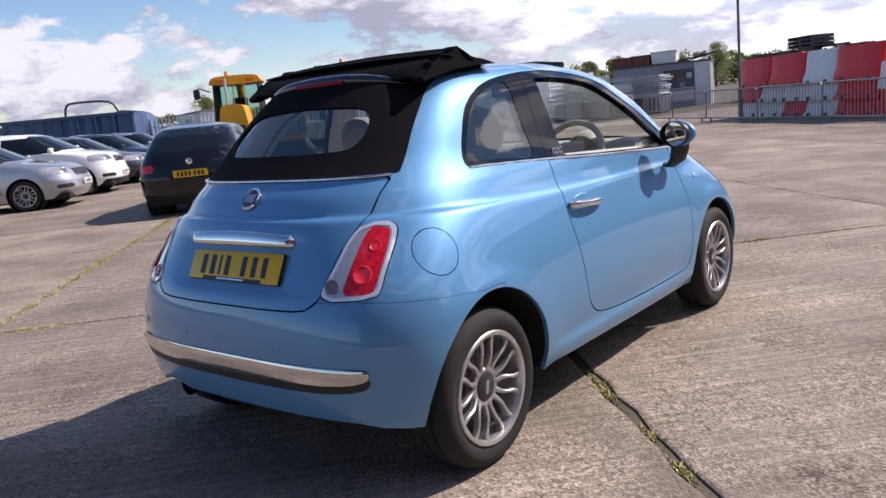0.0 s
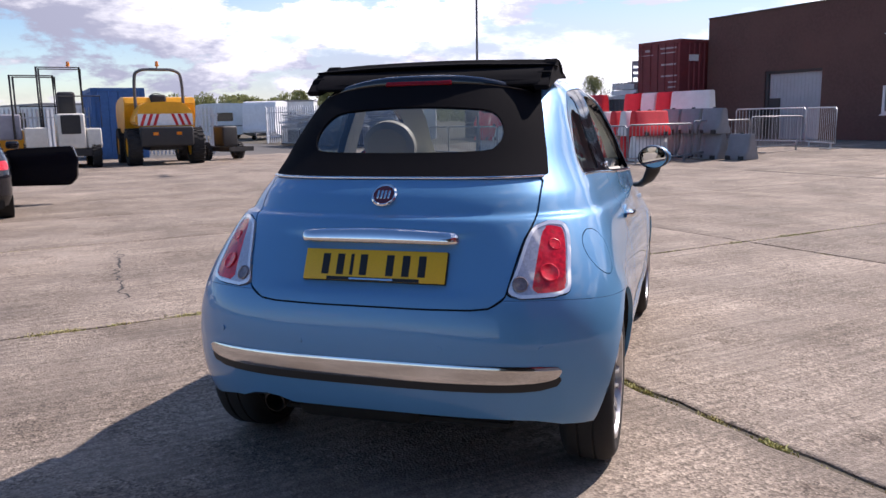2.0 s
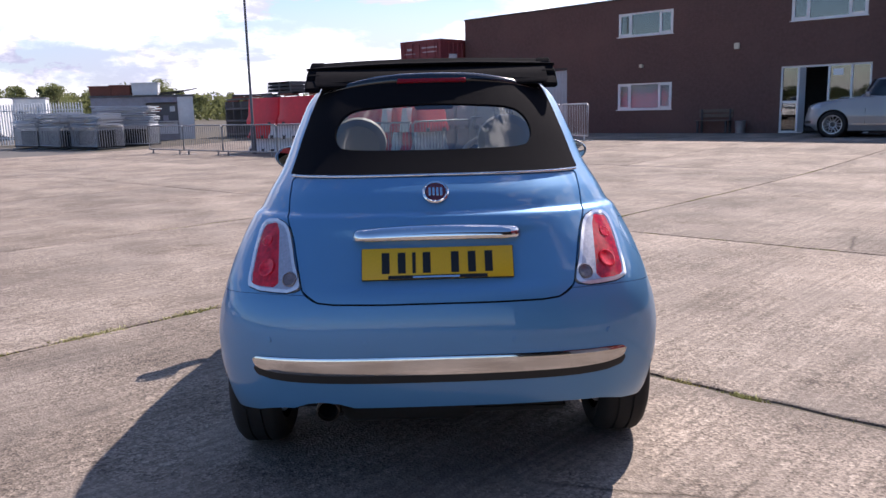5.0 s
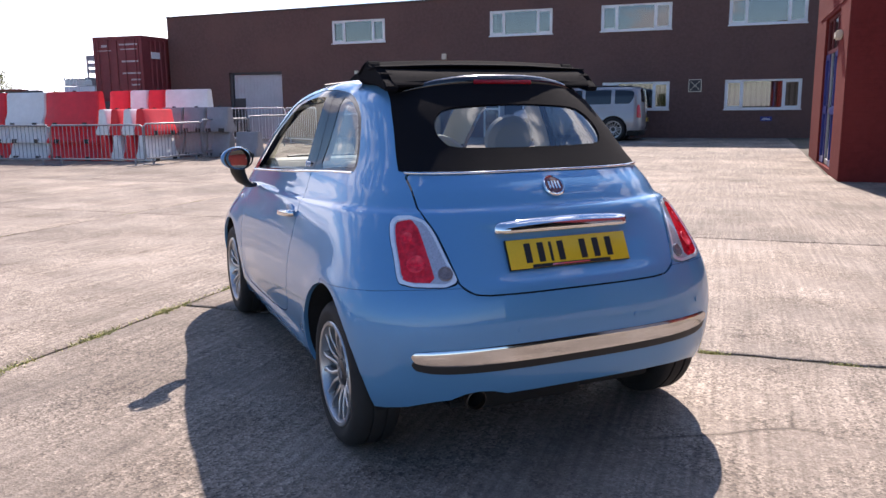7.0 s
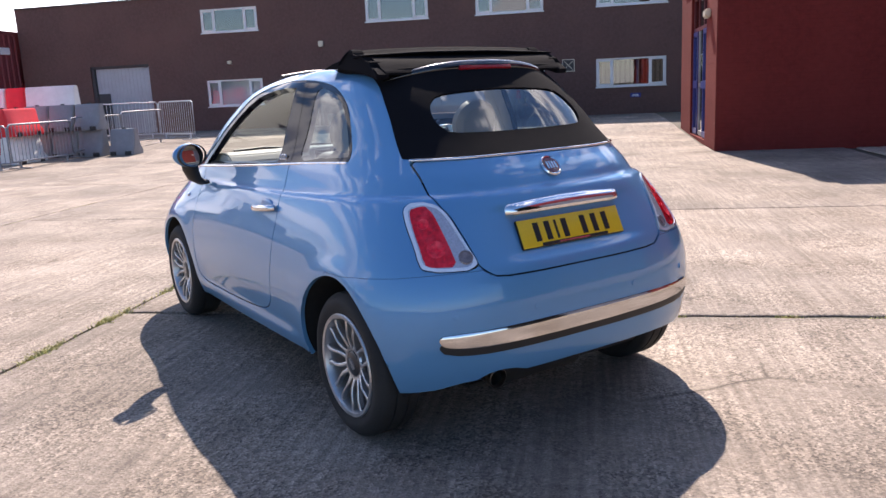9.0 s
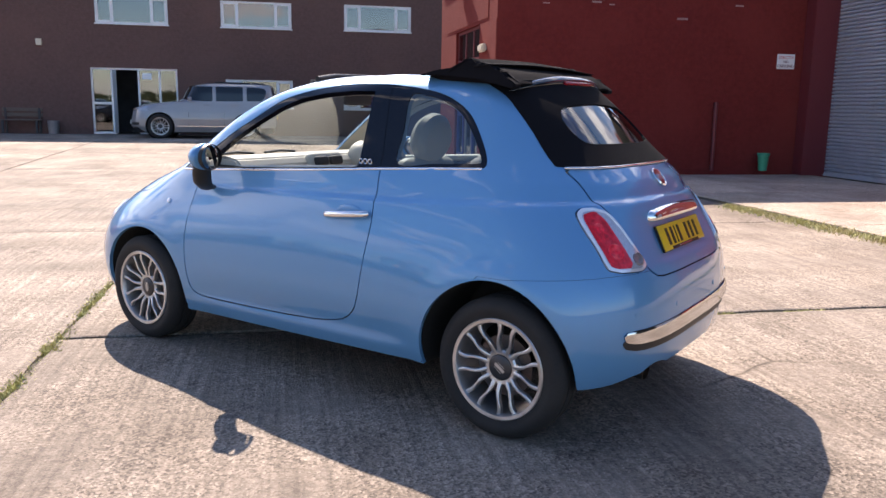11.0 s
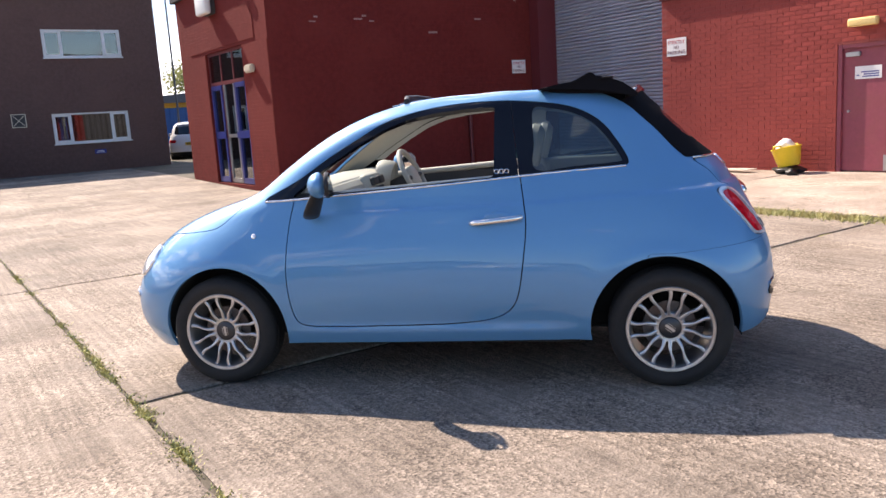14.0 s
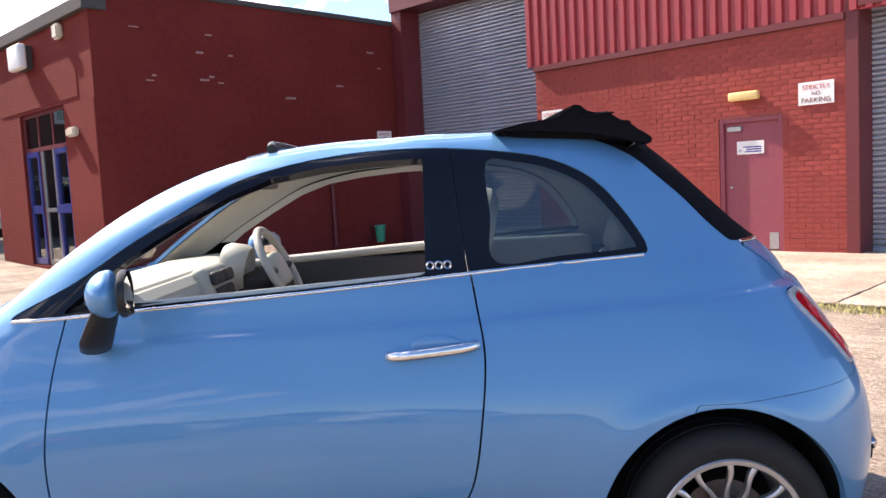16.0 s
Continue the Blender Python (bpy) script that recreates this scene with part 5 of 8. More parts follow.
BROWN = brick_paint("dark brown painted brick", (0.134, 0.079, 0.069), (0.165, 0.095, 0.080))
# red lowered to the shaded wall's tone, so part of the shade is colour
RED_Y = brick_paint("red painted brick darkened for shade", (0.155, 0.0245, 0.021), (0.19, 0.034, 0.028))
RED_X = brick_paint("red painted brick side darkened for shade", (0.155, 0.0245, 0.021), (0.19, 0.034, 0.028), axis="X")
UPVC = material("white window plastic", (0.78, 0.78, 0.77), rough=0.35, vary=0.04, second=(0.62, 0.61, 0.58))
# near-black colour for flat sheets that stand in for unlit interiors
ROOM_DARK = material("painted room darkness", (0.05, 0.05, 0.055), rough=0.9, vary=0.3, grain=2)
PANE = glass("window glass", (0.50, 0.54, 0.56), 0.0, 0.14)
CLEAR_PANE = glass("clear window glass", (0.80, 0.83, 0.84), 0.0, 0.04)
STEEL = material("galvanised steel", (0.36, 0.36, 0.37), rough=0.45, metal=0.8, vary=0.12, grain=20, second=(0.25, 0.23, 0.21))
FELT = material("roof felt", (0.07, 0.065, 0.065), rough=0.9, vary=0.2)
BLIND = material("blinds", (0.42, 0.36, 0.34), rough=0.8, vary=0.2, grain=8)
BLIND_WHITE = material("white roller blind", (0.74, 0.74, 0.75), rough=0.8, vary=0.06, grain=8)

WINS = [(-13.49, -11.30, 3.77, 4.60), (-7.26, -5.02, 3.80, 4.65), (-3.36, -1.06, 3.80, 4.65), (.70, 3.00, 3.83, 4.68),
        (-13.49, -11.30, 1.12, 2.07), (-3.26, -1.05, 1.19, 2.11), (.68, 2.97, 1.18, 2.12)]
GARAGE = (-18.18, -15.76, .10, 2.80)
ENTRY = (-7.50, -4.80, .26, 2.40)
BY = 24.35
holes = WINS + [GARAGE, ENTRY]
bm = bmesh.new()
for a, b, c, d in wall_cells(-21.05, 4.15, -.05, 5.0, holes):
    add_box(bm, a, b, BY, BY + .30, c, d)
front = tagged(part("wall_north", to_mesh(bm, "wall"), BROWN), "dark brown painted brick office wall", kind="structure")
front.matrix_basis = MB
para = tagged(part("parapet", prism([(-21.05, 5.0), (4.15, 5.0), (4.15, 5.76), (-8.4, 5.14), (-21.05, 5.06)], BY, BY + .30, "y"), BROWN), "brown parapet with a thin coping", kind="structure")
para.matrix_basis = MB
cop = tagged(part("coping", tube([(-21.05, BY - .02, 5.075), (-8.4, BY - .02, 5.155), (4.2, BY - .02, 5.775)], .03, 6), FELT), "dark metal coping", kind="structure")
cop.matrix_basis = MB
for nm, bx in (("wall_west", (-21.05, -20.75, BY + .30, 40, -.05, 5.0)), ("wall_east", (3.85, 4.15, BY + .30, 40, -.05, 5.7)), ("wall_back", (-21.05, 4.15, 40, 40.3, -.05, 5.0)), ("roof", (-20.75, 3.85, BY + .30, 40, 4.9, 5.0))):
    o = tagged(part(nm, boxes([bx]), BROWN if nm != "roof" else FELT), "plain brown wall of the office building", kind="structure")
    o.matrix_basis = MB


def window_unit(idx, x0, x1, z0, z1, y, blind=None, glazing=PANE):
    """White three-light window in a wall that runs along x: frame, sill, panes, and a sheet behind painted dark as an
    unlit interior.
    """
    w = tagged(new("window_%d" % idx), "white framed three-light window", kind="structure")
    w.matrix_basis = MB
    t = .055
    a, b = x0 + (x1 - x0) * .235, x1 - (x1 - x0) * .235
    fr = [(x0, x1, y + .02, y + .10, z0, z0 + t), (x0, x1, y + .02, y + .10, z1 - t, z1)]
    for c in (x0, a - t / 2, b - t / 2, x1 - t):
        fr.append((c, c + t, y + .02, y + .10, z0 + t, z1 - t))
    part("window_frame", boxes(fr, .006), UPVC, w)
    sash = []
    for p, q in ((x0 + t, a - t / 2), (b + t / 2, x1 - t)):
        sash += [(p, q, y + .005, y + .06, z0 + t, z0 + t + .045), (p, q, y + .005, y + .06, z1 - t - .045, z1 - t), (p, p + .045, y + .005, y + .06, z0 + t, z1 - t), (q - .045, q, y + .005, y + .06, z0 + t, z1 - t)]
    part("window_sash", boxes(sash, .005), UPVC, w)
    part("window_sill", boxes([(x0 - .03, x1 + .03, y - .05, y + .04, z0 - .035, z0)], .006), UPVC, w)
    for p, q in ((x0 + t, a - t / 2), (a + t / 2, b - t / 2), (b + t / 2, x1 - t)):
        part("pane", boxes([(p, q, y + .048, y + .054, z0 + t, z1 - t)]), glazing, w)
    if blind:
        n = 14
        part("blind", boxes([(x0 + (x1 - x0) * (i + .1) / n, x0 + (x1 - x0) * (i + (.72 if blind is not BLIND_WHITE else 1.09)) / n, y + .20, y + .205, z0, z1) for i in range(n)]), blind, w)
    part("room_dark_sheet", boxes([(x0 - .2, x1 + .2, y + 1.6, y + 1.62, z0 - .3, z1 + .3)]), ROOM_DARK, w)


for i, (a, b, c, d) in enumerate(WINS):
    window_unit(i + 1, a, b, c, d, BY, {6: BLIND, 5: BLIND, 4: BLIND_WHITE}.get(i), CLEAR_PANE if i == 4 else PANE)

# garage door: pale ribbed leaf, small dark wicket at its side
gd = tagged(new("door_1"), "pale grey garage door in the brown wall", kind="structure")
gd.matrix_basis = MB
GREYDOOR = material("pale grey door steel", (0.42, 0.43, 0.46), rough=0.5, vary=0.06, grain=12, second=(0.34, 0.34, 0.36))
part("door_leaf", boxes([(GARAGE[0] + .12 + i * .152, GARAGE[0] + .12 + (i + 1) * .152 - .006, BY + .16, BY + .20, .1, 2.7) for i in range(15)], .004), GREYDOOR, gd)
part("door_frame", boxes([(GARAGE[0], GARAGE[0] + .12, BY + .05, BY + .28, .1, 2.8), (GARAGE[1] - .02, GARAGE[1], BY + .05, BY + .28, .1, 2.8), (GARAGE[0], GARAGE[1], BY + .05, BY + .28, 2.70, 2.8)], .004), FELT, gd)
part("wicket", boxes([(GARAGE[0] + .02, GARAGE[0] + .62, BY + .12, BY + .15, .1, 1.78)], .004), FELT, gd)

# glazed entrance, one leaf standing open
en = tagged(new("door_2"), "white glazed entrance with one open leaf", kind="structure")
en.matrix_basis = MB
t = .06
fr = []
for x in (-7.50, -6.84, -6.06, -5.40, -4.86):
    fr.append((x, x + t, BY + .03, BY + .12, .26, 2.40))
fr += [(-7.50, -4.80, BY + .03, BY + .12, 2.34, 2.40), (-7.44, -6.84, BY + .03, BY + .12, .26, .34), (-7.44, -6.84, BY + .03, BY + .12, 1.22, 1.30), (-6.0, -4.8, BY + .03, BY + .12, 1.10, 1.22), (-6.0, -4.8, BY + .03, BY + .12, .26, .34)]
part("door_frame", boxes(fr, .005), UPVC, en)
for p, q, c, d in ((-7.44, -6.84, .34, 1.22), (-7.44, -6.84, 1.30, 2.34), (-6.0, -5.40, 1.22, 2.34), (-5.34, -4.86, 1.22, 2.34), (-6.0, -4.86, .34, 1.10)):
    part("pane", boxes([(p, q, BY + .07, BY + .076, c, d)]), PANE, en)
part("open_leaf", boxes([(-6.78, -6.72, BY - .55, BY + .05, .30, 2.32)], .006), UPVC, en)
part("notice", boxes([(-5.92, -5.62, BY + .060, BY + .066, 2.05, 2.25)]), UPVC, en)
# flat sheet behind the entrance, its colour standing in for indoor shade
part("room_dark_sheet", boxes([(-8, -4.3, BY + 2.4, BY + 2.42, 0, 3)]), ROOM_DARK, en)


def wall_fitting(name, label, cat, bx, mat, bevel=.01):
    o = tagged(part(name, boxes([bx], bevel), mat), label, cat)
    o.matrix_basis = MB
    return o


SIGN_BLUE = material("blue sign", (0.03, 0.04, 0.22), rough=0.4, vary=0.05)
CREAM = material("cream plastic", (0.62, 0.55, 0.42), rough=0.4, vary=0.05)
sg = wall_fitting("wall_sign", "small dark blue sign on the brown wall", "sign", (1.80, 2.15, BY - .012, BY - .001, .80, .94), SIGN_BLUE, .002)
for k, z in enumerate((.885, .845)):
    part("sign_line", boxes([(1.88 - .03 * k, 2.07 + .03 * k, BY - .0145, BY - .0125, z - .010, z + .010)]), UPVC, sg)
wall_fitting("alarm_box", "cream alarm box high on the brown wall", "alarm box", (-9.05, -8.88, BY - .09, BY - .001, 3.05, 3.25), CREAM)
wall_fitting("wall_camera", "small pale camera housing on the brown wall", "camera", (-12.55, -12.42, BY - .12, BY - .001, 2.62, 2.74), CREAM)
vent = wall_fitting("wall_vent", "brown wall vent grille with crossed bars", "vent", (-.45, -.04, BY - .015, BY - .001, 1.75, 2.16), FELT, .003)
part("vent_frame", boxes([(-.45, -.04, BY - .03, BY - .016, 1.75, 1.775), (-.45, -.04, BY - .03, BY - .016, 2.135, 2.16), (-.45, -.425, BY - .03, BY - .016, 1.775, 2.135), (-.065, -.04, BY - .03, BY - .016, 1.775, 2.135)], .002), CREAM, vent)
for k in (1, -1):
    part("vent_cross", boxes([(-.21, .21, -.007, .007, -.009, .009)], .002, Matrix.Translation((-.245, BY - .023, 1.955)) @ Matrix.Rotation(radians(45 * k), 4, "Y")), CREAM, vent)
# bench and bin by the wall
WOOD = material("weathered bench wood", (0.13, 0.10, 0.08), rough=0.8, vary=0.2, grain=30, stretch=(1, 8, 8))
bench = thing("bench", "low dark slatted bench against the brown wall", "bench", m=MB)
for k in range(3):
    part("seat_slat", boxes([(-10.2, -9.0, BY - .46 + k * .13, BY - .35 + k * .13, .68, .71)], .006), WOOD, bench)
for k in range(2):
    part("back_slat", boxes([(-10.2, -9.0, BY - .06, BY - .03, .80 + k * .16, .92 + k * .16)], .006), WOOD, bench)
for x in (-10.1, -9.1):
    part("leg", boxes([(x - .03, x + .03, BY - .44, BY - .38, .25, .68)], .006), FELT, bench)
    part("leg", boxes([(x - .03, x + .03, BY - .09, BY - .03, .25, 1.08)], .006), FELT, bench)
bin_ = tagged(part("litter_bin", lathe([(.0001, .25), (.15, .25), (.175, .66), (.185, .68), (.165, .68), (.145, .30), (.0001, .29)], 28, "Z", Matrix.Translation((-8.62, BY - .35, 0))), STEEL), "small grey litter bin beside the bench", "bin")
bin_.matrix_basis = MB

# ---- the red building ----
X1, X2, CY = 2.643, 9.23, 11.54
RED_DOOR = material("dull red steel door", (0.26, 0.055, 0.080), rough=0.5, vary=0.1, grain=15, second=(0.25, 0.07, 0.07), stain=3)
CLAD = material("red profiled sheet", (0.33, 0.035, 0.045), rough=0.42, vary=0.06, grain=8, second=(0.28, 0.05, 0.05))
SHUT = material("blue grey shutter steel", (0.43, 0.45, 0.52), rough=0.45, metal=0.3, vary=0.08, grain=14, second=(0.33, 0.34, 0.38))
BLUE_FRAME = material("blue door paint", (0.030, 0.040, 0.20), rough=0.35, vary=0.08, second=(0.05, 0.06, 0.20))
AMBER = material("yellow lamp cover", (0.76, 0.55, 0.22), rough=0.35, vary=0.06)
WHITE_P = material("white sign board", (0.80, 0.78, 0.76), rough=0.45, vary=0.03, second=(0.68, 0.64, 0.6), stain=4)
SIGN_RED = material("red sign paint", (0.55, 0.05, 0.04), rough=0.5, vary=0.1)
RUST = material("chalk marks", (0.36, 0.22, 0.20), rough=0.9, vary=0.2)
DARK_RED = material("dark red steel frame", (0.14, 0.022, 0.026), rough=0.5, vary=0.1)

DOORWAY = (12.93, 15.22, .12, 3.02)
bm = bmesh.new()
for a, b, c, d in wall_cells(CY + .3, 17.0, -.05, 4.40, [DOORWAY]):
    add_box(bm, X1, X1 + .3, a, b, c, d)
o = tagged(part("wall_west_red", to_mesh(bm, "wall"), RED_X), "red painted brick darkened for shade gable with a blue framed entrance", kind="structure")
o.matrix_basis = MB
o = tagged(part("wall_south_red", boxes([(X1, 9.75, CY, CY + .3, -.05, 4.78)]), RED_Y), "shaded red painted brick darkened for shade wall", kind="structure")
o.matrix_basis = MB
o = tagged(part("red_soffit", boxes([(X1 - .10, X1 + .3, CY - .05, 17.1, 4.40, 4.62), (X1, 9.7, CY - .04, CY + .34, 4.78, 4.88)], .01), FELT), "dark roof edge of the red building", kind="structure")
o.matrix_basis = MB
o = tagged(part("red_roof", boxes([(X1 + .3, 20, CY + .3, 17, 4.45, 4.6), (X1 + .3, 20, 16.7, 17, 0, 4.45), (19.7, 20, -12, 17, 0, 6.4), (X2 + .35, 20, -12, CY, 6.3, 6.4)]), FELT), "flat roof and rear walls", kind="structure")
o.matrix_basis = MB
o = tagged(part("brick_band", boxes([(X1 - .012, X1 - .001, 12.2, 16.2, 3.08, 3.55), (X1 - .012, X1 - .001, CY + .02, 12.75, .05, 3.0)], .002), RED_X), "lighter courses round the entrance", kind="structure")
o.matrix_basis = MB

# blue framed entrance
en = tagged(new("door_3"), "blue framed glazed double door with dark lights above", kind="structure")
en.matrix_basis = MB
x = X1 + .06
part("door_frame", boxes([(x, x + .08, 12.93, 12.99, .12, 3.02), (x, x + .08, 15.16, 15.22, .12, 3.02), (x, x + .08, 12.93, 15.22, 2.96, 3.02), (x, x + .08, 12.93, 15.22, 2.30, 2.38), (x, x + .08, 13.68, 13.74, .12, 3.02), (x, x + .08, 14.42, 14.48, .12, 3.02)], .006), DARK_RED, en)
leaf = []
for y0, y1 in ((14.48, 15.16), (12.99, 13.68)):
    leaf += [(x - .02, x + .05, y0, y0 + .09, .14, 2.30), (x - .02, x + .05, y1 - .09, y1, .14, 2.30), (x - .02, x + .05, y0, y1, 2.20, 2.30), (x - .02, x + .05, y0, y1, 1.12, 1.28), (x - .02, x + .05, y0, y1, .14, .26)]
part("door_leaf", boxes(leaf, .006), BLUE_FRAME, en)
part("middle_leaf", boxes([(x, x + .05, 13.74, 13.82, .14, 2.30), (x, x + .05, 14.34, 14.42, .14, 2.30), (x, x + .05, 13.74, 14.42, 1.14, 1.22), (x, x + .05, 13.74, 14.42, .14, .24)], .006), STEEL, en)
for y0, y1 in ((12.99, 13.68), (13.74, 14.42), (14.48, 15.16)):
    part("pane", boxes([(x + .02, x + .026, y0, y1, .2, 2.30)]), PANE, en)
    part("top_light", boxes([(x + .02, x + .026, y0, y1, 2.38, 2.96)]), PANE, en)
# flat dark sheet: indoor shade behind the doors, put into colour
part("room_dark_sheet", boxes([(X1 + 2.2, X1 + 2.22, 12, 16.5, 0, 3.3)]), ROOM_DARK, en)
part("push_bar", boxes([(x - .05, x - .02, 12.97, 13.70, 1.12, 1.26)], .008), BLUE_FRAME, en)

WHITE_LAMP = material("white lamp cover", (0.85, 0.84, 0.80), rough=0.35, vary=0.05)
fl = thing("floodlight", "white bulkhead floodlight on a bracket on the red gable", "lamp", m=MB)
part("lamp_glass", rbox(.16, .62, .46, .05, Matrix.Translation((X1 - .20, 14.42, 4.02))), WHITE_LAMP, fl)
part("lamp_back", boxes([(X1 - .13, X1 - .001, 14.2, 14.7, 3.80, 4.22)], .01), FELT, fl)
wall_fitting("bell_box", "cream alarm bell box near the roof edge", "alarm box", (X1 - .12, X1 - .001, 12.60, 12.84, 4.10, 4.36), CREAM, .03)
wall_fitting("wall_lamp", "small cream bulkhead lamp beside the entrance", "lamp", (X1 - .12, X1 - .001, 12.25, 12.62, 2.42, 2.58), CREAM, .03)
# scattered pale bricks on the shaded wall
rnd = random.Random(11)
sc = tagged(new("wall_scars"), "pale unpainted brick ends in the shaded wall", kind="structure")
sc.matrix_basis = MB
for i in range(14):
    xx = 3.0 + rnd.random() * 3.4 if i < 10 else 3 + rnd.random() * 6
    zz = (3.30, 3.36, 3.75, 4.10, 3.0)[i % 5] + rnd.random() * .1
    part("scar", boxes([(xx, xx + .08 + .12 * rnd.random(), CY - .004, CY - .0005, zz, zz + .02 + .03 * rnd.random())]), RUST, sc)
# lower half of the south wall at the shutter: column
o = tagged(part("shutter_post", boxes([(X2 - .02, X2 + .75, 11.22, CY - .01, -.02, 6.2), (X2 - .03, X2 + .75, 2.06, 2.24, -.02, 6.2), (X2 - .10, X2 + .75, 7.60, 11.5, 5.05, 5.45)], .01), DARK_RED), "dark red steel posts and lintel", kind="structure")
o.matrix_basis = MB


def shutter(idx, y0, y1, z0, z1, label):
    s = tagged(new("door_%d" % idx), label, kind="structure")
    s.matrix_basis = MB
    prof = [(.0, .0), (.016, .006), (.032, .022), (.032, .046), (.016, .060), (-.03, .062), (-.03, .0745), (-.05, .0745), (-.05, 0)]
    me = prism([(X2 + .55 - d, z) for d, z in prof], y0, y1, "y")
    me.materials.append(SHUT)
    n = int((z1 - z0) / .075)
    for i in range(n):
        o = part("shutter_slat", me, None, s)
        o.matrix_basis = Matrix.Translation((0, 0, z0 + i * .075))
    part("bottom_rail", boxes([(X2 + .50, X2 + .60, y0, y1, z0 - .03, z0 + .02)], .005), SHUT, s)


shutter(4, 7.60, 11.24, .05, 5.1, "tall blue grey roller shutter, closed")
shutter(5, -1.9, 2.06, .02, 3.6, "blue grey roller shutter, closed")

# profiled cladding over the brick
pts = []
y = -2.0
while y < 7.62:
    pts += [(X2 - .02, y), (X2 - .02, y + .055), (X2 - .072, y + .08), (X2 - .072, y + .165), (X2 - .02, y + .19)]
    y += .20
pts = pts + [(X2 + .05, pts[-1][1]), (X2 + .05, -2.0)]
o = tagged(part("cladding", prism(pts, 3.36, 6.3, "z"), CLAD), "red profiled steel cladding above the brick", kind="structure")
o.matrix_basis = MB
o = tagged(part("flashing", boxes([(X2 - .075, X2 + .05, 2.24, 7.64, 3.26, 3.36), (X2 - .075, X2 + .05, -2.0, 2.06, 3.40, 3.50)], .006), DARK_RED), "dark red drip flashing", kind="structure")
o.matrix_basis = MB

# bricks of the sunlit wall, in a lighter red than the shade-darkened RED_Y and RED_X
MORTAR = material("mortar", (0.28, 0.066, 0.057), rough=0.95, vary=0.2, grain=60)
BRICK = material("red painted bricks in sunlit tone", (0.325, 0.066, 0.055), rough=0.85, vary=0.16, grain=30, second=(0.25, 0.050, 0.044), stain=2.5, bump=0.0015, random_piece=0.12, spec=0.2)
hole = (3.12, 4.10, .0, 2.06)
bm = bmesh.new()
for a, b, c, d in wall_cells(2.24, 7.64, -.05, 3.27, [hole]):
    add_box(bm, X2 + .005, X2 + .32, a, b, c, d)
east = tagged(part("wall_east_red", to_mesh(bm, "wall"), MORTAR), "red painted brick darkened for shade wall of the workshop", kind="structure")
east.matrix_basis = MB


def brick_mesh(w):
    b = boxes([(0, .03, -w / 2, w / 2, -.0325, .0325)], .003)
    b.materials.append(BRICK)
    return b


FULL, HALF = brick_mesh(.214), brick_mesh(.102)
rest_bm = bmesh.new()
count = 0
brnd = random.Random(3)
row = 0
z = .035
while z < 3.25:
    y = 2.24 + (.115 if row % 2 else 0) + .1125
    if row % 2:
        spots = [(2.24 + .055, HALF)]
    else:
        spots = []
    while y < 7.60:
        spots.append((y, FULL))
        y += .2250
    for y, me in spots:
        w = .214 if me is FULL else .102
        lo_y, hi_y = max(2.243, y - w / 2), min(7.637, y + w / 2)
        pieces = [(lo_y, hi_y)]
        if z < hole[3] + .03 and lo_y < hole[1] and hi_y > hole[0]:
            pieces = [(lo_y, min(hi_y, hole[0] - .003)), (max(lo_y, hole[1] + .003), hi_y)]
        dx = brnd.random() * .004
        for p0_, p1_ in pieces:
            if p1_ - p0_ < .02:
                continue
            whole = abs(p1_ - p0_ - w) < 1e-6
            if whole and y < 5.0 and z > 1.15 and count < 300:
                count += 1
                ob = part("brick", me, None, east)
                ob.matrix_basis = Matrix.Translation((X2 - .002 + dx, y, z))
            else:
                add_box(rest_bm, X2 - .002 + dx, X2 + .02, p0_, p1_, z - .0325, z + .0325)
    row += 1
    z += .075
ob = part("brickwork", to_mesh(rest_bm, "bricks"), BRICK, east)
ob["kind"] = "stuff"
# steel door, lamp, notices
dd = tagged(new("door_6"), "dull red steel door with a white notice", kind="structure")
dd.matrix_basis = MB
part("door_leaf", boxes([(X2 + .07, X2 + .12, 3.19, 4.03, .04, 1.99)], .004), RED_DOOR, dd)
part("door_frame", boxes([(X2 + .02, X2 + .14, 3.12, 3.19, .0, 2.06), (X2 + .02, X2 + .14, 4.03, 4.10, .0, 2.06), (X2 + .02, X2 + .14, 3.19, 4.03, 1.99, 2.06)], .004), RED_DOOR, dd)
part("door_handle", lathe([(.0001, -.03), (.02, -.03), (.02, 0)], 16, "X", Matrix.Translation((X2 + .07, 3.93, 1.0))), STEEL, dd)
part("door_closer", boxes([(X2 + .02, X2 + .07, 3.75, 3.98, 1.86, 1.93)], .01), STEEL, dd)
part("door_notice", boxes([(X2 + .060, X2 + .068, 3.42, 3.84, 1.50, 1.70)], .002), WHITE_P, dd)
for k, (a, b, c) in enumerate(((3.46, 3.74, 1.60), (3.46, 3.70, 1.565), (3.46, 3.72, 1.53), (3.77, 3.81, 1.55))):
    part("notice_line", boxes([(X2 + .057, X2 + .0605, a, b, c, c + .018)]), SIGN_BLUE, dd)
part("kick_scuff", boxes([(X2 + .064, X2 + .0695, 3.22, 3.36, .05, .30)], .001), STEEL, dd)
lamp = thing("bulkhead_lamp", "long yellow bulkhead lamp above the red door", "lamp", m=MB)
part("lamp_cover", rbox(.11, .46, .13, .03, Matrix.Translation((X2 - .085, 3.655, 2.372))), AMBER, lamp)
part("lamp_base", boxes([(X2 - .035, X2 - .004, 3.46, 3.85, 2.33, 2.42)], .004), FELT, lamp)


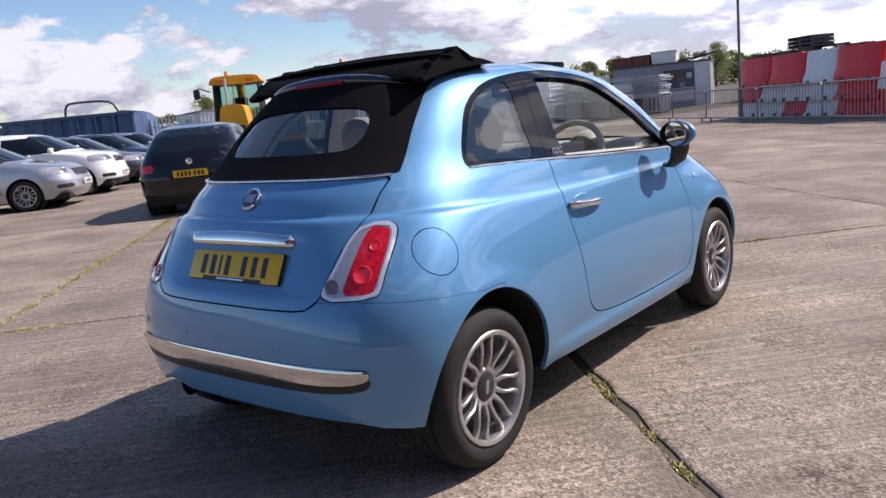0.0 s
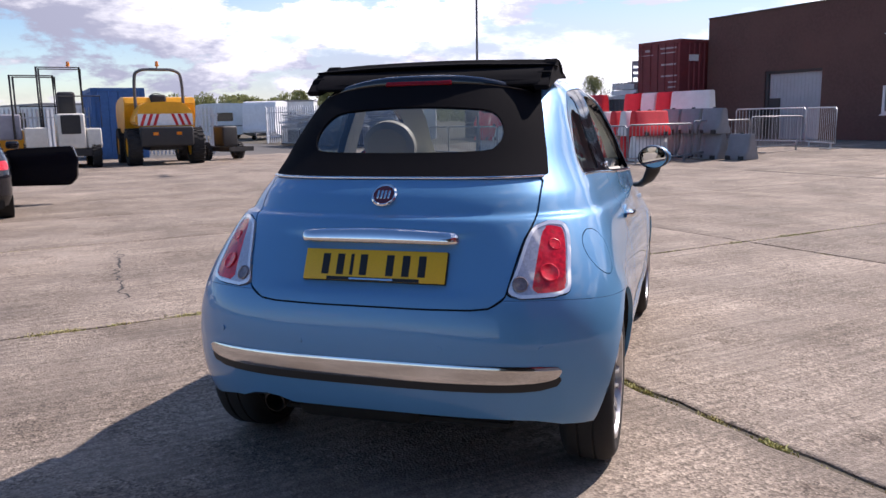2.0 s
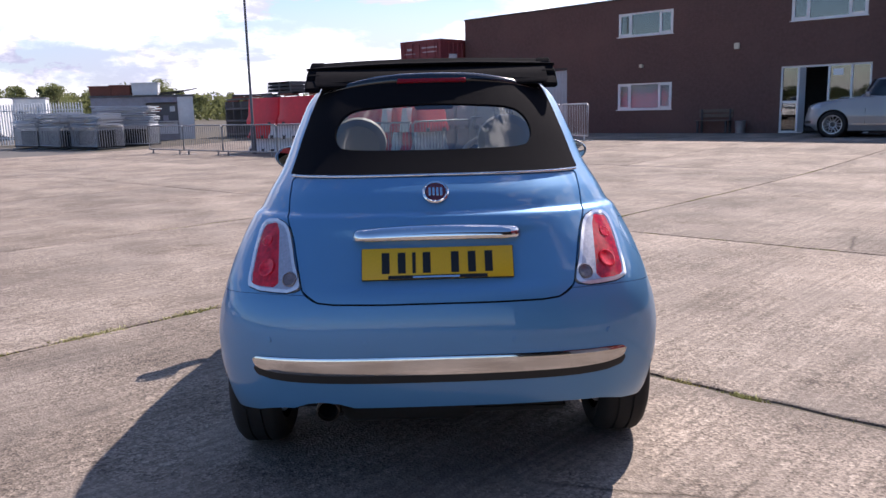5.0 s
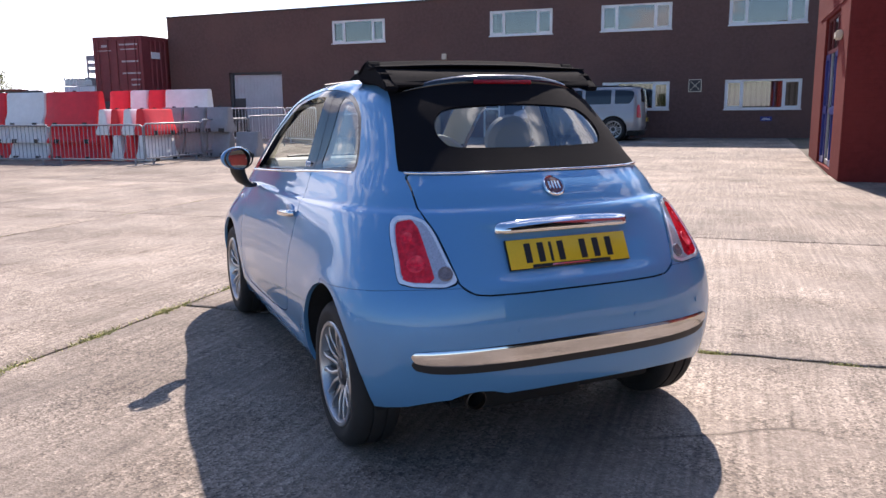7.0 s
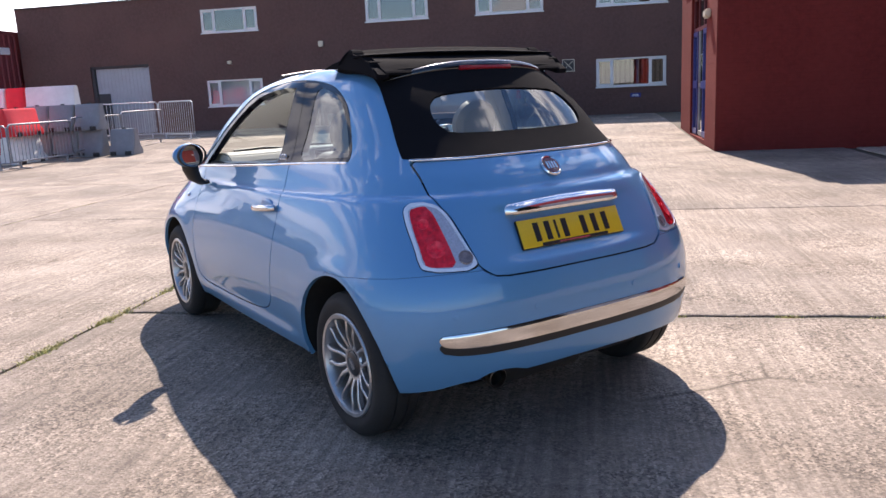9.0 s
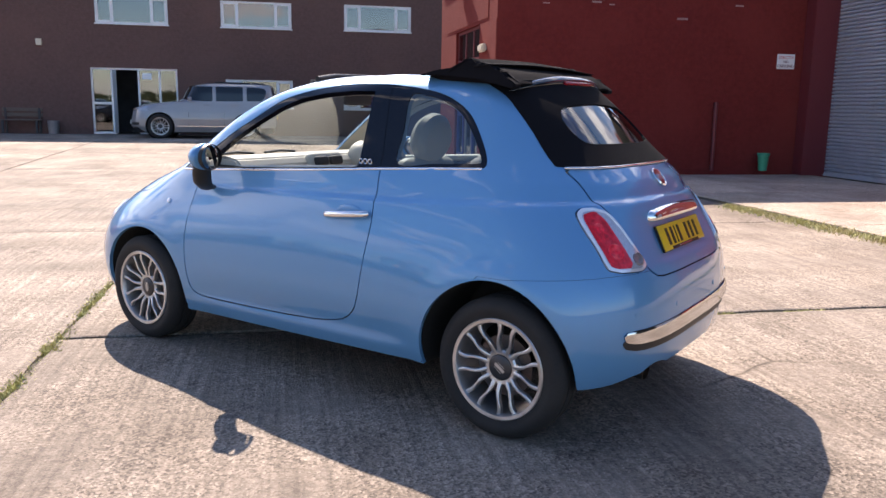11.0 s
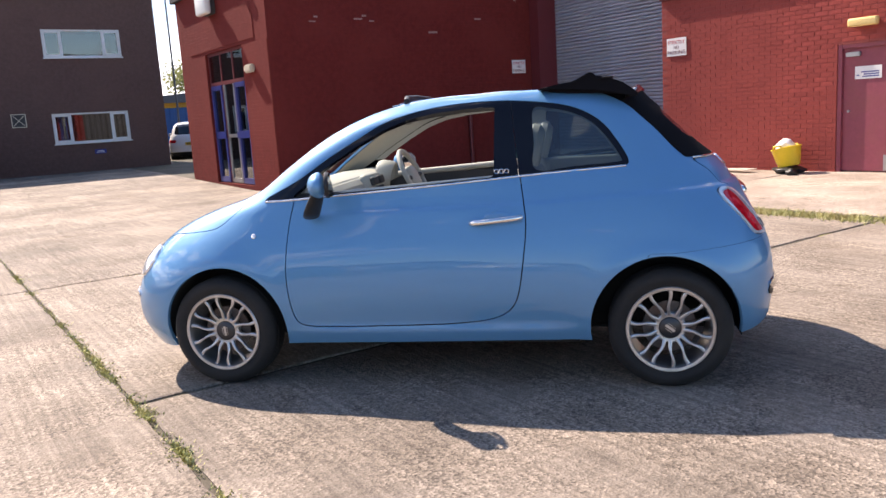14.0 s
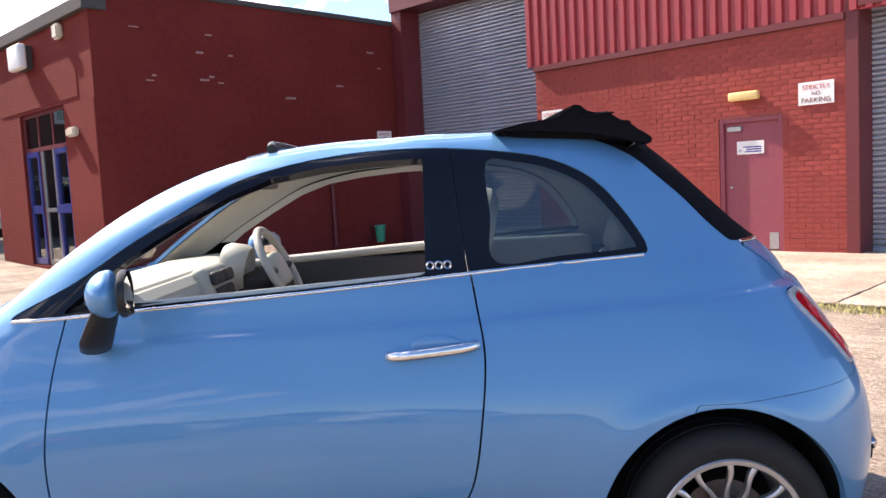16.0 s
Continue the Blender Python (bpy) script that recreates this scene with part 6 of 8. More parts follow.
def text_mesh(words, size, m):
    cu = bpy.data.curves.new("words", "FONT")
    cu.body, cu.size, cu.extrude, cu.align_x, cu.align_y = words, size, .001, "CENTER", "CENTER"
    ob = bpy.data.objects.new("words", cu)
    me = bpy.data.meshes.new_from_object(ob)
    bpy.data.objects.remove(ob)
    me.transform(m)
    return me


def board(y0, y1, z0, z1, plane, label):
    """White parking notice; plane 'x' faces the yard from the sunlit wall, 'y' from the shaded one."""
    b = thing("parking_sign", label, "sign", "parking signs", m=MB)
    if plane == "x":
        part("sign_board", boxes([(X2 - .02, X2 - .004, y0, y1, z0, z1)], .003), WHITE_P, b)
        turn = Matrix.Translation((X2 - .0225, (y0 + y1) / 2, 0)) @ Matrix.Rotation(radians(-90), 4, "Z") @ Matrix.Rotation(radians(90), 4, "X")
    else:
        part("sign_board", boxes([(y0, y1, CY - .02, CY - .004, z0, z1)], .003), WHITE_P, b)
        turn = Matrix.Translation(((y0 + y1) / 2, CY - .0225, 0)) @ Matrix.Rotation(radians(90), 4, "X")
    h = z1 - z0
    for words, f, s in (("STRICTLY", .76, .27), ("NO", .48, .24), ("PARKING", .19, .30)):
        part("sign_words", text_mesh(words, h * s, turn @ Matrix.Translation((0, z0 + h * f, 0))), SIGN_RED if f > .7 else DARK_RED, b)


board(7.05, 7.51, 2.19, 2.53, "x", "white parking notice beside the tall shutter")
board(2.39, 2.88, 2.145, 2.47, "x", "white parking notice beside the red door")
board(8.63, 9.03, 2.20, 2.50, "y", "white parking notice on the shaded red wall")

# tub, boards and rubbish at the foot of the wall
TUB = material("yellow plastic tub", (0.78, 0.56, 0.03), rough=0.4, vary=0.06, second=(0.7, 0.5, 0.08))
tub = thing("plastic_tub", "yellow flexible tub with white sheeting in it", "tub", m=MB @ Matrix.Translation((8.86, 4.68, .135)) @ Matrix.Rotation(radians(-12), 4, "X") @ Matrix.Scale(1, 4))
part("tub_wall", lathe([(.0001, 0), (.16, 0), (.175, .02), (.235, .30), (.25, .315), (.24, .325), (.222, .30), (.165, .03), (.0001, .02)], 32, "Z"), TUB, tub)
for s in (1, -1):
    part("tub_handle", tube([(s * .23, -.09, .31), (s * .265, -.05, .36), (s * .265, .05, .36), (s * .23, .09, .31)], .014, 8), TUB, tub)
bm = bmesh.new()
bmesh.ops.create_icosphere(bm, subdivisions=4, radius=.15)
for v in bm.verts:
    v.co *= 1 + .16 * noise.noise(v.co * 9)
    v.co.z = v.co.z * .95 + .33
part("white_sheeting", to_mesh(bm, "sheet", 80), WHITE_P, tub)
BOARD = material("pale board", (0.62, 0.55, 0.47), rough=0.7, vary=0.12, grain=12, second=(0.5, 0.42, 0.35))
for (px, py, a, ln, wd, dz) in ((8.55, 6.6, 68, 1.7, .34, .0), (8.35, 5.75, 40, .95, .42, .016), (8.8, 5.9, 85, 1.2, .25, .03)):
    o = tagged(part("board", boxes([(-ln / 2, ln / 2, -wd / 2, wd / 2, 0, .014)], .003), BOARD), "pale loose board lying on the concrete", "board", "loose boards")
    o.matrix_basis = MB @ Matrix.Translation((px, py, .032 + dz)) @ Matrix.Rotation(radians(a), 4, "Z") @ Matrix.Rotation(radians(1.2), 4, "Y")
bm = bmesh.new()
bmesh.ops.create_icosphere(bm, subdivisions=3, radius=.09)
for v in bm.verts:
    v.co *= 1 + .4 * noise.noise(v.co * 14)
    v.co.z = max(v.co.z, -.05) * .8
# added dark lump that props the tub and stands in for the shadow beneath
sack = bmesh.new()
bmesh.ops.create_icosphere(sack, subdivisions=3, radius=.26)
for v in sack.verts:
    v.co *= 1 + .25 * noise.noise(v.co * 6)
    v.co.z = .06 + v.co.z * .26
o = tagged(part("sack", to_mesh(sack, "sack", 60), BLACK_PLASTIC), "dark sack-like lump added for the shadow under the yellow tub", "sack")
o.matrix_basis = MB @ Matrix.Translation((8.86, 4.68, .022))
o = tagged(part("rag", to_mesh(bm, "rag", 60), BLACK_PLASTIC), "small crumpled dark rag on the concrete", "rag")
o.matrix_basis = MB @ Matrix.Translation((8.55, 4.45, .06))
GREEN = material("green plastic", (0.03, 0.28, 0.16), rough=0.4, vary=0.08)
o = tagged(part("green_pot", lathe([(.0001, 0), (.085, 0), (.11, .30), (.125, .31), (.125, .36), (.105, .36), (.08, .02), (.0001, .02)], 24, "Z"), GREEN), "green plastic pot against the shaded wall", "pot")
o.matrix_basis = MB @ Matrix.Translation((8.35, CY - .25, .12))
o = tagged(part("drain_pipe", tube([(7.3, CY - .06, .1), (7.3, CY - .06, 1.2), (7.3, CY - .06, 1.5)], .04, 10), DARK_RED), "short dark red pipe on the shaded wall", "pipe")
o.matrix_basis = MB

# ---- parked vehicles ----
DARK_GLASS = material("tinted car glass", (0.008, 0.010, 0.013), rough=0.04, vary=0.1, coat=0.35, spec=0.45)


def paint(name, c, metal=0.0, rough=0.35):
    return material(name, c, rough=rough, metal=metal, spec=0.1, vary=0.03, grain=700, coat=1.0, second=tuple(min(1, v * 1.15 + .004) for v in c), amount=0.4)


BLACK_PAINT = material("black car paint", (0.006, 0.006, 0.010), rough=0.4, vary=0.03, grain=700, coat=1.0, spec=0.05)
SILVER_PAINT = paint("silver car paint", (0.42, 0.43, 0.46), .7)
WHITE_PAINT = paint("white car paint", (0.78, 0.78, 0.78), 0.0)
NAVY_PAINT = paint("dark blue car paint", (0.025, 0.035, 0.075))
GREY_PAINT = paint("dark grey car paint", (0.05, 0.055, 0.07))
BEIGE_PAINT = paint("champagne silver paint", (0.27, 0.265, 0.275), .3)


HEAD_LENS = material("headlamp lens over a grey reflector", (0.40, 0.41, 0.43), rough=0.07, metal=0.35, vary=0.35, grain=22, coat=1.0)


def parked_car(name, label, mat, m, L=4.2, W=1.8, H=1.45, wb=2.6, ro=.75, hood=.86, belt=.95, ws=.80, kind="hatch", group="", wheel_r=.31, rim_dark=False):
    """A parked car, rear axle at the origin, nose to +y: skin cut into glass, lamps and panels, with plates and wheels."""
    c = thing(name, label, "car", group, m=m)
    yr, yf = -ro, L - ro
    yw = wb - ws + .62
    roof_f, roof_r = yw - .78, (yr + .55 if kind != "saloon" else yr + 1.25)
    if kind == "suv":
        roof_f, roof_r = yw - .34, yr + .20
    if kind == "saloon":
        rear = [(.2, yr + .10), (.36, yr), (.62, yr), (.80, yr + .03), (belt - .02, yr + .10), (belt + .04, yr + .35), (belt + .10, yr + .55), (H - .12, roof_r - .12), (H - .03, roof_r + .35), (H, roof_r + .8)]
    elif kind == "suv":
        rear = [(.25, yr + .08), (.45, yr), (.8, yr + .01), (belt, yr + .03), (H - .3, yr + .05), (H - .1, yr + .09), (H - .03, yr + .20), (H, yr + .6)]
    else:
        rear = [(.2, yr + .10), (.36, yr), (.62, yr), (.82, yr + .05), (belt, yr + .12), (belt + .1, yr + .20), (H - .16, roof_r - .10), (H - .05, roof_r + .15), (H, roof_r + .7)]
    front = [(.2, yf - .12), (.38, yf), (.55, yf - .02), (hood - .16, yf - .10), (hood - .05, yf - .28), (hood + .02, yf - .62), (belt + .0, yw + .10), (belt + .06, yw), (H - .10, roof_f + .12), (H - .03, roof_f - .22), (H, roof_f - .7)]
    half = [(.2, W / 2 - .07), (.35, W / 2 - .01), (.6, W / 2), (.8, W / 2 - .02), (belt, W / 2 - .07), (H - .3, W / 2 * .84), (H - .1, W / 2 * .73), (H - .03, W / 2 * .62), (H, W / 2 * .40)]

    if kind == "suv":
        half[-4:] = [(H - .3, W / 2 * .89), (H - .1, W / 2 * .83), (H - .03, W / 2 * .74), (H, W / 2 * .55)]

    def shape(z):
        f = lambda t: float(np.interp(z, [p[0] for p in t], [p[1] for p in t]))
        a, b, w = f(rear), f(front), f(half)
        ln = b - a
        return (a, w, a + min(.55, ln * .3), 3.6, w, w, b - min(.75, ln * .33), 2.9, b)
    lv = sorted({*np.linspace(.2, belt, 26), *np.linspace(belt, H - .1, 16), *np.linspace(H - .1, H, 12)})
    sk = hull(lv, shape, 14, 36)
    wheels_y = (0, wb)
    ar = lambda V: np.minimum(np.hypot(V[:, 1], V[:, 2] - wheel_r) - wheel_r - .05, np.hypot(V[:, 1] - wb, V[:, 2] - wheel_r) - wheel_r - .05)
    sk = sk.split(ar(sk.V))[1]
    top = H - .13
    sidewin = round_poly([(yw - .16, belt + .03), (roof_f + .05, top - .02), (roof_f - .5, top + .01), (roof_r + .45, top), (roof_r + .12, top - .08), (max(yr + .42, roof_r - .18), belt + .06), (roof_r + .5, belt + .02)], 3)
    posts = {"suv": ((yr + .95, .055), (yr + 1.85, .05)), "coupe": ((roof_f - .95, .04),)}.get(kind, ((roof_f - .75, .035), (roof_f - 1.55, .035)))
    sw_d = np.maximum(distance_to(sidewin, sk.V[:, 1], sk.V[:, 2]), W * .28 - np.abs(sk.V[:, 0]))
    for py_, ph_ in posts:
        sw_d = np.maximum(sw_d, ph_ - np.abs(sk.V[:, 1] - py_))
    win, sk = sk.split(sw_d)
    fw = lambda V: np.maximum.reduce([np.abs(V[:, 0]) - (W * .40 - .16 * (V[:, 2] - belt)), belt + .05 - V[:, 2], V[:, 2] - (H - .07), roof_f - .15 - V[:, 1]])
    ws_s, sk = sk.split(fw(sk.V))
    rb = belt + (.12 if kind == "saloon" else .06)
    rw = lambda V: np.maximum.reduce([np.abs(V[:, 0]) - (W * .37 - .20 * (V[:, 2] - belt)), rb - V[:, 2], V[:, 2] - (H - .10), V[:, 1] - roof_r - .2])
    rw_s, sk = sk.split(rw(sk.V))
    tl = lambda V: np.maximum.reduce([W * .33 - np.abs(V[:, 0]), .70 - V[:, 2], V[:, 2] - .82 - (.35 if kind == "suv" else 0), V[:, 1] - yr - .30])
    if kind == "suv":
        tl = lambda V: np.maximum.reduce([W * .40 - np.abs(V[:, 0]), .72 - V[:, 2], V[:, 2] - 1.12, V[:, 1] - yr - .22])
    tls, sk = sk.split(tl(sk.V))
    hl = lambda V: np.maximum.reduce([W * .27 - np.abs(V[:, 0]), hood - .22 - V[:, 2], V[:, 2] - hood + .07, yf - .62 - V[:, 1]])
    hls, sk = sk.split(hl(sk.V))
    gr = lambda V: np.maximum.reduce([np.abs(V[:, 0]) - W * .24, hood - .28 - V[:, 2], V[:, 2] - hood + .13, yf - .5 - V[:, 1]])
    grs, sk = sk.split(gr(sk.V))
    lo, sk = sk.split(np.maximum(sk.V[:, 2] - .34, -np.minimum(np.abs(sk.V[:, 1] - yr) - .5, np.abs(sk.V[:, 1] - yf) - .35) * -1))
    part("body", sk.mesh(.01), mat, c)
    for nm, piece in zip(("rear_valance", "front_valance"), lo.split(lo.V[:, 1] - wb / 2)):
        if len(piece.F):
            part(nm, piece.mesh(.01), BLACK_PLASTIC if kind != "saloon" else mat, c)
    for s in (1, -1):
        if len(win.F):
            part("side_window", win.side(s).moved(-.004).mesh(), DARK_GLASS, c)
        if len(tls.F):
            part("tail_lamp", tls.side(s).moved(.006).mesh(.012), LENS_RED, c)
        if len(hls.F):
            part("headlamp", hls.side(s).moved(.004).mesh(.012), HEAD_LENS, c)
        part("door_mirror", rbox(.20, .11, .13, .045, Matrix.Translation((s * (W / 2 + .06), yw - .32, belt + .06))), mat, c)
        for y in ((roof_f - .45, roof_f - 1.25) if kind != "coupe" else (roof_f - .8,)):
            part("door_handle", boxes([(s * (W / 2 - .035) - .016, s * (W / 2 - .035) + .016, y - .09, y + .09, belt - .13, belt - .10)], .006), CHROME if kind == "saloon" else mat, c)
        # door shut lines as fine sunk strips
        for y in (yw - .25, roof_f - .95):
            part("shut_line", boxes([(s * (W / 2 - .012) - .008, s * (W / 2 - .012) + .008, y - .003, y + .003, .36, .80)]), UNDER, c)
    part("windscreen", ws_s.moved(-.004).mesh(), DARK_GLASS, c)
    part("rear_window", rw_s.moved(-.004).mesh(), DARK_GLASS, c)
    part("grille", grs.moved(-.008).mesh(), BLACK_PLASTIC, c)
    for k in range(4):
        zz = hood - .262 + k * .037
        band = grs.split(np.abs(grs.V[:, 2] - zz) - .006)[0]
        if len(band.F):
            part("grille_bar", band.moved(-.002).mesh(.006), CHROME, c)
    for s in (1, -1):
        if len(hls.F):
            one = hls.side(s)
            k = np.argmin((np.abs(one.V[:, 0]) - W * .335) ** 2 + (one.V[:, 2] - hood + .145) ** 2)
            nn = Vector(one.N[k])
            part("headlamp_lens", lathe([(.062, 0), (.062, .006), (.05, .009), (.04, .004), (.0001, .002)], 24, "Z", Matrix.Translation(Vector(one.V[k]) + nn * .004) @ nn.to_track_quat("Z", "Y").to_matrix().to_4x4()), LENS_DARK, c)
            low_f = sk.split(np.maximum.reduce([W * .30 - np.abs(sk.V[:, 0]), .40 - sk.V[:, 2], sk.V[:, 2] - .48, yf - .35 - sk.V[:, 1]]))[0].side(s)
            if len(low_f.F):
                part("fog_lamp_recess", low_f.moved(.003).mesh(), BLACK_PLASTIC, c)
    part("underbody", boxes([(-W / 2 + .12, W / 2 - .12, yr + .15, yf - .15, .17, .30)], .02), UNDER, c)
    pl = part("number_plate", boxes([(-.26, .26, yr - .022, yr - .004, .60, .71)], .003), PLATE_YELLOW, c, "yellow number plate with black marks")
    for k in range(7):
        part("plate_mark", boxes([(-.20 + k * .058 + (k > 3) * .02, -.165 + k * .058 + (k > 3) * .02, yr - .0245, yr - .0225, .62, .69)]), PLATE_BLACK, pl)
    fp = part("front_plate", boxes([(-.26, .26, yf + .004, yf + .02, .42, .53)], .003), WHITE_P, c)
    for k in range(7):
        part("plate_mark", boxes([(-.20 + k * .058 + (k > 3) * .02, -.165 + k * .058 + (k > 3) * .02, yf + .0205, yf + .0225, .44, .51)]), PLATE_BLACK, fp)
    for q in (fp, pl):
        q.parent = c
    part("badge", lathe([(.05, -.008), (.05, .004), (.04, .008), (.0001, .008)], 24, "Y", Matrix.Translation((0, yr + (.02 if kind != "suv" else 0) + .0, .84)) @ Matrix.Rotation(math.pi, 4, "Z")), CHROME, c)
    sc_ = wheel_r / .29
    for y in wheels_y:
        for s in (1, -1):
            mm = Matrix.Translation((s * (W / 2 - .115), y, wheel_r)) @ (Matrix.Identity(4) if s > 0 else Matrix.Rotation(math.pi, 4, "Z")) @ Matrix.Rotation(y + s, 4, "X") @ Matrix.Scale(sc_, 4)
            wh = part("wheel", W_MESH[3], None, c)
            wh.matrix_basis = mm
            part("tyre", W_MESH[0], None, wh)
            part("rim", W_MESH[1], None, wh)
            part("hub_cap", W_MESH[2], None, wh)
            # dark well behind the wheel
            part("wheel_well", lathe([(wheel_r + .045, 0), (wheel_r + .045, -.32), (.0001, -.32)], 28, "X", Matrix.Translation((s * (W / 2 - .02), y, wheel_r)) @ (Matrix.Identity(4) if s > 0 else Matrix.Rotation(math.pi, 4, "Z"))), UNDER, c)
    return c


def at_b(x, y, heading, z=None):
    """A place in the yard; heading: degrees by which the nose turns from +Y to -X."""
    return MB @ Matrix.Translation((x, y, rise(y) if z is None else z)) @ Matrix.Rotation(radians(heading), 4, "Z")


vw = parked_car("hatchback_car", "black coupe hatchback with its far door standing open", BLACK_PAINT, at_b(-10.17, -2.2, 90), L=4.26, W=1.69, H=1.40, wb=2.58, ro=.80, hood=.84, belt=.92, kind="coupe", wheel_r=.315)
# open door
dm = Matrix.Translation((.80, 2.02, 0)) @ Matrix.Rotation(radians(66), 4, "Z")
part("open_door", prism([(0, .30), (0, .88), (-.15, .92), (-1.08, .95), (-1.15, .75), (-1.12, .42), (-1.0, .30)], -.07, .03, "x", .02, dm), BLACK_PAINT, vw)
parked_car("saloon_car", "silver saloon car parked nose out in the row", SILVER_PAINT, at_b(-14.42, -8.97, 0), L=4.83, W=1.85, H=1.48, wb=2.74, ro=1.12, hood=.90, belt=.98, kind="saloon", group="parked cars")
parked_car("crossover_car", "white compact crossover parked in the row", WHITE_PAINT, at_b(-17.5, -8.65, 0), L=4.13, W=1.80, H=1.60, wb=2.53, ro=.72, hood=1.02, belt=1.08, kind="hatch", group="parked cars", wheel_r=.34)
parked_car("hatchback_car", "dark grey hatchback parked in the row", GREY_PAINT, at_b(-20.4, -8.7, 0), L=4.25, W=1.78, H=1.46, wb=2.62, ro=.74, kind="hatch", group="parked cars")
parked_car("hatchback_car", "dark blue hatchback parked in the row", NAVY_PAINT, at_b(-23.3, -8.6, 0), L=4.3, W=1.78, H=1.48, wb=2.62, ro=.74, kind="hatch", group="parked cars")
parked_car("hatchback_car", "pale silver hatchback at the end of the row", SILVER_PAINT, at_b(-26.3, -8.4, 0), L=4.1, W=1.75, H=1.46, wb=2.55, ro=.74, kind="hatch", group="parked cars")
parked_car("hatchback_car", "white hatchback parked in the row", WHITE_PAINT, at_b(-11.75, -10.25, 0), L=4.1, W=1.76, H=1.47, wb=2.5, ro=.74, kind="hatch", group="parked cars")
suv = parked_car("off_roader", "champagne silver off-roader parked along the brown wall", BEIGE_PAINT, at_b(-2.50, 22.55, 90, .24), L=4.38, W=1.92, H=1.69, wb=2.52, ro=.92, hood=1.03, belt=1.13, ws=1.20, kind="suv", wheel_r=.37)
for sx in (-1, 1):
    part("side_step", boxes([(sx * .90 - .06, sx * .90 + .06, .50, 2.02, .36, .40)], .012), CHROME, suv, "bright side step")
    part("roof_rail", tube([(sx * .68, -.55, 1.67), (sx * .68, .9, 1.705)], .022, 8), BLACK_PLASTIC, suv)
parked_car("estate_car", "pale silver estate car beyond the end of the brown wall", WHITE_PAINT, at_b(6.3, 28.6, -20, .2), L=4.3, W=1.8, H=1.5, wb=2.6, ro=.8, kind="hatch")

# ---- barriers, fences, plant and stores round the yard ----
RED_PLASTIC = material("red barrier plastic", (0.74, 0.022, 0.03), rough=0.45, vary=0.10, grain=6, second=(0.42, 0.014, 0.02), stain=0.8)
WHITE_PLASTIC = material("white barrier plastic", (0.74, 0.73, 0.72), rough=0.5, vary=0.08, grain=6, second=(0.52, 0.50, 0.48), stain=0.8)
GREY_PLASTIC = material("grey barrier plastic", (0.25, 0.25, 0.265), rough=0.6, vary=0.12, grain=6, second=(0.14, 0.14, 0.15), stain=0.8)
GALV = material("galvanised steel", (0.52, 0.54, 0.57), rough=0.45, metal=0.45, vary=0.15, grain=30, second=(0.26, 0.27, 0.29), stain=0.8)
RAIL_GREY = material("grey railing steel", (0.27, 0.28, 0.30), rough=0.5, metal=0.5, vary=0.15, grain=20, second=(0.18, 0.18, 0.19), stain=0.9)
DULL_STEEL = material("weathered steel", (0.13, 0.13, 0.14), rough=0.6, metal=0.4, vary=0.2, grain=18, second=(0.08, 0.075, 0.07), stain=0.9)
PLANT_YELLOW = material("plant yellow paint", (0.78, 0.37, 0.014), rough=0.38, vary=0.08, grain=10, second=(0.50, 0.22, 0.02), stain=0.6)
PLANT_WHITE = material("plant cream paint", (0.66, 0.64, 0.58), rough=0.45, vary=0.1, grain=8, second=(0.45, 0.43, 0.38), stain=0.7)
PLANT_BLACK = material("plant black steel", (0.022, 0.022, 0.024), rough=0.55, vary=0.2, grain=14, second=(0.05, 0.045, 0.04), stain=0.6)
BOX_RED = material("container red paint", (0.185, 0.034, 0.037), rough=0.6, vary=0.15, grain=9, second=(0.14, 0.018, 0.02), stain=0.8)
BOX_BLUE = material("container blue paint", (0.035, 0.13, 0.36), rough=0.55, vary=0.15, grain=9, second=(0.03, 0.09, 0.24), stain=0.8)
SKIP_BLUE = material("skip blue paint", (0.055, 0.10, 0.20), rough=0.6, vary=0.2, grain=8, second=(0.04, 0.06, 0.11), stain=0.9)
CABIN_WHITE = material("cabin panel white", (0.70, 0.71, 0.72), rough=0.5, vary=0.08, grain=5, second=(0.52, 0.52, 0.53), stain=0.6)
CABIN_GREY = material("cabin panel grey", (0.30, 0.29, 0.33), rough=0.6, vary=0.15, grain=5, second=(0.18, 0.17, 0.18), stain=0.8)
RUST = material("rusty brown steel", (0.20, 0.065, 0.045), rough=0.8, vary=0.3, grain=12, second=(0.11, 0.05, 0.035), stain=0.9)
MARK_WHITE = material("white marking", (0.72, 0.72, 0.72), rough=0.6, vary=0.1, grain=12)
MARK_DIM = material("worn white marking", (0.42, 0.36, 0.36), rough=0.7, vary=0.3, grain=20)
MARK_RED = material("red marking", (0.55, 0.02, 0.02), rough=0.5, vary=0.1, grain=12)
AMBER = material("amber beacon plastic", (0.75, 0.22, 0.01), rough=0.2, vary=0.05, coat=0.6)
CAB_GLASS = glass("greenish cab glass", (0.60, 0.78, 0.76))


def put(name, label, cat, x, y, turn=0.0, group="", z=None):
    return thing(name, label, cat, group, m=at_b(x, y, turn, z))


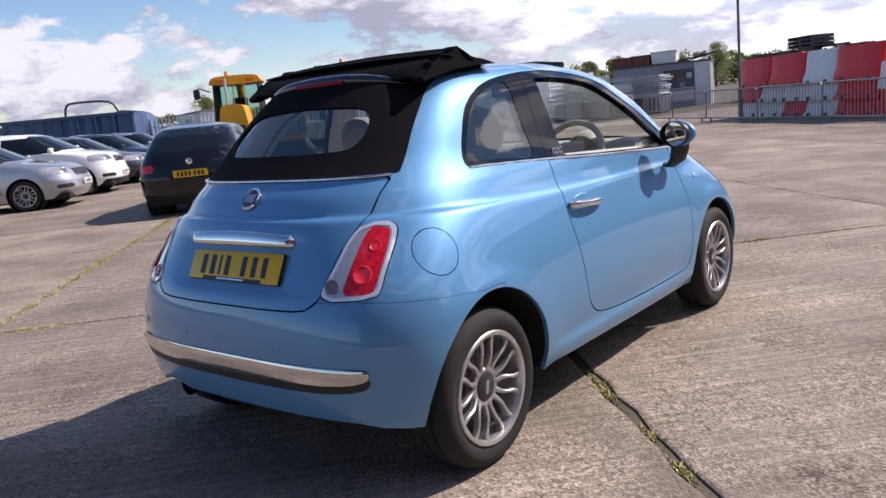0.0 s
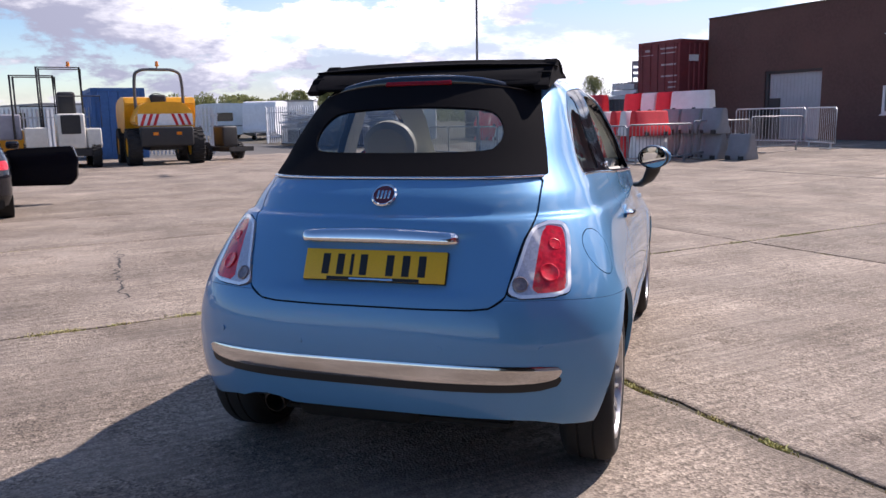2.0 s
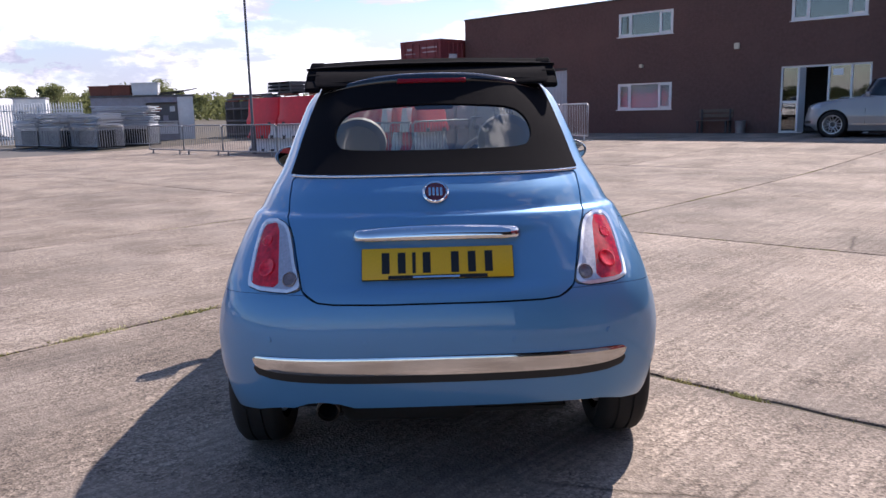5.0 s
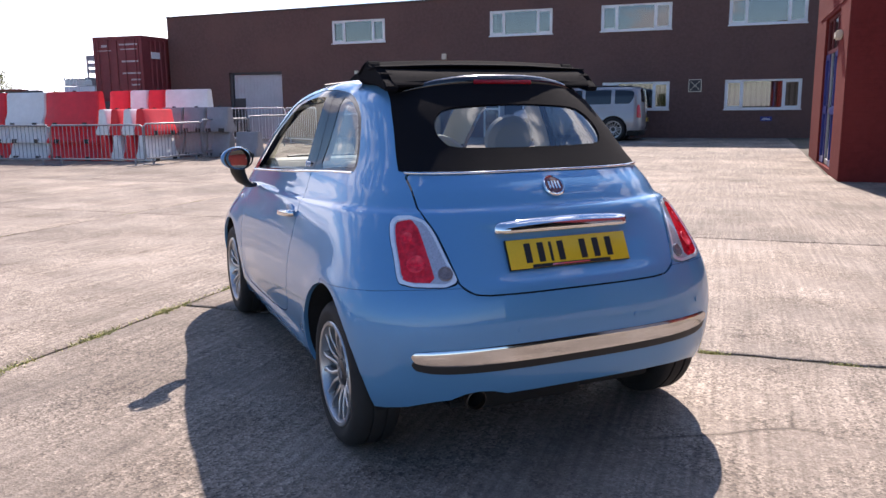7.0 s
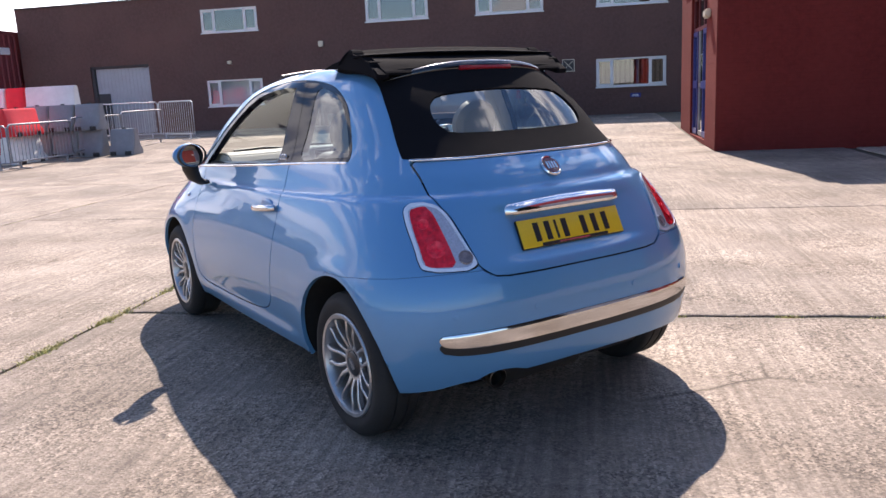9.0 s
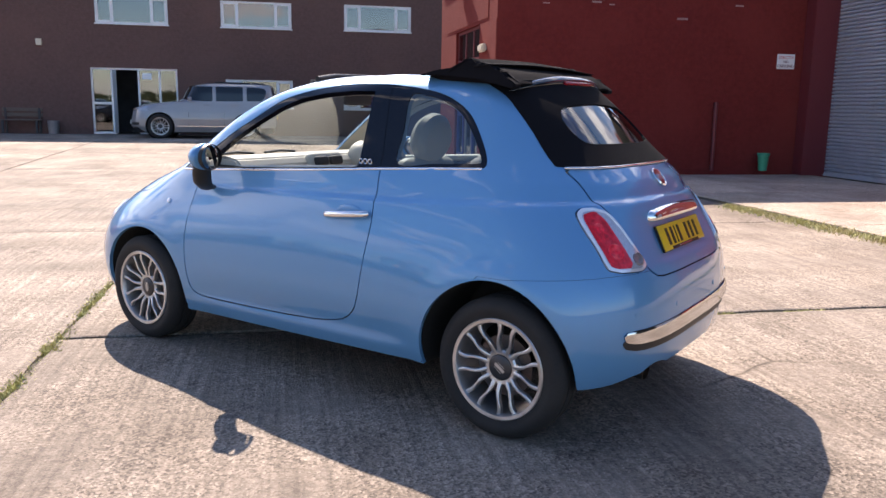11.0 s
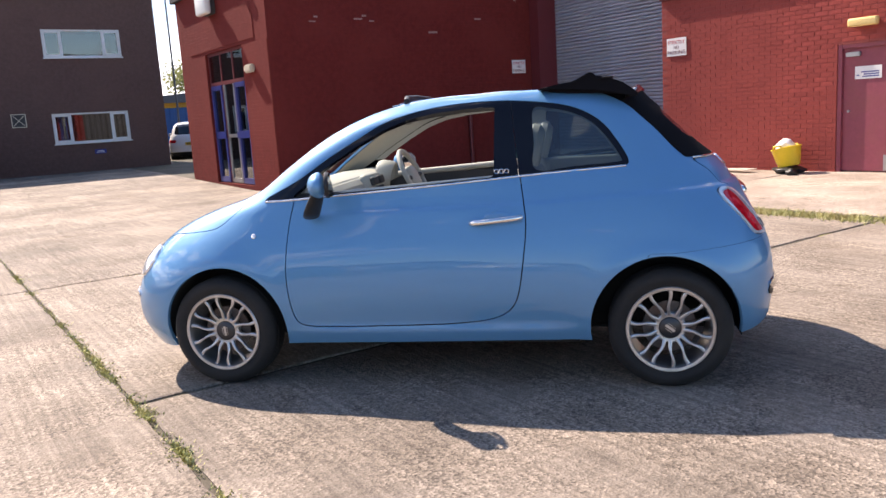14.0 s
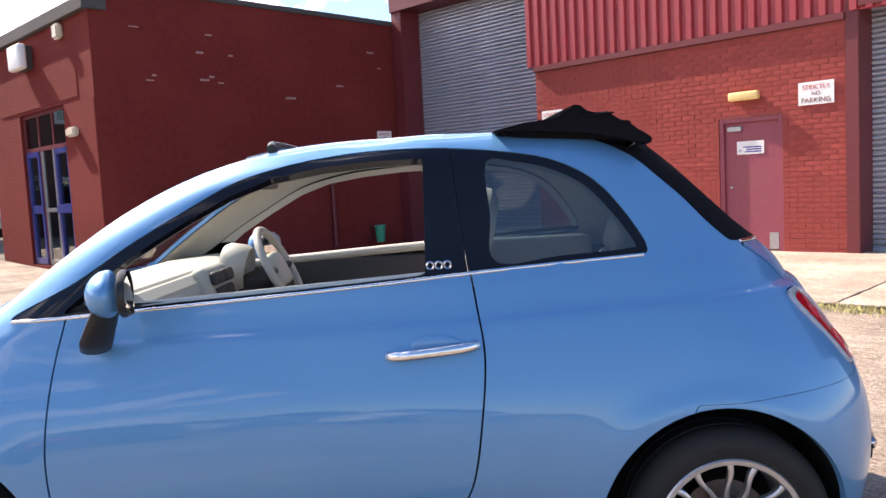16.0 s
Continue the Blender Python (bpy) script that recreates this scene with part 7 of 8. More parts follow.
# water-filled traffic barriers, stacked
def barrier_mesh(L, H=.9, base=.27, crown=.11):
    bm = bmesh.new()
    prof = [(base, .0), (base, .18 * H), (base * .62, .38 * H), (crown, H - .05), (crown - .03, H)]
    for side_a, side_b in ((-L / 2 + .02, L / 2 - .02),):
        rows = []
        for x, k in ((side_a, .86), (side_a + .05, 1.0), (-L / 6, 1.0), (L / 6, 1.0), (side_b - .05, 1.0), (side_b, .86)):
            rows.append([bm.verts.new((x, -w * k, z)) for w, z in prof] + [bm.verts.new((x, w * k, z)) for w, z in reversed(prof)])
        for a, b in zip(rows, rows[1:]):
            n = len(a)
            for i in range(n):
                bm.faces.new((a[i], a[(i + 1) % n], b[(i + 1) % n], b[i]))
        bm.faces.new(list(reversed(rows[0])))
        bm.faces.new(rows[-1])
    bmesh.ops.recalc_face_normals(bm, faces=bm.faces)
    bmesh.ops.bevel(bm, geom=[e for e in bm.edges if e.is_manifold and e.calc_face_angle(0) > .5], offset=.018, segments=2, affect="EDGES", clamp_overlap=True)
    return to_mesh(bm, "barrier", 40)


BARRIERS = {}


def barrier(x, y, z, L, mat, turn=0.0, H=.9, group="stacked barriers"):
    tone = "red" if mat is RED_PLASTIC else "white" if mat is WHITE_PLASTIC else "grey"
    where = "resting on another barrier" if z > rise(y) + .3 else "standing on the yard floor"
    ob = put("traffic_barrier", tone + " plastic water-filled traffic barrier " + where, "barrier", x, y, turn, group, z)
    key = (round(L, 2), H)
    if key not in BARRIERS:
        BARRIERS[key] = (barrier_mesh(L, H), boxes([(-L * .28 - .09, -L * .28 + .09, -.275, .275, .0, .11)], .01), boxes([(L * .28 - .09, L * .28 + .09, -.275, .275, .0, .11)], .01),
                         lathe([(.0001, .03), (.045, .03), (.05, .0), (.05, -.02)], 14, "Z", Matrix.Translation((0, 0, H))))
    a, f, g, c = BARRIERS[key]
    for nm, me, mm in (("shell", a, mat), ("fork_slot", f, PLANT_BLACK), ("fork_slot", g, PLANT_BLACK), ("filler_cap", c, PLANT_BLACK)):
        me2 = me if not me.materials or me.materials[0] == mm else None
        if me2 is None:
            me2 = me.copy()
            me2.materials.clear()
        part(nm, me2, mm, ob)
    return ob


R_, W_, G_ = RED_PLASTIC, WHITE_PLASTIC, GREY_PLASTIC
g0 = rise(13.2)
for a, b, low, up in ((-21.4, -20.2, W_, R_), (-20.2, -18.95, W_, W_), (-18.95, -17.8, R_, W_), (-17.8, -16.4, W_, W_), (-16.4, -14.6, R_, R_)):
    barrier((a + b) / 2, 13.45, g0, b - a, low, 0.0, .45)
    barrier((a + b) / 2, 13.45, g0 + .45, b - a, up, 0.0, .45)
for a, b, m in ((-21.4, -19.6, R_), (-19.6, -17.8, R_), (-17.8, -16.4, W_), (-16.4, -14.6, R_)):
    barrier((a + b) / 2, 13.45, g0 + .9, b - a, m)
for i, m in enumerate((W_, R_, W_, R_)):
    barrier(-14.40 + i * .40, 13.75, rise(13.7), 1.2, (R_, W_, R_, W_)[i], 90, .66)
    barrier(-14.40 + i * .40, 13.75, rise(13.7) + .66, 1.2, m, 90, .66)
for a, b, m in ((-16.5, -15.75, R_), (-15.75, -15.1, W_), (-15.1, -14.5, R_), (-14.5, -13.0, W_)):
    barrier((a + b) / 2, 15.9, rise(15.9), b - a, m)
    barrier((a + b) / 2, 15.9, rise(15.9) + .9, b - a, m)
for i, (x, n) in enumerate(((-13.53, 2), (-12.80, 2), (-12.06, 2), (-11.25, 1))):
    for k in range(n):
        barrier(x, 14.95 + .12 * (i == 3), rise(14.9) + .66 * k, .72, G_, 0, .66, "grey barriers")


# crowd-control railings
def railing_meshes(L, H=1.0, n=None):
    n = n or int(L / .115)
    frame = tube([(-L / 2, 0, .16), (-L / 2, 0, H - .06), (-L / 2 + .06, 0, H), (L / 2 - .06, 0, H), (L / 2, 0, H - .06), (L / 2, 0, .16), (-L / 2, 0, .16)], .021, 8)
    bar = tube([(0, 0, .16), (0, 0, H)], .0085, 6)
    foot = boxes([(-.04, .04, -.30, .30, .0, .022), (-.022, .022, -.022, .022, .0, .18)], .004)
    return frame, bar, foot, n


RAILS = {}


def railing(x, y, turn, L, H=1.0, mat=None, label="galvanised crowd-control railing on flat feet", group="yard railings", z=None):
    mat = mat or GALV
    key = (round(L, 2), H, mat.name)
    if key not in RAILS:
        RAILS[key] = railing_meshes(L, H)
    frame, bar, foot, n = RAILS[key]
    ob = put("crowd_railing", label, "railing", x, y, turn, group, z)
    part("rail_frame", frame, mat, ob)
    for i in range(1, n):
        b = part("bar", bar, mat, ob)
        b.location.x = -L / 2 + L * i / n
    for s in (-1, 1):
        f = part("foot", foot, mat, ob)
        f.location.x = s * (L / 2 - .25)
    return ob


def rail_run(x0, y0, x1, y1, n, H=1.0, mat=None, label="grey steel crowd-control railing on flat feet"):
    L = math.hypot(x1 - x0, y1 - y0) / n
    turn = math.degrees(math.atan2(y1 - y0, x1 - x0))
    for i in range(n):
        f = (i + .5) / n
        railing(x0 + (x1 - x0) * f, y0 + (y1 - y0) * f, turn, L - .05, H, mat, label)


rail_run(-24.8, 11.35, -20.2, 11.5, 2, .98, RAIL_GREY)
rail_run(-20.2, 11.5, -12.2, 12.1, 3, .98, RAIL_GREY)
rail_run(-12.2, 12.1, -12.2, 18.7, 3, .98, RAIL_GREY)
rail_run(-15.4, 19.6, -13.0, 19.9, 1, 1.15, GALV, "galvanised railing in front of the garage door")
rail_run(-13.0, 19.9, -11.3, 18.9, 1, 1.15, GALV, "galvanised railing in front of the garage door")
bin_ = put("wheeled_bin", "black wheeled bin beside the garage door", "bin", -17.6, 23.4)
part("bin_body", prism([(-.24, .12), (.24, .12), (.29, 1.05), (-.29, 1.05)], -.3, .3, "y", .02), PLANT_BLACK, bin_)
part("lid", boxes([(-.31, .31, -.33, .33, 1.05, 1.11)], .025), PLANT_BLACK, bin_)


# galvanised railings stacked flat in stillages
def stack(x, y, turn, n, H, name_label):
    st = put("railing_stack", name_label, "railing stack", x, y, turn, "railing stacks", 0.0)
    for s in (-1, 1):
        part("stillage_frame", tube([(s * 1.2, -.55, .06), (s * 1.2, -.55, .95), (s * 1.2, .55, .95), (s * 1.2, .55, .06)], .03, 8, True), GALV, st)
    # base plate, plus a black inner box painted as the shadow among the contents
    part("stillage_base", boxes([(-1.25, 1.25, -.6, .6, .08, .14), (-.95, .95, -.34, .34, .14, .80)], .01), PLANT_BLACK, st)
    for sy in (-1, 1):
        part("stillage_rail", tube([(-1.2, sy * .57, .16), (-1.2, sy * .57, .90), (-1.12, sy * .57, .96), (1.12, sy * .57, .96), (1.2, sy * .57, .90), (1.2, sy * .57, .16)], .024, 8, True), GALV, st)
    slat = boxes([(-.012, .012, -.008, .008, .14, .96)], 0)
    for i in range(23):
        for sy in (-1, 1):
            p = part("slat", slat, GALV, st)
            p.location = (-1.15 + i * .1045, sy * .57, 0)
    for i in range(10):
        for sx in (-1, 1):
            p = part("slat", slat, GALV, st)
            p.location = (sx * 1.2, -.48 + i * .1065, 0)
    for sx in (-.8, .8):
        part("foot", boxes([(sx - .03, sx + .03, -.85, .85, 0, .03)], .005), GALV, st)
    rnd = random.Random(int(x * 7))
    me = tube([(-1.2, -.5, 0), (1.2, -.5, 0), (1.2, .5, 0), (-1.2, .5, 0)], .024, 6, True)
    infill = boxes([(-1.15 + i * .115, -1.135 + i * .115, -.5, .5, -.008, .008) for i in range(21)])
    for i in range(n):
        z = .98 + i * (H - .98) / n
        p = part("flat_railing", me, GALV, st)
        p.matrix_basis = Matrix.Translation((rnd.gauss(0, .10), rnd.gauss(0, .07), z)) @ Matrix.Rotation(rnd.gauss(0, .07), 4, "Z") @ Matrix.Rotation(rnd.gauss(0, .014), 4, "Y") @ Matrix.Rotation(rnd.gauss(0, .02), 4, "X")
        q = part("infill", infill, GALV, p)
    return st


for i, (x, y, tn, n, H) in enumerate(((-32.2, 14.15, 42, 17, 1.84), (-31.6, 12.5, 2, 11, 1.52), (-34.15, 12.1, -2, 12, 1.60), (-36.7, 12.0, 3, 11, 1.62))):
    stack(x, y, tn, n, H, "galvanised railings stacked flat on a steel stillage")


# portable store with scrap on its roof
def ribbed_box(x0, x1, y0, y1, z0, z1, step=.28, d=.035):
    """A steel box with ribbed sides."""
    bm = bmesh.new()
    loop = []
    def edge(ax, ay, bx, by):
        L = math.hypot(bx - ax, by - ay)
        n = max(2, int(L / step))
        nx, ny = (by - ay) / L, -(bx - ax) / L
        for i in range(n):
            for f, o in ((i / n, 0), ((i + .35) / n, 0), ((i + .5) / n, d), ((i + .85) / n, d)):
                o2 = o if 0 < i < n - 1 else 0
                loop.append((ax + (bx - ax) * f - nx * o2, ay + (by - ay) * f - ny * o2))
    edge(x0, y0, x1, y0)
    edge(x1, y0, x1, y1)
    edge(x1, y1, x0, y1)
    edge(x0, y1, x0, y0)
    low = [bm.verts.new((x, y, z0)) for x, y in loop]
    up = [bm.verts.new((x, y, z1)) for x, y in loop]
    n = len(loop)
    for i in range(n):
        bm.faces.new((low[i], low[(i + 1) % n], up[(i + 1) % n], up[i]))
    bm.faces.new(up)
    bm.faces.new(list(reversed(low)))
    return to_mesh(bm, "ribbed", 20)


def corner_frame(x0, x1, y0, y1, z0, z1, w=.07):
    it = []
    for x in (x0, x1):
        for y in (y0, y1):
            it.append((x - w, x + w, y - w, y + w, z0, z1))
    for z in (z0 + w, z1 - w):
        for x in (x0, x1):
            it.append((x - w * .9, x + w * .9, y0, y1, z - w, z + w))
        for y in (y0, y1):
            it.append((x0, x1, y - w * .9, y + w * .9, z - w, z + w))
    return boxes(it, .008)


def container(name, label, x, y, turn, L, W, H, z, mat, marks=0):
    c = put(name, label, "container", x, y, turn, "", z)
    part("ribbed_wall", ribbed_box(-W / 2 + .03, W / 2 - .03, 0.03, L - .03, .06, H - .04), mat, c)
    part("corner_frame", corner_frame(-W / 2 + .07, W / 2 - .07, .07, L - .07, 0, H), mat, c)
    for s in (-1, 1):
        part("end_door", boxes([(s * .02 if s > 0 else -W / 2 + .16, W / 2 - .16 if s > 0 else -.02, -.012, .02, .16, H - .16)], .006), mat, c)
        for k in (.35, .75):
            part("lock_rod", tube([(s * k * W / 2, -.035, .12), (s * k * W / 2, -.035, H - .12)], .016, 8), mat, c)
    if marks:
        rows = [(W * .05, W * .42, H * .86, H * .90), (W * .07, W * .40, H * .79, H * .82), (W * .08, W * .42, H * .60, H * .645), (W * .08, W * .45, H * .42, H * .46), (W * .25, W * .44, H * .32, H * .36), (W * .25, W * .42, H * .24, H * .28), (-W * .40, -W * .12, H * .78, H * .80), (-W * .32, -W * .20, H * .84, H * .90)]
        for a, b, z0, z1 in rows:
            part("marking_bar", boxes([(a, b, -.020, -.014, z0, z0 + (z1 - z0) * .6)]), MARK_DIM, c)
        part("marking_bar", boxes([(W / 2 - .03, W / 2 + .004, .55, 1.05, H * .66, H * .76)]), MARK_WHITE, c)
        for k in (0, .62, 1.25):
            part("marking_bar", boxes([(W / 2 - .03, W / 2 + .004, 2.0 + k, 2.4 + k, H * .46, H * .66)]), MARK_DIM, c)
    return c


container("shipping_container", "red ribbed shipping container stacked above another", -22.4, 22.9, 0, 6.05, 2.43, 2.55, 1.72, BOX_RED, 1)
container("storage_container", "grey steel container under the red one", -22.4, 22.95, 0, 6.0, 2.43, 1.72, 0.0, DULL_STEEL)
sl = put("stillage", "grey steel stillage standing on the ground", "stillage", -24.4, 23.3)
part("stillage_body", ribbed_box(-.85, .85, -.6, .6, .08, 1.80, .2, .03), DULL_STEEL, sl)
part("stillage_frame", corner_frame(-.85, .85, -.6, .6, 0, 1.82), GALV, sl)
crate = put("crate", "pale plastic crates stacked on a stillage", "crate", -24.4, 23.3, 0, "", rise(23.3) + 1.82)
for k in range(2):
    part("tray", ribbed_box(-.80 + .05 * k, .80 - .12 * k, -.5, .5, .02 + k * .26, .25 + k * .26, .16, .02), CABIN_WHITE if k == 0 else GALV, crate)
for k in range(7):
    part("pipe", tube([(-.74 + k * .20, -.5, .56), (-.70 + k * .20, .5, .56)], .045, 8), GALV, crate)
rack = put("steel_rack", "narrow grey rack standing on the crates", "rack", -23.86, 23.3, 0, "", rise(23.3) + 2.36)
part("rack_frame", corner_frame(-.25, .25, -.25, .25, 0, .95, .03), CABIN_GREY, rack)
for z in (.25, .5, .75):
    part("shelf", boxes([(-.25, .25, -.25, .25, z, z + .14)], .01), CABIN_GREY, rack)
for i, (x, L) in enumerate(((-27.3, 6.4), (-32.2, 3.0))):
    s = put("scrap_stack", "rusty steel frames stacked in a long row", "scrap", x, 20.4 + .3 * i, 0, "scrap rows", 0)
    part("base_frames", boxes([(-L / 2 + k * .7, -L / 2 + k * .7 + .08, -.6, .6, 0, 1.95) for k in range(int(L / .7) + 1)] + [(-L / 2, L / 2, -.6, .6, z, z + .1) for z in (.3, .95, 1.55)], .01), DULL_STEEL, s)
    srnd = random.Random(31 + i)
    for k in range(int(L * 4)):
        a = -L / 2 + srnd.random() * (L - 1.4)
        z = 1.95 + .085 * (k % 4)
        part("beam", boxes([(a, a + .7 + 1.2 * srnd.random(), -.5 + .15 * (k % 5), -.40 + .15 * (k % 5), z, z + .08)], .008, Matrix.Rotation(srnd.gauss(0, .012), 4, "Y")), (RUST, DULL_STEEL, RUST, PLANT_BLACK)[k % 4], s)
pal = put("pallet_stack", "dark flat pallets piled on the scrap row", "pallets", -28.7, 20.4, 0, "", 2.30)
for k in range(3):
    part("pallet", boxes([(-1.0 + .06 * k, 1.0 - .04 * k, -.5, .5, .16 * k, .16 * k + .03), (-1.0 + .06 * k, 1.0 - .04 * k, -.5, .5, .16 * k + .11, .16 * k + .14)] + [(q - .06, q + .06, -.48, .48, .16 * k + .03, .16 * k + .11) for q in (-.85, 0, .85)], .004), DULL_STEEL, pal)

SX, SY, ST = -36.3, 17.1, 60


def by_store(dx, dy):
    """A place given along and across the portable store."""
    a = radians(ST)
    return SX + dx * math.cos(a) - dy * math.sin(a), SY + dx * math.sin(a) + dy * math.cos(a)


st = put("portable_store", "grey and white portable store with an open serving hatch", "cabin", SX, SY, ST, "", 0.0)
part("store_wall", ribbed_box(-2.35, 2.35, -1.2, 1.2, .1, 2.28, .5, .02), CABIN_GREY, st)
part("roof_edge", boxes([(-2.42, 2.42, -1.3, 1.3, 2.28, 2.36)], .02), DULL_STEEL, st)
part("white_panel", boxes([(1.62, 2.36, -1.225, -1.19, .15, 2.26)], .006), CABIN_WHITE, st)
part("white_panel", boxes([(-2.35, .10, -1.222, -1.19, .15, 2.26)], .006), CABIN_GREY, st)
part("hatch", boxes([(.14, 1.60, -1.23, -1.19, 1.10, 1.98)], .01), DULL_STEEL, st, "dark open serving hatch")
part("hatch_flap", boxes([(.14, 1.60, -1.50, -1.20, 1.99, 2.02)], .006, Matrix.Rotation(radians(0), 4, "X")), CABIN_GREY, st)
part("counter", boxes([(.14, 1.60, -1.42, -1.20, 1.04, 1.08)], .006), CABIN_WHITE, st)
part("lower_panel", boxes([(.2, 1.55, -1.235, -1.19, .45, 1.0)], .01), CABIN_WHITE, st)
for k in range(4):
    part("hatch_goods", boxes([(.22 + k * .34, .46 + k * .34, -1.27, -1.235, 1.10 + .44 * (k % 2), 1.36 + .44 * (k % 2))], .008), (CABIN_WHITE, RUST, CABIN_GREY, GALV)[k], st)
part("skid", boxes([(-2.3, 2.3, -1.0, -.8, 0, .12), (-2.3, 2.3, .8, 1.0, 0, .12)], .01), DULL_STEEL, st)
for dx, L, h, m, lab in ((-1.85, .95, .42, RUST, "red-brown steel trough on the store roof"), (-.95, .85, .46, RUST, "red-brown steel trough on the store roof"), (.18, 1.15, .56, CABIN_WHITE, "white metal unit on the store roof")):
    s = put("roof_trough" if m is RUST else "air_unit", lab, "metal unit", *by_store(dx, -.6), ST - 4, "", 2.36)
    part("unit_body", prism([(-L / 2, 0), (L / 2, 0), (L / 2 + .05, h), (-L / 2 - .05, h)], -.5, .5, "y", .03), m, s)
    part("rim", boxes([(-L / 2 - .08, L / 2 + .08, -.55, .55, h, h + .05)], .01), m, s)
for i in range(3):
    s = put("plank", "dark plank lying over the roof edge", "plank", *by_store(1.35 + i * .2, -.7), ST, "roof planks", 2.36)
    part("board", boxes([(-.9, .9, -.1 + .05 * i, .1, .0, .05)], .006, Matrix.Rotation(radians(-6 - 3 * i), 4, "Y") @ Matrix.Translation((0, .3 * i, .12))), PLANT_BLACK, s)


# palisade fence
PALE_GALV = material("pale galvanised steel", (0.66, 0.67, 0.69), rough=0.5, metal=0.1, vary=0.1, grain=20, second=(0.5, 0.5, 0.5), stain=0.9)
def palisade(x0, y0, x1, y1, H, mat, label):
    L = math.hypot(x1 - x0, y1 - y0)
    f = put("palisade_fence", label, "fence", x0, y0, math.degrees(math.atan2(y1 - y0, x1 - x0)), "", 0)
    pale = prism([(-.032, .05), (.032, .05), (.032, H - .12), (0, H), (-.032, H - .12)], -.012, .012, "y")
    n = int(L / .15)
    for i in range(min(n, 150)):
        p = part("pale", pale, mat, f)
        p.location.x = (i + .5) * L / n
    for z in (.35, H - .4):
        part("rail", boxes([(0, L, .012, .05, z, z + .05)], .004), mat, f)
    post = boxes([(-.045, .045, .05, .14, 0, H - .1)], .006)
    for i in range(int(L / 2.7) + 1):
        p = part("post", post, mat, f)
        p.location.x = min(L - .05, .05 + i * 2.7)
    return f


palisade(-30.5, -7.4, -30.5, 6.4, 1.95, GALV, "galvanised palisade fence with pointed pales")
palisade(-42.9, 12.0, -38.6, 15.0, 2.15, PALE_GALV, "pale steel palisade fence behind the stacked railings")
palisade(-25.6, 19.4, -24.0, 26.0, 2.0, DULL_STEEL, "dark palisade fence behind the barriers")


# caravan, white cabins
def caravan(x, y, turn):
    c = put("caravan", "white touring caravan with a dark front window", "caravan", x, y, turn, "", 0)
    prof = round_poly([(-2.2, .45), (2.1, .45), (2.25, 1.1), (2.0, 2.35), (1.4, 2.6), (-1.7, 2.6), (-2.3, 2.2)], 4)
    part("shell", prism(prof, -1.1, 1.1, "y", .05), CABIN_WHITE, c)
    part("side_window", boxes([(-.5, .8, -1.13, -1.09, 1.35, 1.95)], .02), DARK_GLASS, c)
    part("front_window", boxes([(2.06, 2.22, -.9, .9, 1.3, 1.95)], .03, Matrix.Translation((0, 0, 0)) @ Matrix.Rotation(radians(-4), 4, "Y")), DARK_GLASS, c)
    part("door", boxes([(-1.7, -1.1, -1.125, -1.09, .6, 2.3)], .02), PLANT_WHITE, c)
    part("side_stripe", boxes([(-2.1, 2.1, -1.115, -1.09, .95, 1.05)]), GREY_PLASTIC, c)
    for s in (-1, 1):
        part("wheel", lathe([(.0001, .1), (.2, .1), (.31, .07), (.32, 0), (.31, -.07), (.2, -.1), (.0001, -.1)], 24, "Y", Matrix.Translation((-.1, s * 1.0, .32))), RUBBER, c)
    part("tow_bar", tube([(2.2, -.4, .45), (3.3, 0, .45), (2.2, .4, .45)], .04, 8), DULL_STEEL, c)
    part("jockey_wheel", tube([(3.2, 0, .02), (3.2, 0, .6)], .03, 8), DULL_STEEL, c)


caravan(-56.6, 13.4, 48)
caravan(-51.3, 14.6, -30)
for x, y, L, h, m in ((-53.3, 17.2, 3.2, 2.62, CABIN_WHITE), (-63, 9, 5.0, 2.5, CABIN_WHITE), (-44, -7.0, 7.0, 2.2, CABIN_WHITE), (-45, .6, 6.0, 2.3, CABIN_WHITE)):
    c = put("site_cabin", "white panelled site cabin with a flat roof", "cabin", x, y, 64 if x == -53.3 else 20, "site cabins", 0)
    part("cabin_wall", ribbed_box(-L / 2, L / 2, -1.2, 1.2, .12, h, .6, .02), m, c)
    part("roof", boxes([(-L / 2 - .05, L / 2 + .05, -1.26, 1.26, h, h + .1)], .02), GREY_PLASTIC, c)
    part("window", boxes([(-.6, .5, -1.23, -1.19, 1.2, 1.95)], .015), DARK_GLASS, c)
    part("door", boxes([(L / 2 - 1.3, L / 2 - .45, -1.23, -1.19, .2, 2.1)], .015), PLANT_WHITE, c)
    part("skid", boxes([(-L / 2, L / 2, -.9, -.7, 0, .14), (-L / 2, L / 2, .7, .9, 0, .14)]), DULL_STEEL, c)


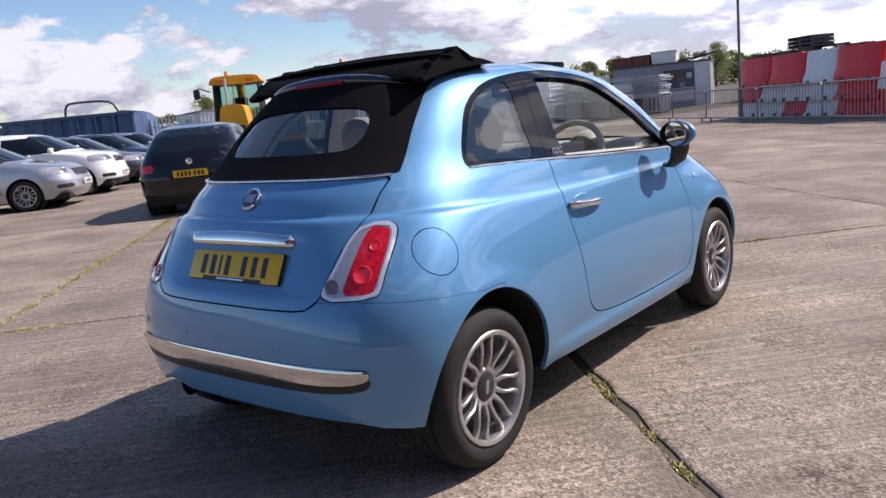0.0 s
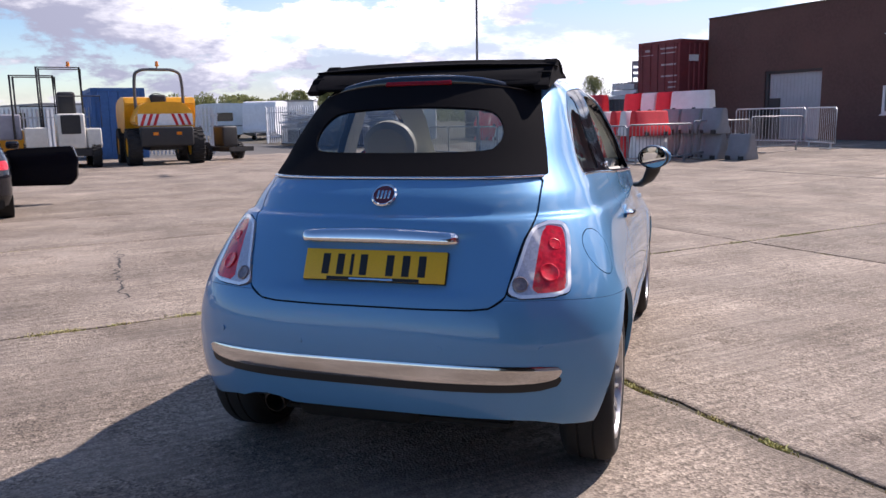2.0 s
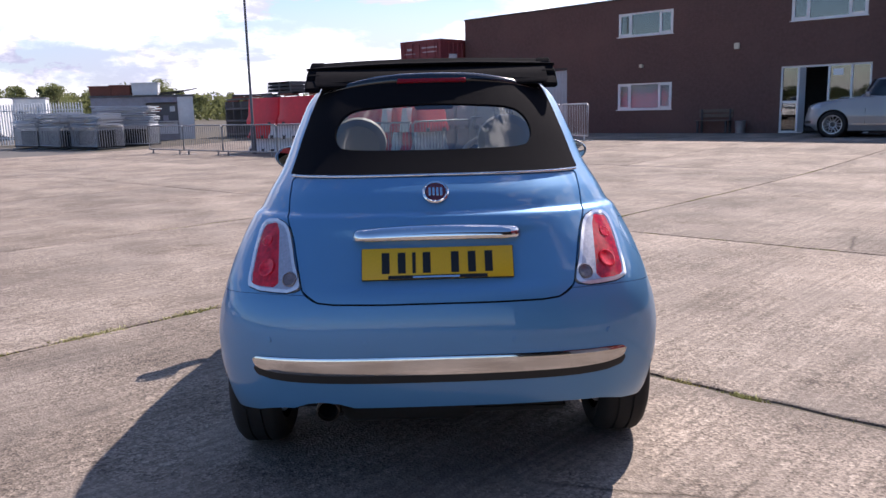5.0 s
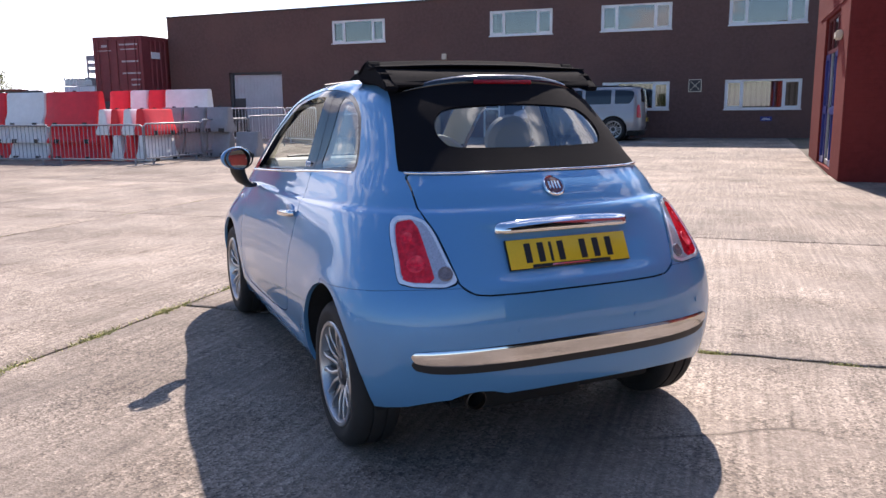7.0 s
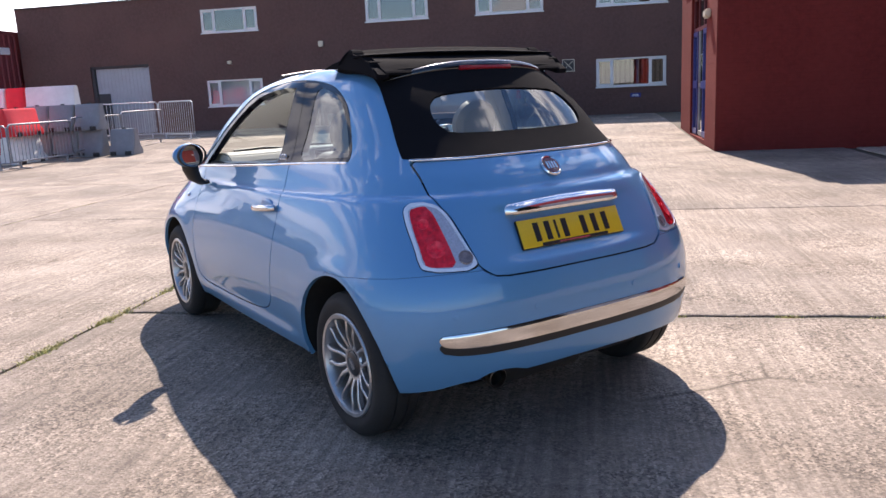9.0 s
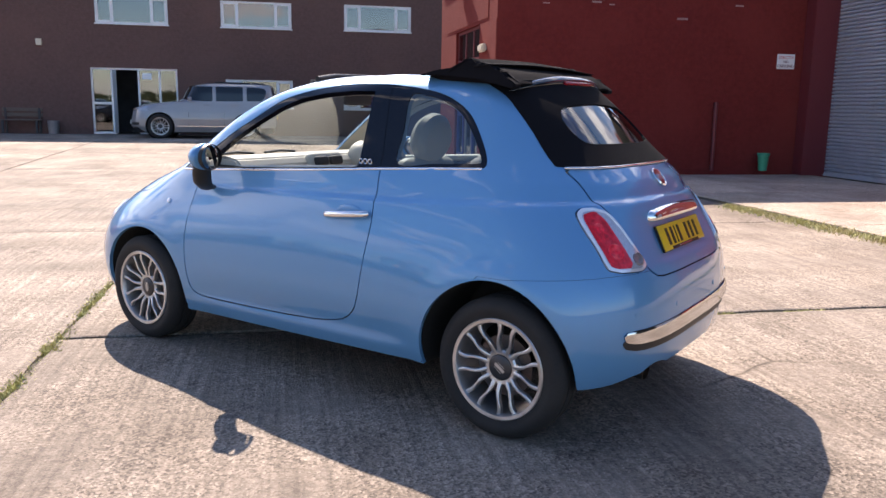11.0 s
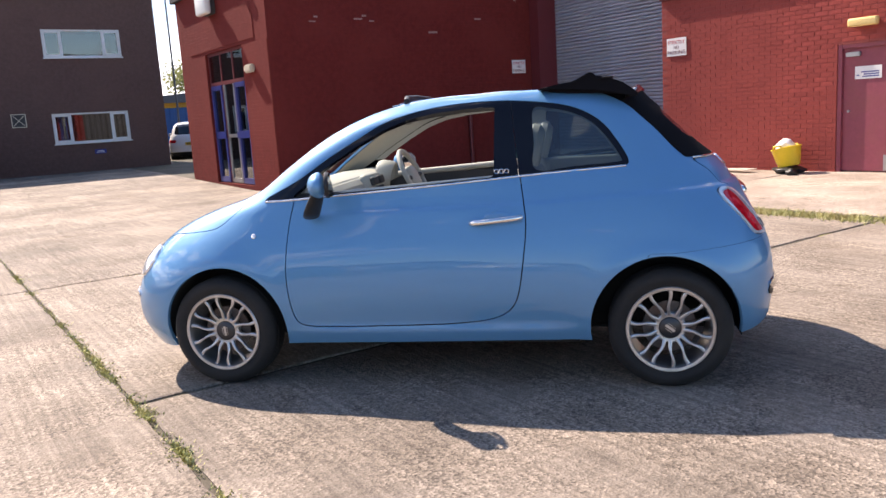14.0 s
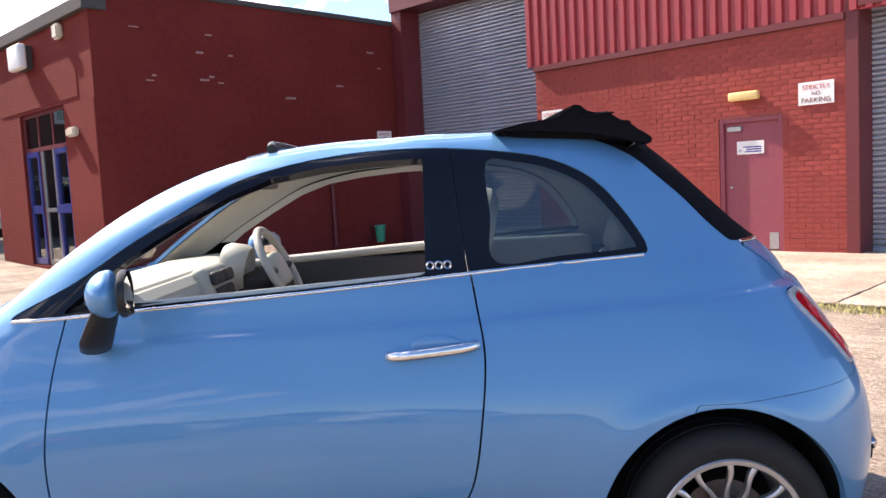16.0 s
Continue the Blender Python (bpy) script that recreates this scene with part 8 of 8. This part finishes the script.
# plant wheels
def plant_wheel(parent, x, y, r, w, m=None):
    wh = part("wheel", lathe([(r * .55, w / 2 - .02), (r * .6, w / 2), (r * .92, w / 2 - .01), (r, w / 2 - .06), (r, -w / 2 + .06), (r * .92, -w / 2 + .01), (r * .6, -w / 2), (r * .55, -w / 2 + .02)], 32, "X", Matrix.Translation((x, y, r))), RUBBER, parent)
    part("hub", lathe([(.0001, w / 2 - .06), (r * .3, w / 2 - .06), (r * .36, w / 2 - .1), (r * .57, w / 2 - .03), (r * .57, -w / 2 + .03), (.0001, -w / 2 + .1)], 24, "X", Matrix.Translation((x, y, r))), m or PLANT_YELLOW, wh)
    bm = bmesh.new()
    for i in range(22):
        a = i * math.tau / 22
        for s in (-1, 1):
            add_box(bm, s * w * .02 if s > 0 else -w * .48, w * .48 if s > 0 else -w * .02, -.03, .03, r - .02, r + .025, Matrix.Translation((x, y, r)) @ Matrix.Rotation(a + (s * .07), 4, "X"))
    part("tread", to_mesh(bm, "tread"), RUBBER, wh)


# backhoe loader: its cab and bonnet face the yard
dg = put("backhoe_loader", "yellow backhoe loader with a glazed cab and amber beacon", "digger", -26.1, -3.2, -90, "", 0)
part("cab_roof", prism(round_poly([(-.78, 2.76), (.78, 2.76), (.84, 2.88), (.70, 3.02), (0, 3.05), (-.70, 3.02), (-.84, 2.88)], 3), -1.0, .70, "y", .04), PLANT_YELLOW, dg)
part("cab_base", boxes([(-.82, .82, -.9, .6, .85, 1.55)], .05), PLANT_BLACK, dg)
for sx in (-1, 1):
    for y0, y1 in ((.55, .42), (.15, .10), (-.2, -.2), (-.9, -.85)):
        part("cab_pillar", tube([(sx * .80, y0, 1.5), (sx * .76, y1, 2.8)], .05, 8), PLANT_BLACK, dg)
    part("side_glass", prism([(-.85, 1.55), (.5, 1.55), (.4, 2.76), (-.83, 2.76)], sx * .78 - .006, sx * .78 + .006, "x"), CAB_GLASS, dg)
    part("mirror_arm", tube([(sx * .9, .55, 2.55), (sx * 1.2, .75, 2.68), (sx * 1.32, .75, 2.65)], .02, 8), PLANT_BLACK, dg)
    part("door_mirror", boxes([(sx * 1.32 - .11, sx * 1.32 + .11, .73, .80, 2.32, 2.66)], .03), PLANT_BLACK, dg)
    part("work_lamp", boxes([(sx * .52 - .14, sx * .52 + .14, .72, .80, 2.80, 2.92)], .02), AMBER, dg)
    part("front_wheel_arm", boxes([(sx * .45, sx * .75, 1.7, 2.1, .3, .6)] if sx > 0 else [(-.75, -.45, 1.7, 2.1, .3, .6)], .03), PLANT_BLACK, dg)
    plant_wheel(dg, sx * .95, -.55, .74, .42)
    plant_wheel(dg, sx * .85, 1.9, .52, .32)
part("front_glass", boxes([(-.74, .74, .46, .475, 1.6, 2.76)], 0), CAB_GLASS, dg)
part("bonnet", prism(round_poly([(-.40, 1.05), (.40, 1.05), (.40, 1.80), (.26, 2.0), (-.26, 2.0), (-.40, 1.80)], 4), .5, 2.4, "y", .04), PLANT_YELLOW, dg)
for gx in (-.28, .12):
    part("glazing_bar", tube([(gx, .49, 1.6), (gx, .47, 2.76)], .022, 8), GALV, dg)
part("grille", boxes([(-.36, .36, 2.4, 2.44, 1.08, 1.32)], .02), PLANT_BLACK, dg)
part("exhaust_stack", tube([(.3, .95, 1.9), (.3, .95, 2.95)], .045, 10), GALV, dg)
part("loader_arm", tube([(-.72, -.1, 1.5), (-.72, 1.2, 1.3), (-.72, 2.9, .5)], .10, 8), PLANT_YELLOW, dg)
part("loader_arm", tube([(.72, -.1, 1.5), (.72, 1.2, 1.3), (.72, 2.9, .5)], .10, 8), PLANT_YELLOW, dg)
part("loader_bucket", prism(round_poly([(2.75, .12), (3.55, .06), (3.35, .5), (3.1, .85), (2.8, .78), (2.7, .4)], 3), -1.1, 1.1, "x", .02), PLANT_BLACK, dg, "worn black loader bucket")
part("digging_arm", tube([(0, -.9, 1.2), (.05, -1.4, 2.6), (.05, -1.1, 2.85), (.05, -1.8, 1.0)], .13, 8), PLANT_YELLOW, dg)
part("beacon", lathe([(.0001, .2), (.06, .18), (.07, 0), (.0001, 0)], 14, "Z", Matrix.Translation((.3, .3, 3.04))), AMBER, dg)
part("steering_column", tube([(0, .4, 1.5), (0, .1, 2.0)], .04, 8), PLANT_BLACK, dg)
part("driver_seat", rbox(.5, .5, .9, .08, Matrix.Translation((0, -.3, 1.85))), PLANT_BLACK, dg)

# pale paving machine with two canopy frames
pv = put("paving_machine", "cream paving machine with dark radiator and roll frames", "paver", -24.4, .08, -90, "", 0)
part("engine_box", rbox(.78, 1.3, 1.05, .06, Matrix.Translation((-.30, .35, 1.10))), PLANT_WHITE, pv)
part("radiator", boxes([(-.56, -.02, .98, 1.03, 1.02, 1.58)], .015), PLANT_BLACK, pv)
part("side_tank", rbox(.62, 1.6, .62, .05, Matrix.Translation((.65, .2, .92))), PLANT_WHITE, pv)
part("side_tank", rbox(.42, 1.5, .60, .05, Matrix.Translation((-.92, .2, .88))), PLANT_WHITE, pv)
part("side_box", rbox(.7, .7, .75, .05, Matrix.Translation((1.35, .1, 1.25))), CABIN_GREY, pv)
part("chassis", boxes([(-1.1, 1.1, -1.6, 1.0, .35, .58)], .02), PLANT_BLACK, pv)
for a, b, z, y in ((.06, 1.20, 2.75, .5), (-.75, .45, 3.05, -.3)):
    part("roll_frame", tube([(a, y, .9), (a, y, z), (b, y, z), (b, y, .9)], .035, 8), PLANT_BLACK, pv)
    part("roll_frame", tube([(a - .1, y - .9, .9), (a - .1, y - .9, z), (b - .1, y - .9, z), (b - .1, y - .9, .9)], .035, 8), PLANT_BLACK, pv)
part("guard_rail", tube([(.0, .5, 1.6), (.0, .5, 2.15), (-1.2, .5, 2.15), (-1.2, .5, 1.2)], .02, 8), PLANT_BLACK, pv)
part("guard_rail", tube([(1.0, .6, 1.2), (1.0, .6, 1.85), (.0, .6, 1.85)], .02, 8), PLANT_BLACK, pv)
part("operator_seat", rbox(.5, .4, .7, .08, Matrix.Translation((-.3, -.2, 1.95))), PLANT_BLACK, pv)
part("beacon", lathe([(.0001, .16), (.05, .14), (.06, 0), (.0001, 0)], 12, "Z", Matrix.Translation((-.45, -.3, 3.08))), AMBER, pv)
for sx in (.85, -.95):
    plant_wheel(pv, sx, .75, .36, .26, PLANT_WHITE)
    plant_wheel(pv, sx, -1.2, .36, .26, PLANT_WHITE)

cp = put("compressor", "small yellow towed compressor behind the paving machine", "compressor", -27.2, -1.5, -90, "", 0)
part("compressor_body", prism(round_poly([(-.6, .45), (.6, .45), (.62, 1.2), (.4, 1.5), (-.4, 1.5), (-.62, 1.2)], 4), -.8, .8, "y", .03), PLANT_YELLOW, cp)
part("tow_bar", tube([(0, .8, .45), (0, 1.6, .4)], .035, 8), PLANT_BLACK, cp)
for sx in (-.62, .62):
    plant_wheel(cp, sx, 0, .3, .18, DULL_STEEL)

# site dumper
dp = put("site_dumper", "yellow site dumper with chevron panel and roll bar", "dumper", -23.9, 3.05, -90, "", 0)
part("engine_cover", prism(round_poly([(-.78, 1.20), (.78, 1.20), (.78, 1.70), (.5, 1.92), (-.5, 1.92), (-.78, 1.70)], 4), -.5, .75, "y", .05), PLANT_YELLOW, dp)
part("skip", prism(round_poly([(-2.3, 1.1), (-.8, 1.0), (-.5, 1.35), (-.35, 2.1), (-2.2, 2.0), (-2.5, 1.6)], 3), -1.15, 1.05, "x", .03), PLANT_YELLOW, dp)
part("counterweight", rbox(1.6, .35, .62, .07, Matrix.Translation((0, .78, .88))), PLANT_BLACK, dp)
cv = part("chevron_panel", boxes([(-.82, .82, .76, .785, 1.22, 1.58)], .006), MARK_WHITE, dp)
for s in (-1, 1):
    for k in range(3):
        x = s * (.30 + k * .19)
        part("stripe", prism([(x, 1.225), (x + s * .09, 1.225), (x - s * .04, 1.575), (x - s * .13, 1.575)], .786, .79, "y"), MARK_RED, cv)
    part("tail_lamp", boxes([(s * .35 - .08, s * .35 + .08, .95, .965, .92, 1.02)], .01), AMBER, dp)
    plant_wheel(dp, s * .95, .35, .56, .42)
    plant_wheel(dp, s * .95, -1.75, .56, .42)
part("roll_bar", tube(open_curve([(-.72, -.1, 1.2), (-.72, -.1, 2.6), (-.55, -.1, 2.93), (0, -.1, 2.97), (.55, -.1, 2.93), (.72, -.1, 2.6), (.72, -.1, 1.2)]), .05, 10), DULL_STEEL, dp)
part("beacon", lathe([(.0001, .24), (.05, .22), (.06, .08), (.02, .06), (.02, 0), (.0001, 0)], 12, "Z", Matrix.Translation((0, -.1, 3.0))), AMBER, dp)
part("driver_seat", rbox(.5, .4, .5, .08, Matrix.Translation((0, -.45, 1.95))), PLANT_BLACK, dp)
part("steering_wheel", lathe([(.19, .015), (.205, 0), (.19, -.015), (.175, 0), (.19, .015)], 24, "Z", Matrix.Translation((0, -.75, 2.15)) @ Matrix.Rotation(.5, 4, "X")), PLANT_BLACK, dp)
part("chassis", boxes([(-.5, .5, -2.2, .6, .45, 1.0)], .03), PLANT_BLACK, dp)
part("number_panel", boxes([(-1.18, -1.155, -1.9, -1.2, 1.45, 1.85)], .004), MARK_WHITE, dp)
tr = put("trailer_frame", "black steel trailer frame resting on the tarmac", "trailer", -25.2, 5.2, -70, "", 0)
part("frame_rail", boxes([(-.5, -.4, -1, 1.2, .3, .45), (.4, .5, -1, 1.2, .3, .45), (-.5, .5, 1.1, 1.2, .3, .45), (-.5, .5, -1, -.9, .3, .45)], .01), PLANT_BLACK, tr)
part("engine", rbox(.6, .6, .7, .06, Matrix.Translation((0, .3, .8))), PLANT_BLACK, tr)
plant_wheel(tr, -.65, 0, .3, .2, DULL_STEEL)
plant_wheel(tr, .65, 0, .3, .2, DULL_STEEL)

container("storage_container", "bright blue steel storage container", -29.2, 2.45, 90, 3.2, 1.9, 2.62, 0, BOX_BLUE)
sk = put("open_skip", "dark blue steel roll-on skip with upright ribs", "skip", -28.6, -9.4, 90, "", 0)
part("skip_wall", ribbed_box(-2.9, 1.9, 0, 2.2, .2, 2.2, .6, .06), SKIP_BLUE, sk)
for k in range(8):
    part("rib", boxes([(-2.85 + k * .66, -2.75 + k * .66, -.06, .02, .2, 2.2)], .008), SKIP_BLUE, sk)
part("top_rail", boxes([(-2.95, 1.95, -.09, .05, 2.14, 2.26)], .012), SKIP_BLUE, sk)
part("skid", boxes([(-2.8, 1.8, .3, .5, 0, .22), (-2.8, 1.8, 1.6, 1.8, 0, .22)], .01), DULL_STEEL, sk)
tc_ = put("tipper_truck", "grey tipper truck body behind the blue skip", "truck", -32.5, -11.0, 90, "", 0)
part("truck_bed", ribbed_box(-3.6, 1.4, 0, 2.2, .75, 2.15, .7, .05), DULL_STEEL, tc_)
part("chassis", boxes([(-3.4, 2.6, .5, 1.7, .45, .8)], .02), PLANT_BLACK, tc_)
part("cab", prism(round_poly([(1.5, .5), (3.2, .5), (3.2, 1.4), (2.9, 2.25), (1.6, 2.3)], 3), .1, 2.1, "y", .05), SKIP_BLUE, tc_)
part("roll_frame", tube(open_curve([(-.2, -.05, 2.1), (-.1, -.05, 2.75), (.3, -.05, 2.9), (1.6, -.05, 2.85), (1.95, -.05, 2.5), (2.1, -.05, 2.2)]), .05, 8), DULL_STEEL, tc_)
for y in (-2.4, -1.0, 2.3):
    for x in (.1, 2.1):
        part("wheel", lathe([(.0001, .14), (.28, .14), (.48, .1), (.5, 0), (.48, -.1), (.0001, -.14)], 24, "Y", Matrix.Translation((y, x, .5))), RUBBER, tc_)


# lamp posts
def lamp_post(x, y, h, label):
    p = put("lamp_post", label, "lamp post", x, y, 0, "lamp posts")
    part("post", lathe([(.0001, 0), (.07, 0), (.07, .9), (.045, .95), (.025, h), (.0001, h)], 14, "Z"), DULL_STEEL, p)
    part("arm", tube(open_curve([(0, 0, h - .05), (.1, 0, h + .12), (.7, 0, h + .2)]), .03, 8), DULL_STEEL, p)
    part("lamp_head", rbox(.55, .2, .1, .04, Matrix.Translation((.95, 0, h + .2))), DULL_STEEL, p)


lamp_post(-19.95, 12.5, 10.5, "tall thin grey lamp post behind the barriers")
lamp_post(6.1, 29.5, 9.0, "thin grey lamp post beyond the brown building")

# low shed past the end of the brown building
sh_ = put("workshop", "low blue-clad workshop with a yellow band", "building", 13.0, 42, 0, "", .25)
part("wall", ribbed_box(-7.5, 7.5, -3, 3, 0, 2.3, .5, .03), BOX_BLUE, sh_)
part("roof", prism([(-7.8, 2.55), (7.8, 2.55), (7.8, 2.7), (0, 3.3), (-7.8, 2.7)], -3.3, 3.3, "y"), DULL_STEEL, sh_)
part("band", boxes([(-7.55, 7.55, -3.05, 3.05, 2.3, 2.55)], .01), PLANT_YELLOW, sh_)


# ---- trees ----
BARK = material("bark", (0.09, 0.065, 0.045), rough=0.95, vary=0.3, grain=20, second=(0.05, 0.04, 0.03), bump=0.01)
FOLIAGE = material("tree leaves", (0.105, 0.125, 0.055), rough=0.8, vary=0.4, grain=1.2, second=(0.16, 0.17, 0.085), stain=1.5)


# light comes through the leaves
fn_, fl_ = FOLIAGE.node_tree.nodes, FOLIAGE.node_tree.links
leaf_b, leaf_t, leaf_m = fn_["Principled BSDF"], fn_.new("ShaderNodeBsdfTranslucent"), fn_.new("ShaderNodeMixShader")
leaf_t.inputs[0].default_value = (0.26, 0.28, 0.12, 1)
leaf_m.inputs[0].default_value = 0.45
fl_.new(leaf_b.outputs[0], leaf_m.inputs[1])
fl_.new(leaf_t.outputs[0], leaf_m.inputs[2])
fl_.new(leaf_m.outputs[0], fn_["Material Output"].inputs[0])


def leaf_cloud(blobs, per, size, seed):
    rnd = random.Random(seed)
    verts, faces = [], []
    for (x, y, z, r) in blobs:
        for _ in range(per):
            d = Vector((rnd.gauss(0, 1), rnd.gauss(0, 1), rnd.gauss(0, 1))).normalized() * r * (rnd.random() ** .4)
            p = Vector((x, y, z)) + Vector((d.x, d.y, d.z * .8))
            a = Vector((rnd.gauss(0, 1), rnd.gauss(0, 1), rnd.gauss(0, 1))).normalized() * size * (.5 + rnd.random())
            b = a.orthogonal().normalized() * size * (.4 + .5 * rnd.random())
            k = len(verts)
            verts += [p - a, p + b * .8, p + a, p - b * .8]
            faces.append((k, k + 1, k + 2, k + 3))
    me = bpy.data.meshes.new("leaves")
    me.from_pydata([tuple(v) for v in verts], [], faces)
    return me


def tree(x, y, h, seed, label):
    rnd = random.Random(seed)
    t = put("tree", label, "tree", x, y, seed * 40, "trees behind the yard", 0)
    part("trunk", lathe([(.0001, 0), (h * .035, 0), (h * .024, h * .15), (h * .015, h * .5), (h * .005, h * .8), (.0001, h * .8)], 10, "Z"), BARK, t)
    blobs = []
    for i in range(14):
        a, f = rnd.random() * math.tau, .35 + .5 * rnd.random()
        r = h * (.30 - .18 * f) * (.6 + .8 * rnd.random())
        tip = (math.cos(a) * h * .26 * (1.2 - f), math.sin(a) * h * .26 * (1.2 - f), h * (f + .06))
        part("limb", tube([(0, 0, h * f * .75), (tip[0] * .6, tip[1] * .6, h * f * .95), tip], h * .007, 6), BARK, t)
        blobs.append((*tip, max(.5, r)))
    blobs.append((0, 0, h * .9, h * .12))
    part("crown", leaf_cloud(blobs, 260, h * .016, seed), FOLIAGE, t)


for i, (x, y, h) in enumerate(((-88, 74, 7.0), (-128, 66, 8.0), (-131, 50, 7.0), (-88, -14, 5.0), (18, 62, 9.0), (9, 64, 8.0))):
    tree(x, y, h, i + 3, "green leafy tree standing far behind the yard")
rndb = random.Random(8)
blobs = []
for i in range(215):
    deg = 100 + 165 * (i + rndb.random()) / 150 if i < 150 else 138 + 40 * (i - 150 + rndb.random()) / 65
    a, d = radians(deg), 160 + 26 * rndb.random()
    h = 3.0 + 2.2 * rndb.random() + 3.5 * math.exp(-((deg - 160) / 14) ** 2) * (.7 + .45 * rndb.random())
    w = 1.7 + 1.3 * rndb.random()
    cx, cy = math.cos(a) * d, math.sin(a) * d
    for k in range(9):
        u = rndb.random()
        r = w * (.55 + .4 * rndb.random()) * (1 - .35 * u)
        blobs.append((cx + rndb.gauss(0, w * .75) * (1 - .6 * u), cy + rndb.gauss(0, w * .75) * (1 - .6 * u), h * (.25 + .62 * u), r))
for i in range(330):
    a, d = radians(100 + 165 * (i + rndb.random()) / 330), 157 + 8 * rndb.random()
    blobs.append((math.cos(a) * d, math.sin(a) * d, 1.0 + 1.1 * rndb.random(), 1.7))
belt = tagged(part("tree_belt", leaf_cloud(blobs, 80, .30, 9), FOLIAGE), "far belt of green trees and hedges", "trees", kind="stuff")
belt.matrix_basis = MB
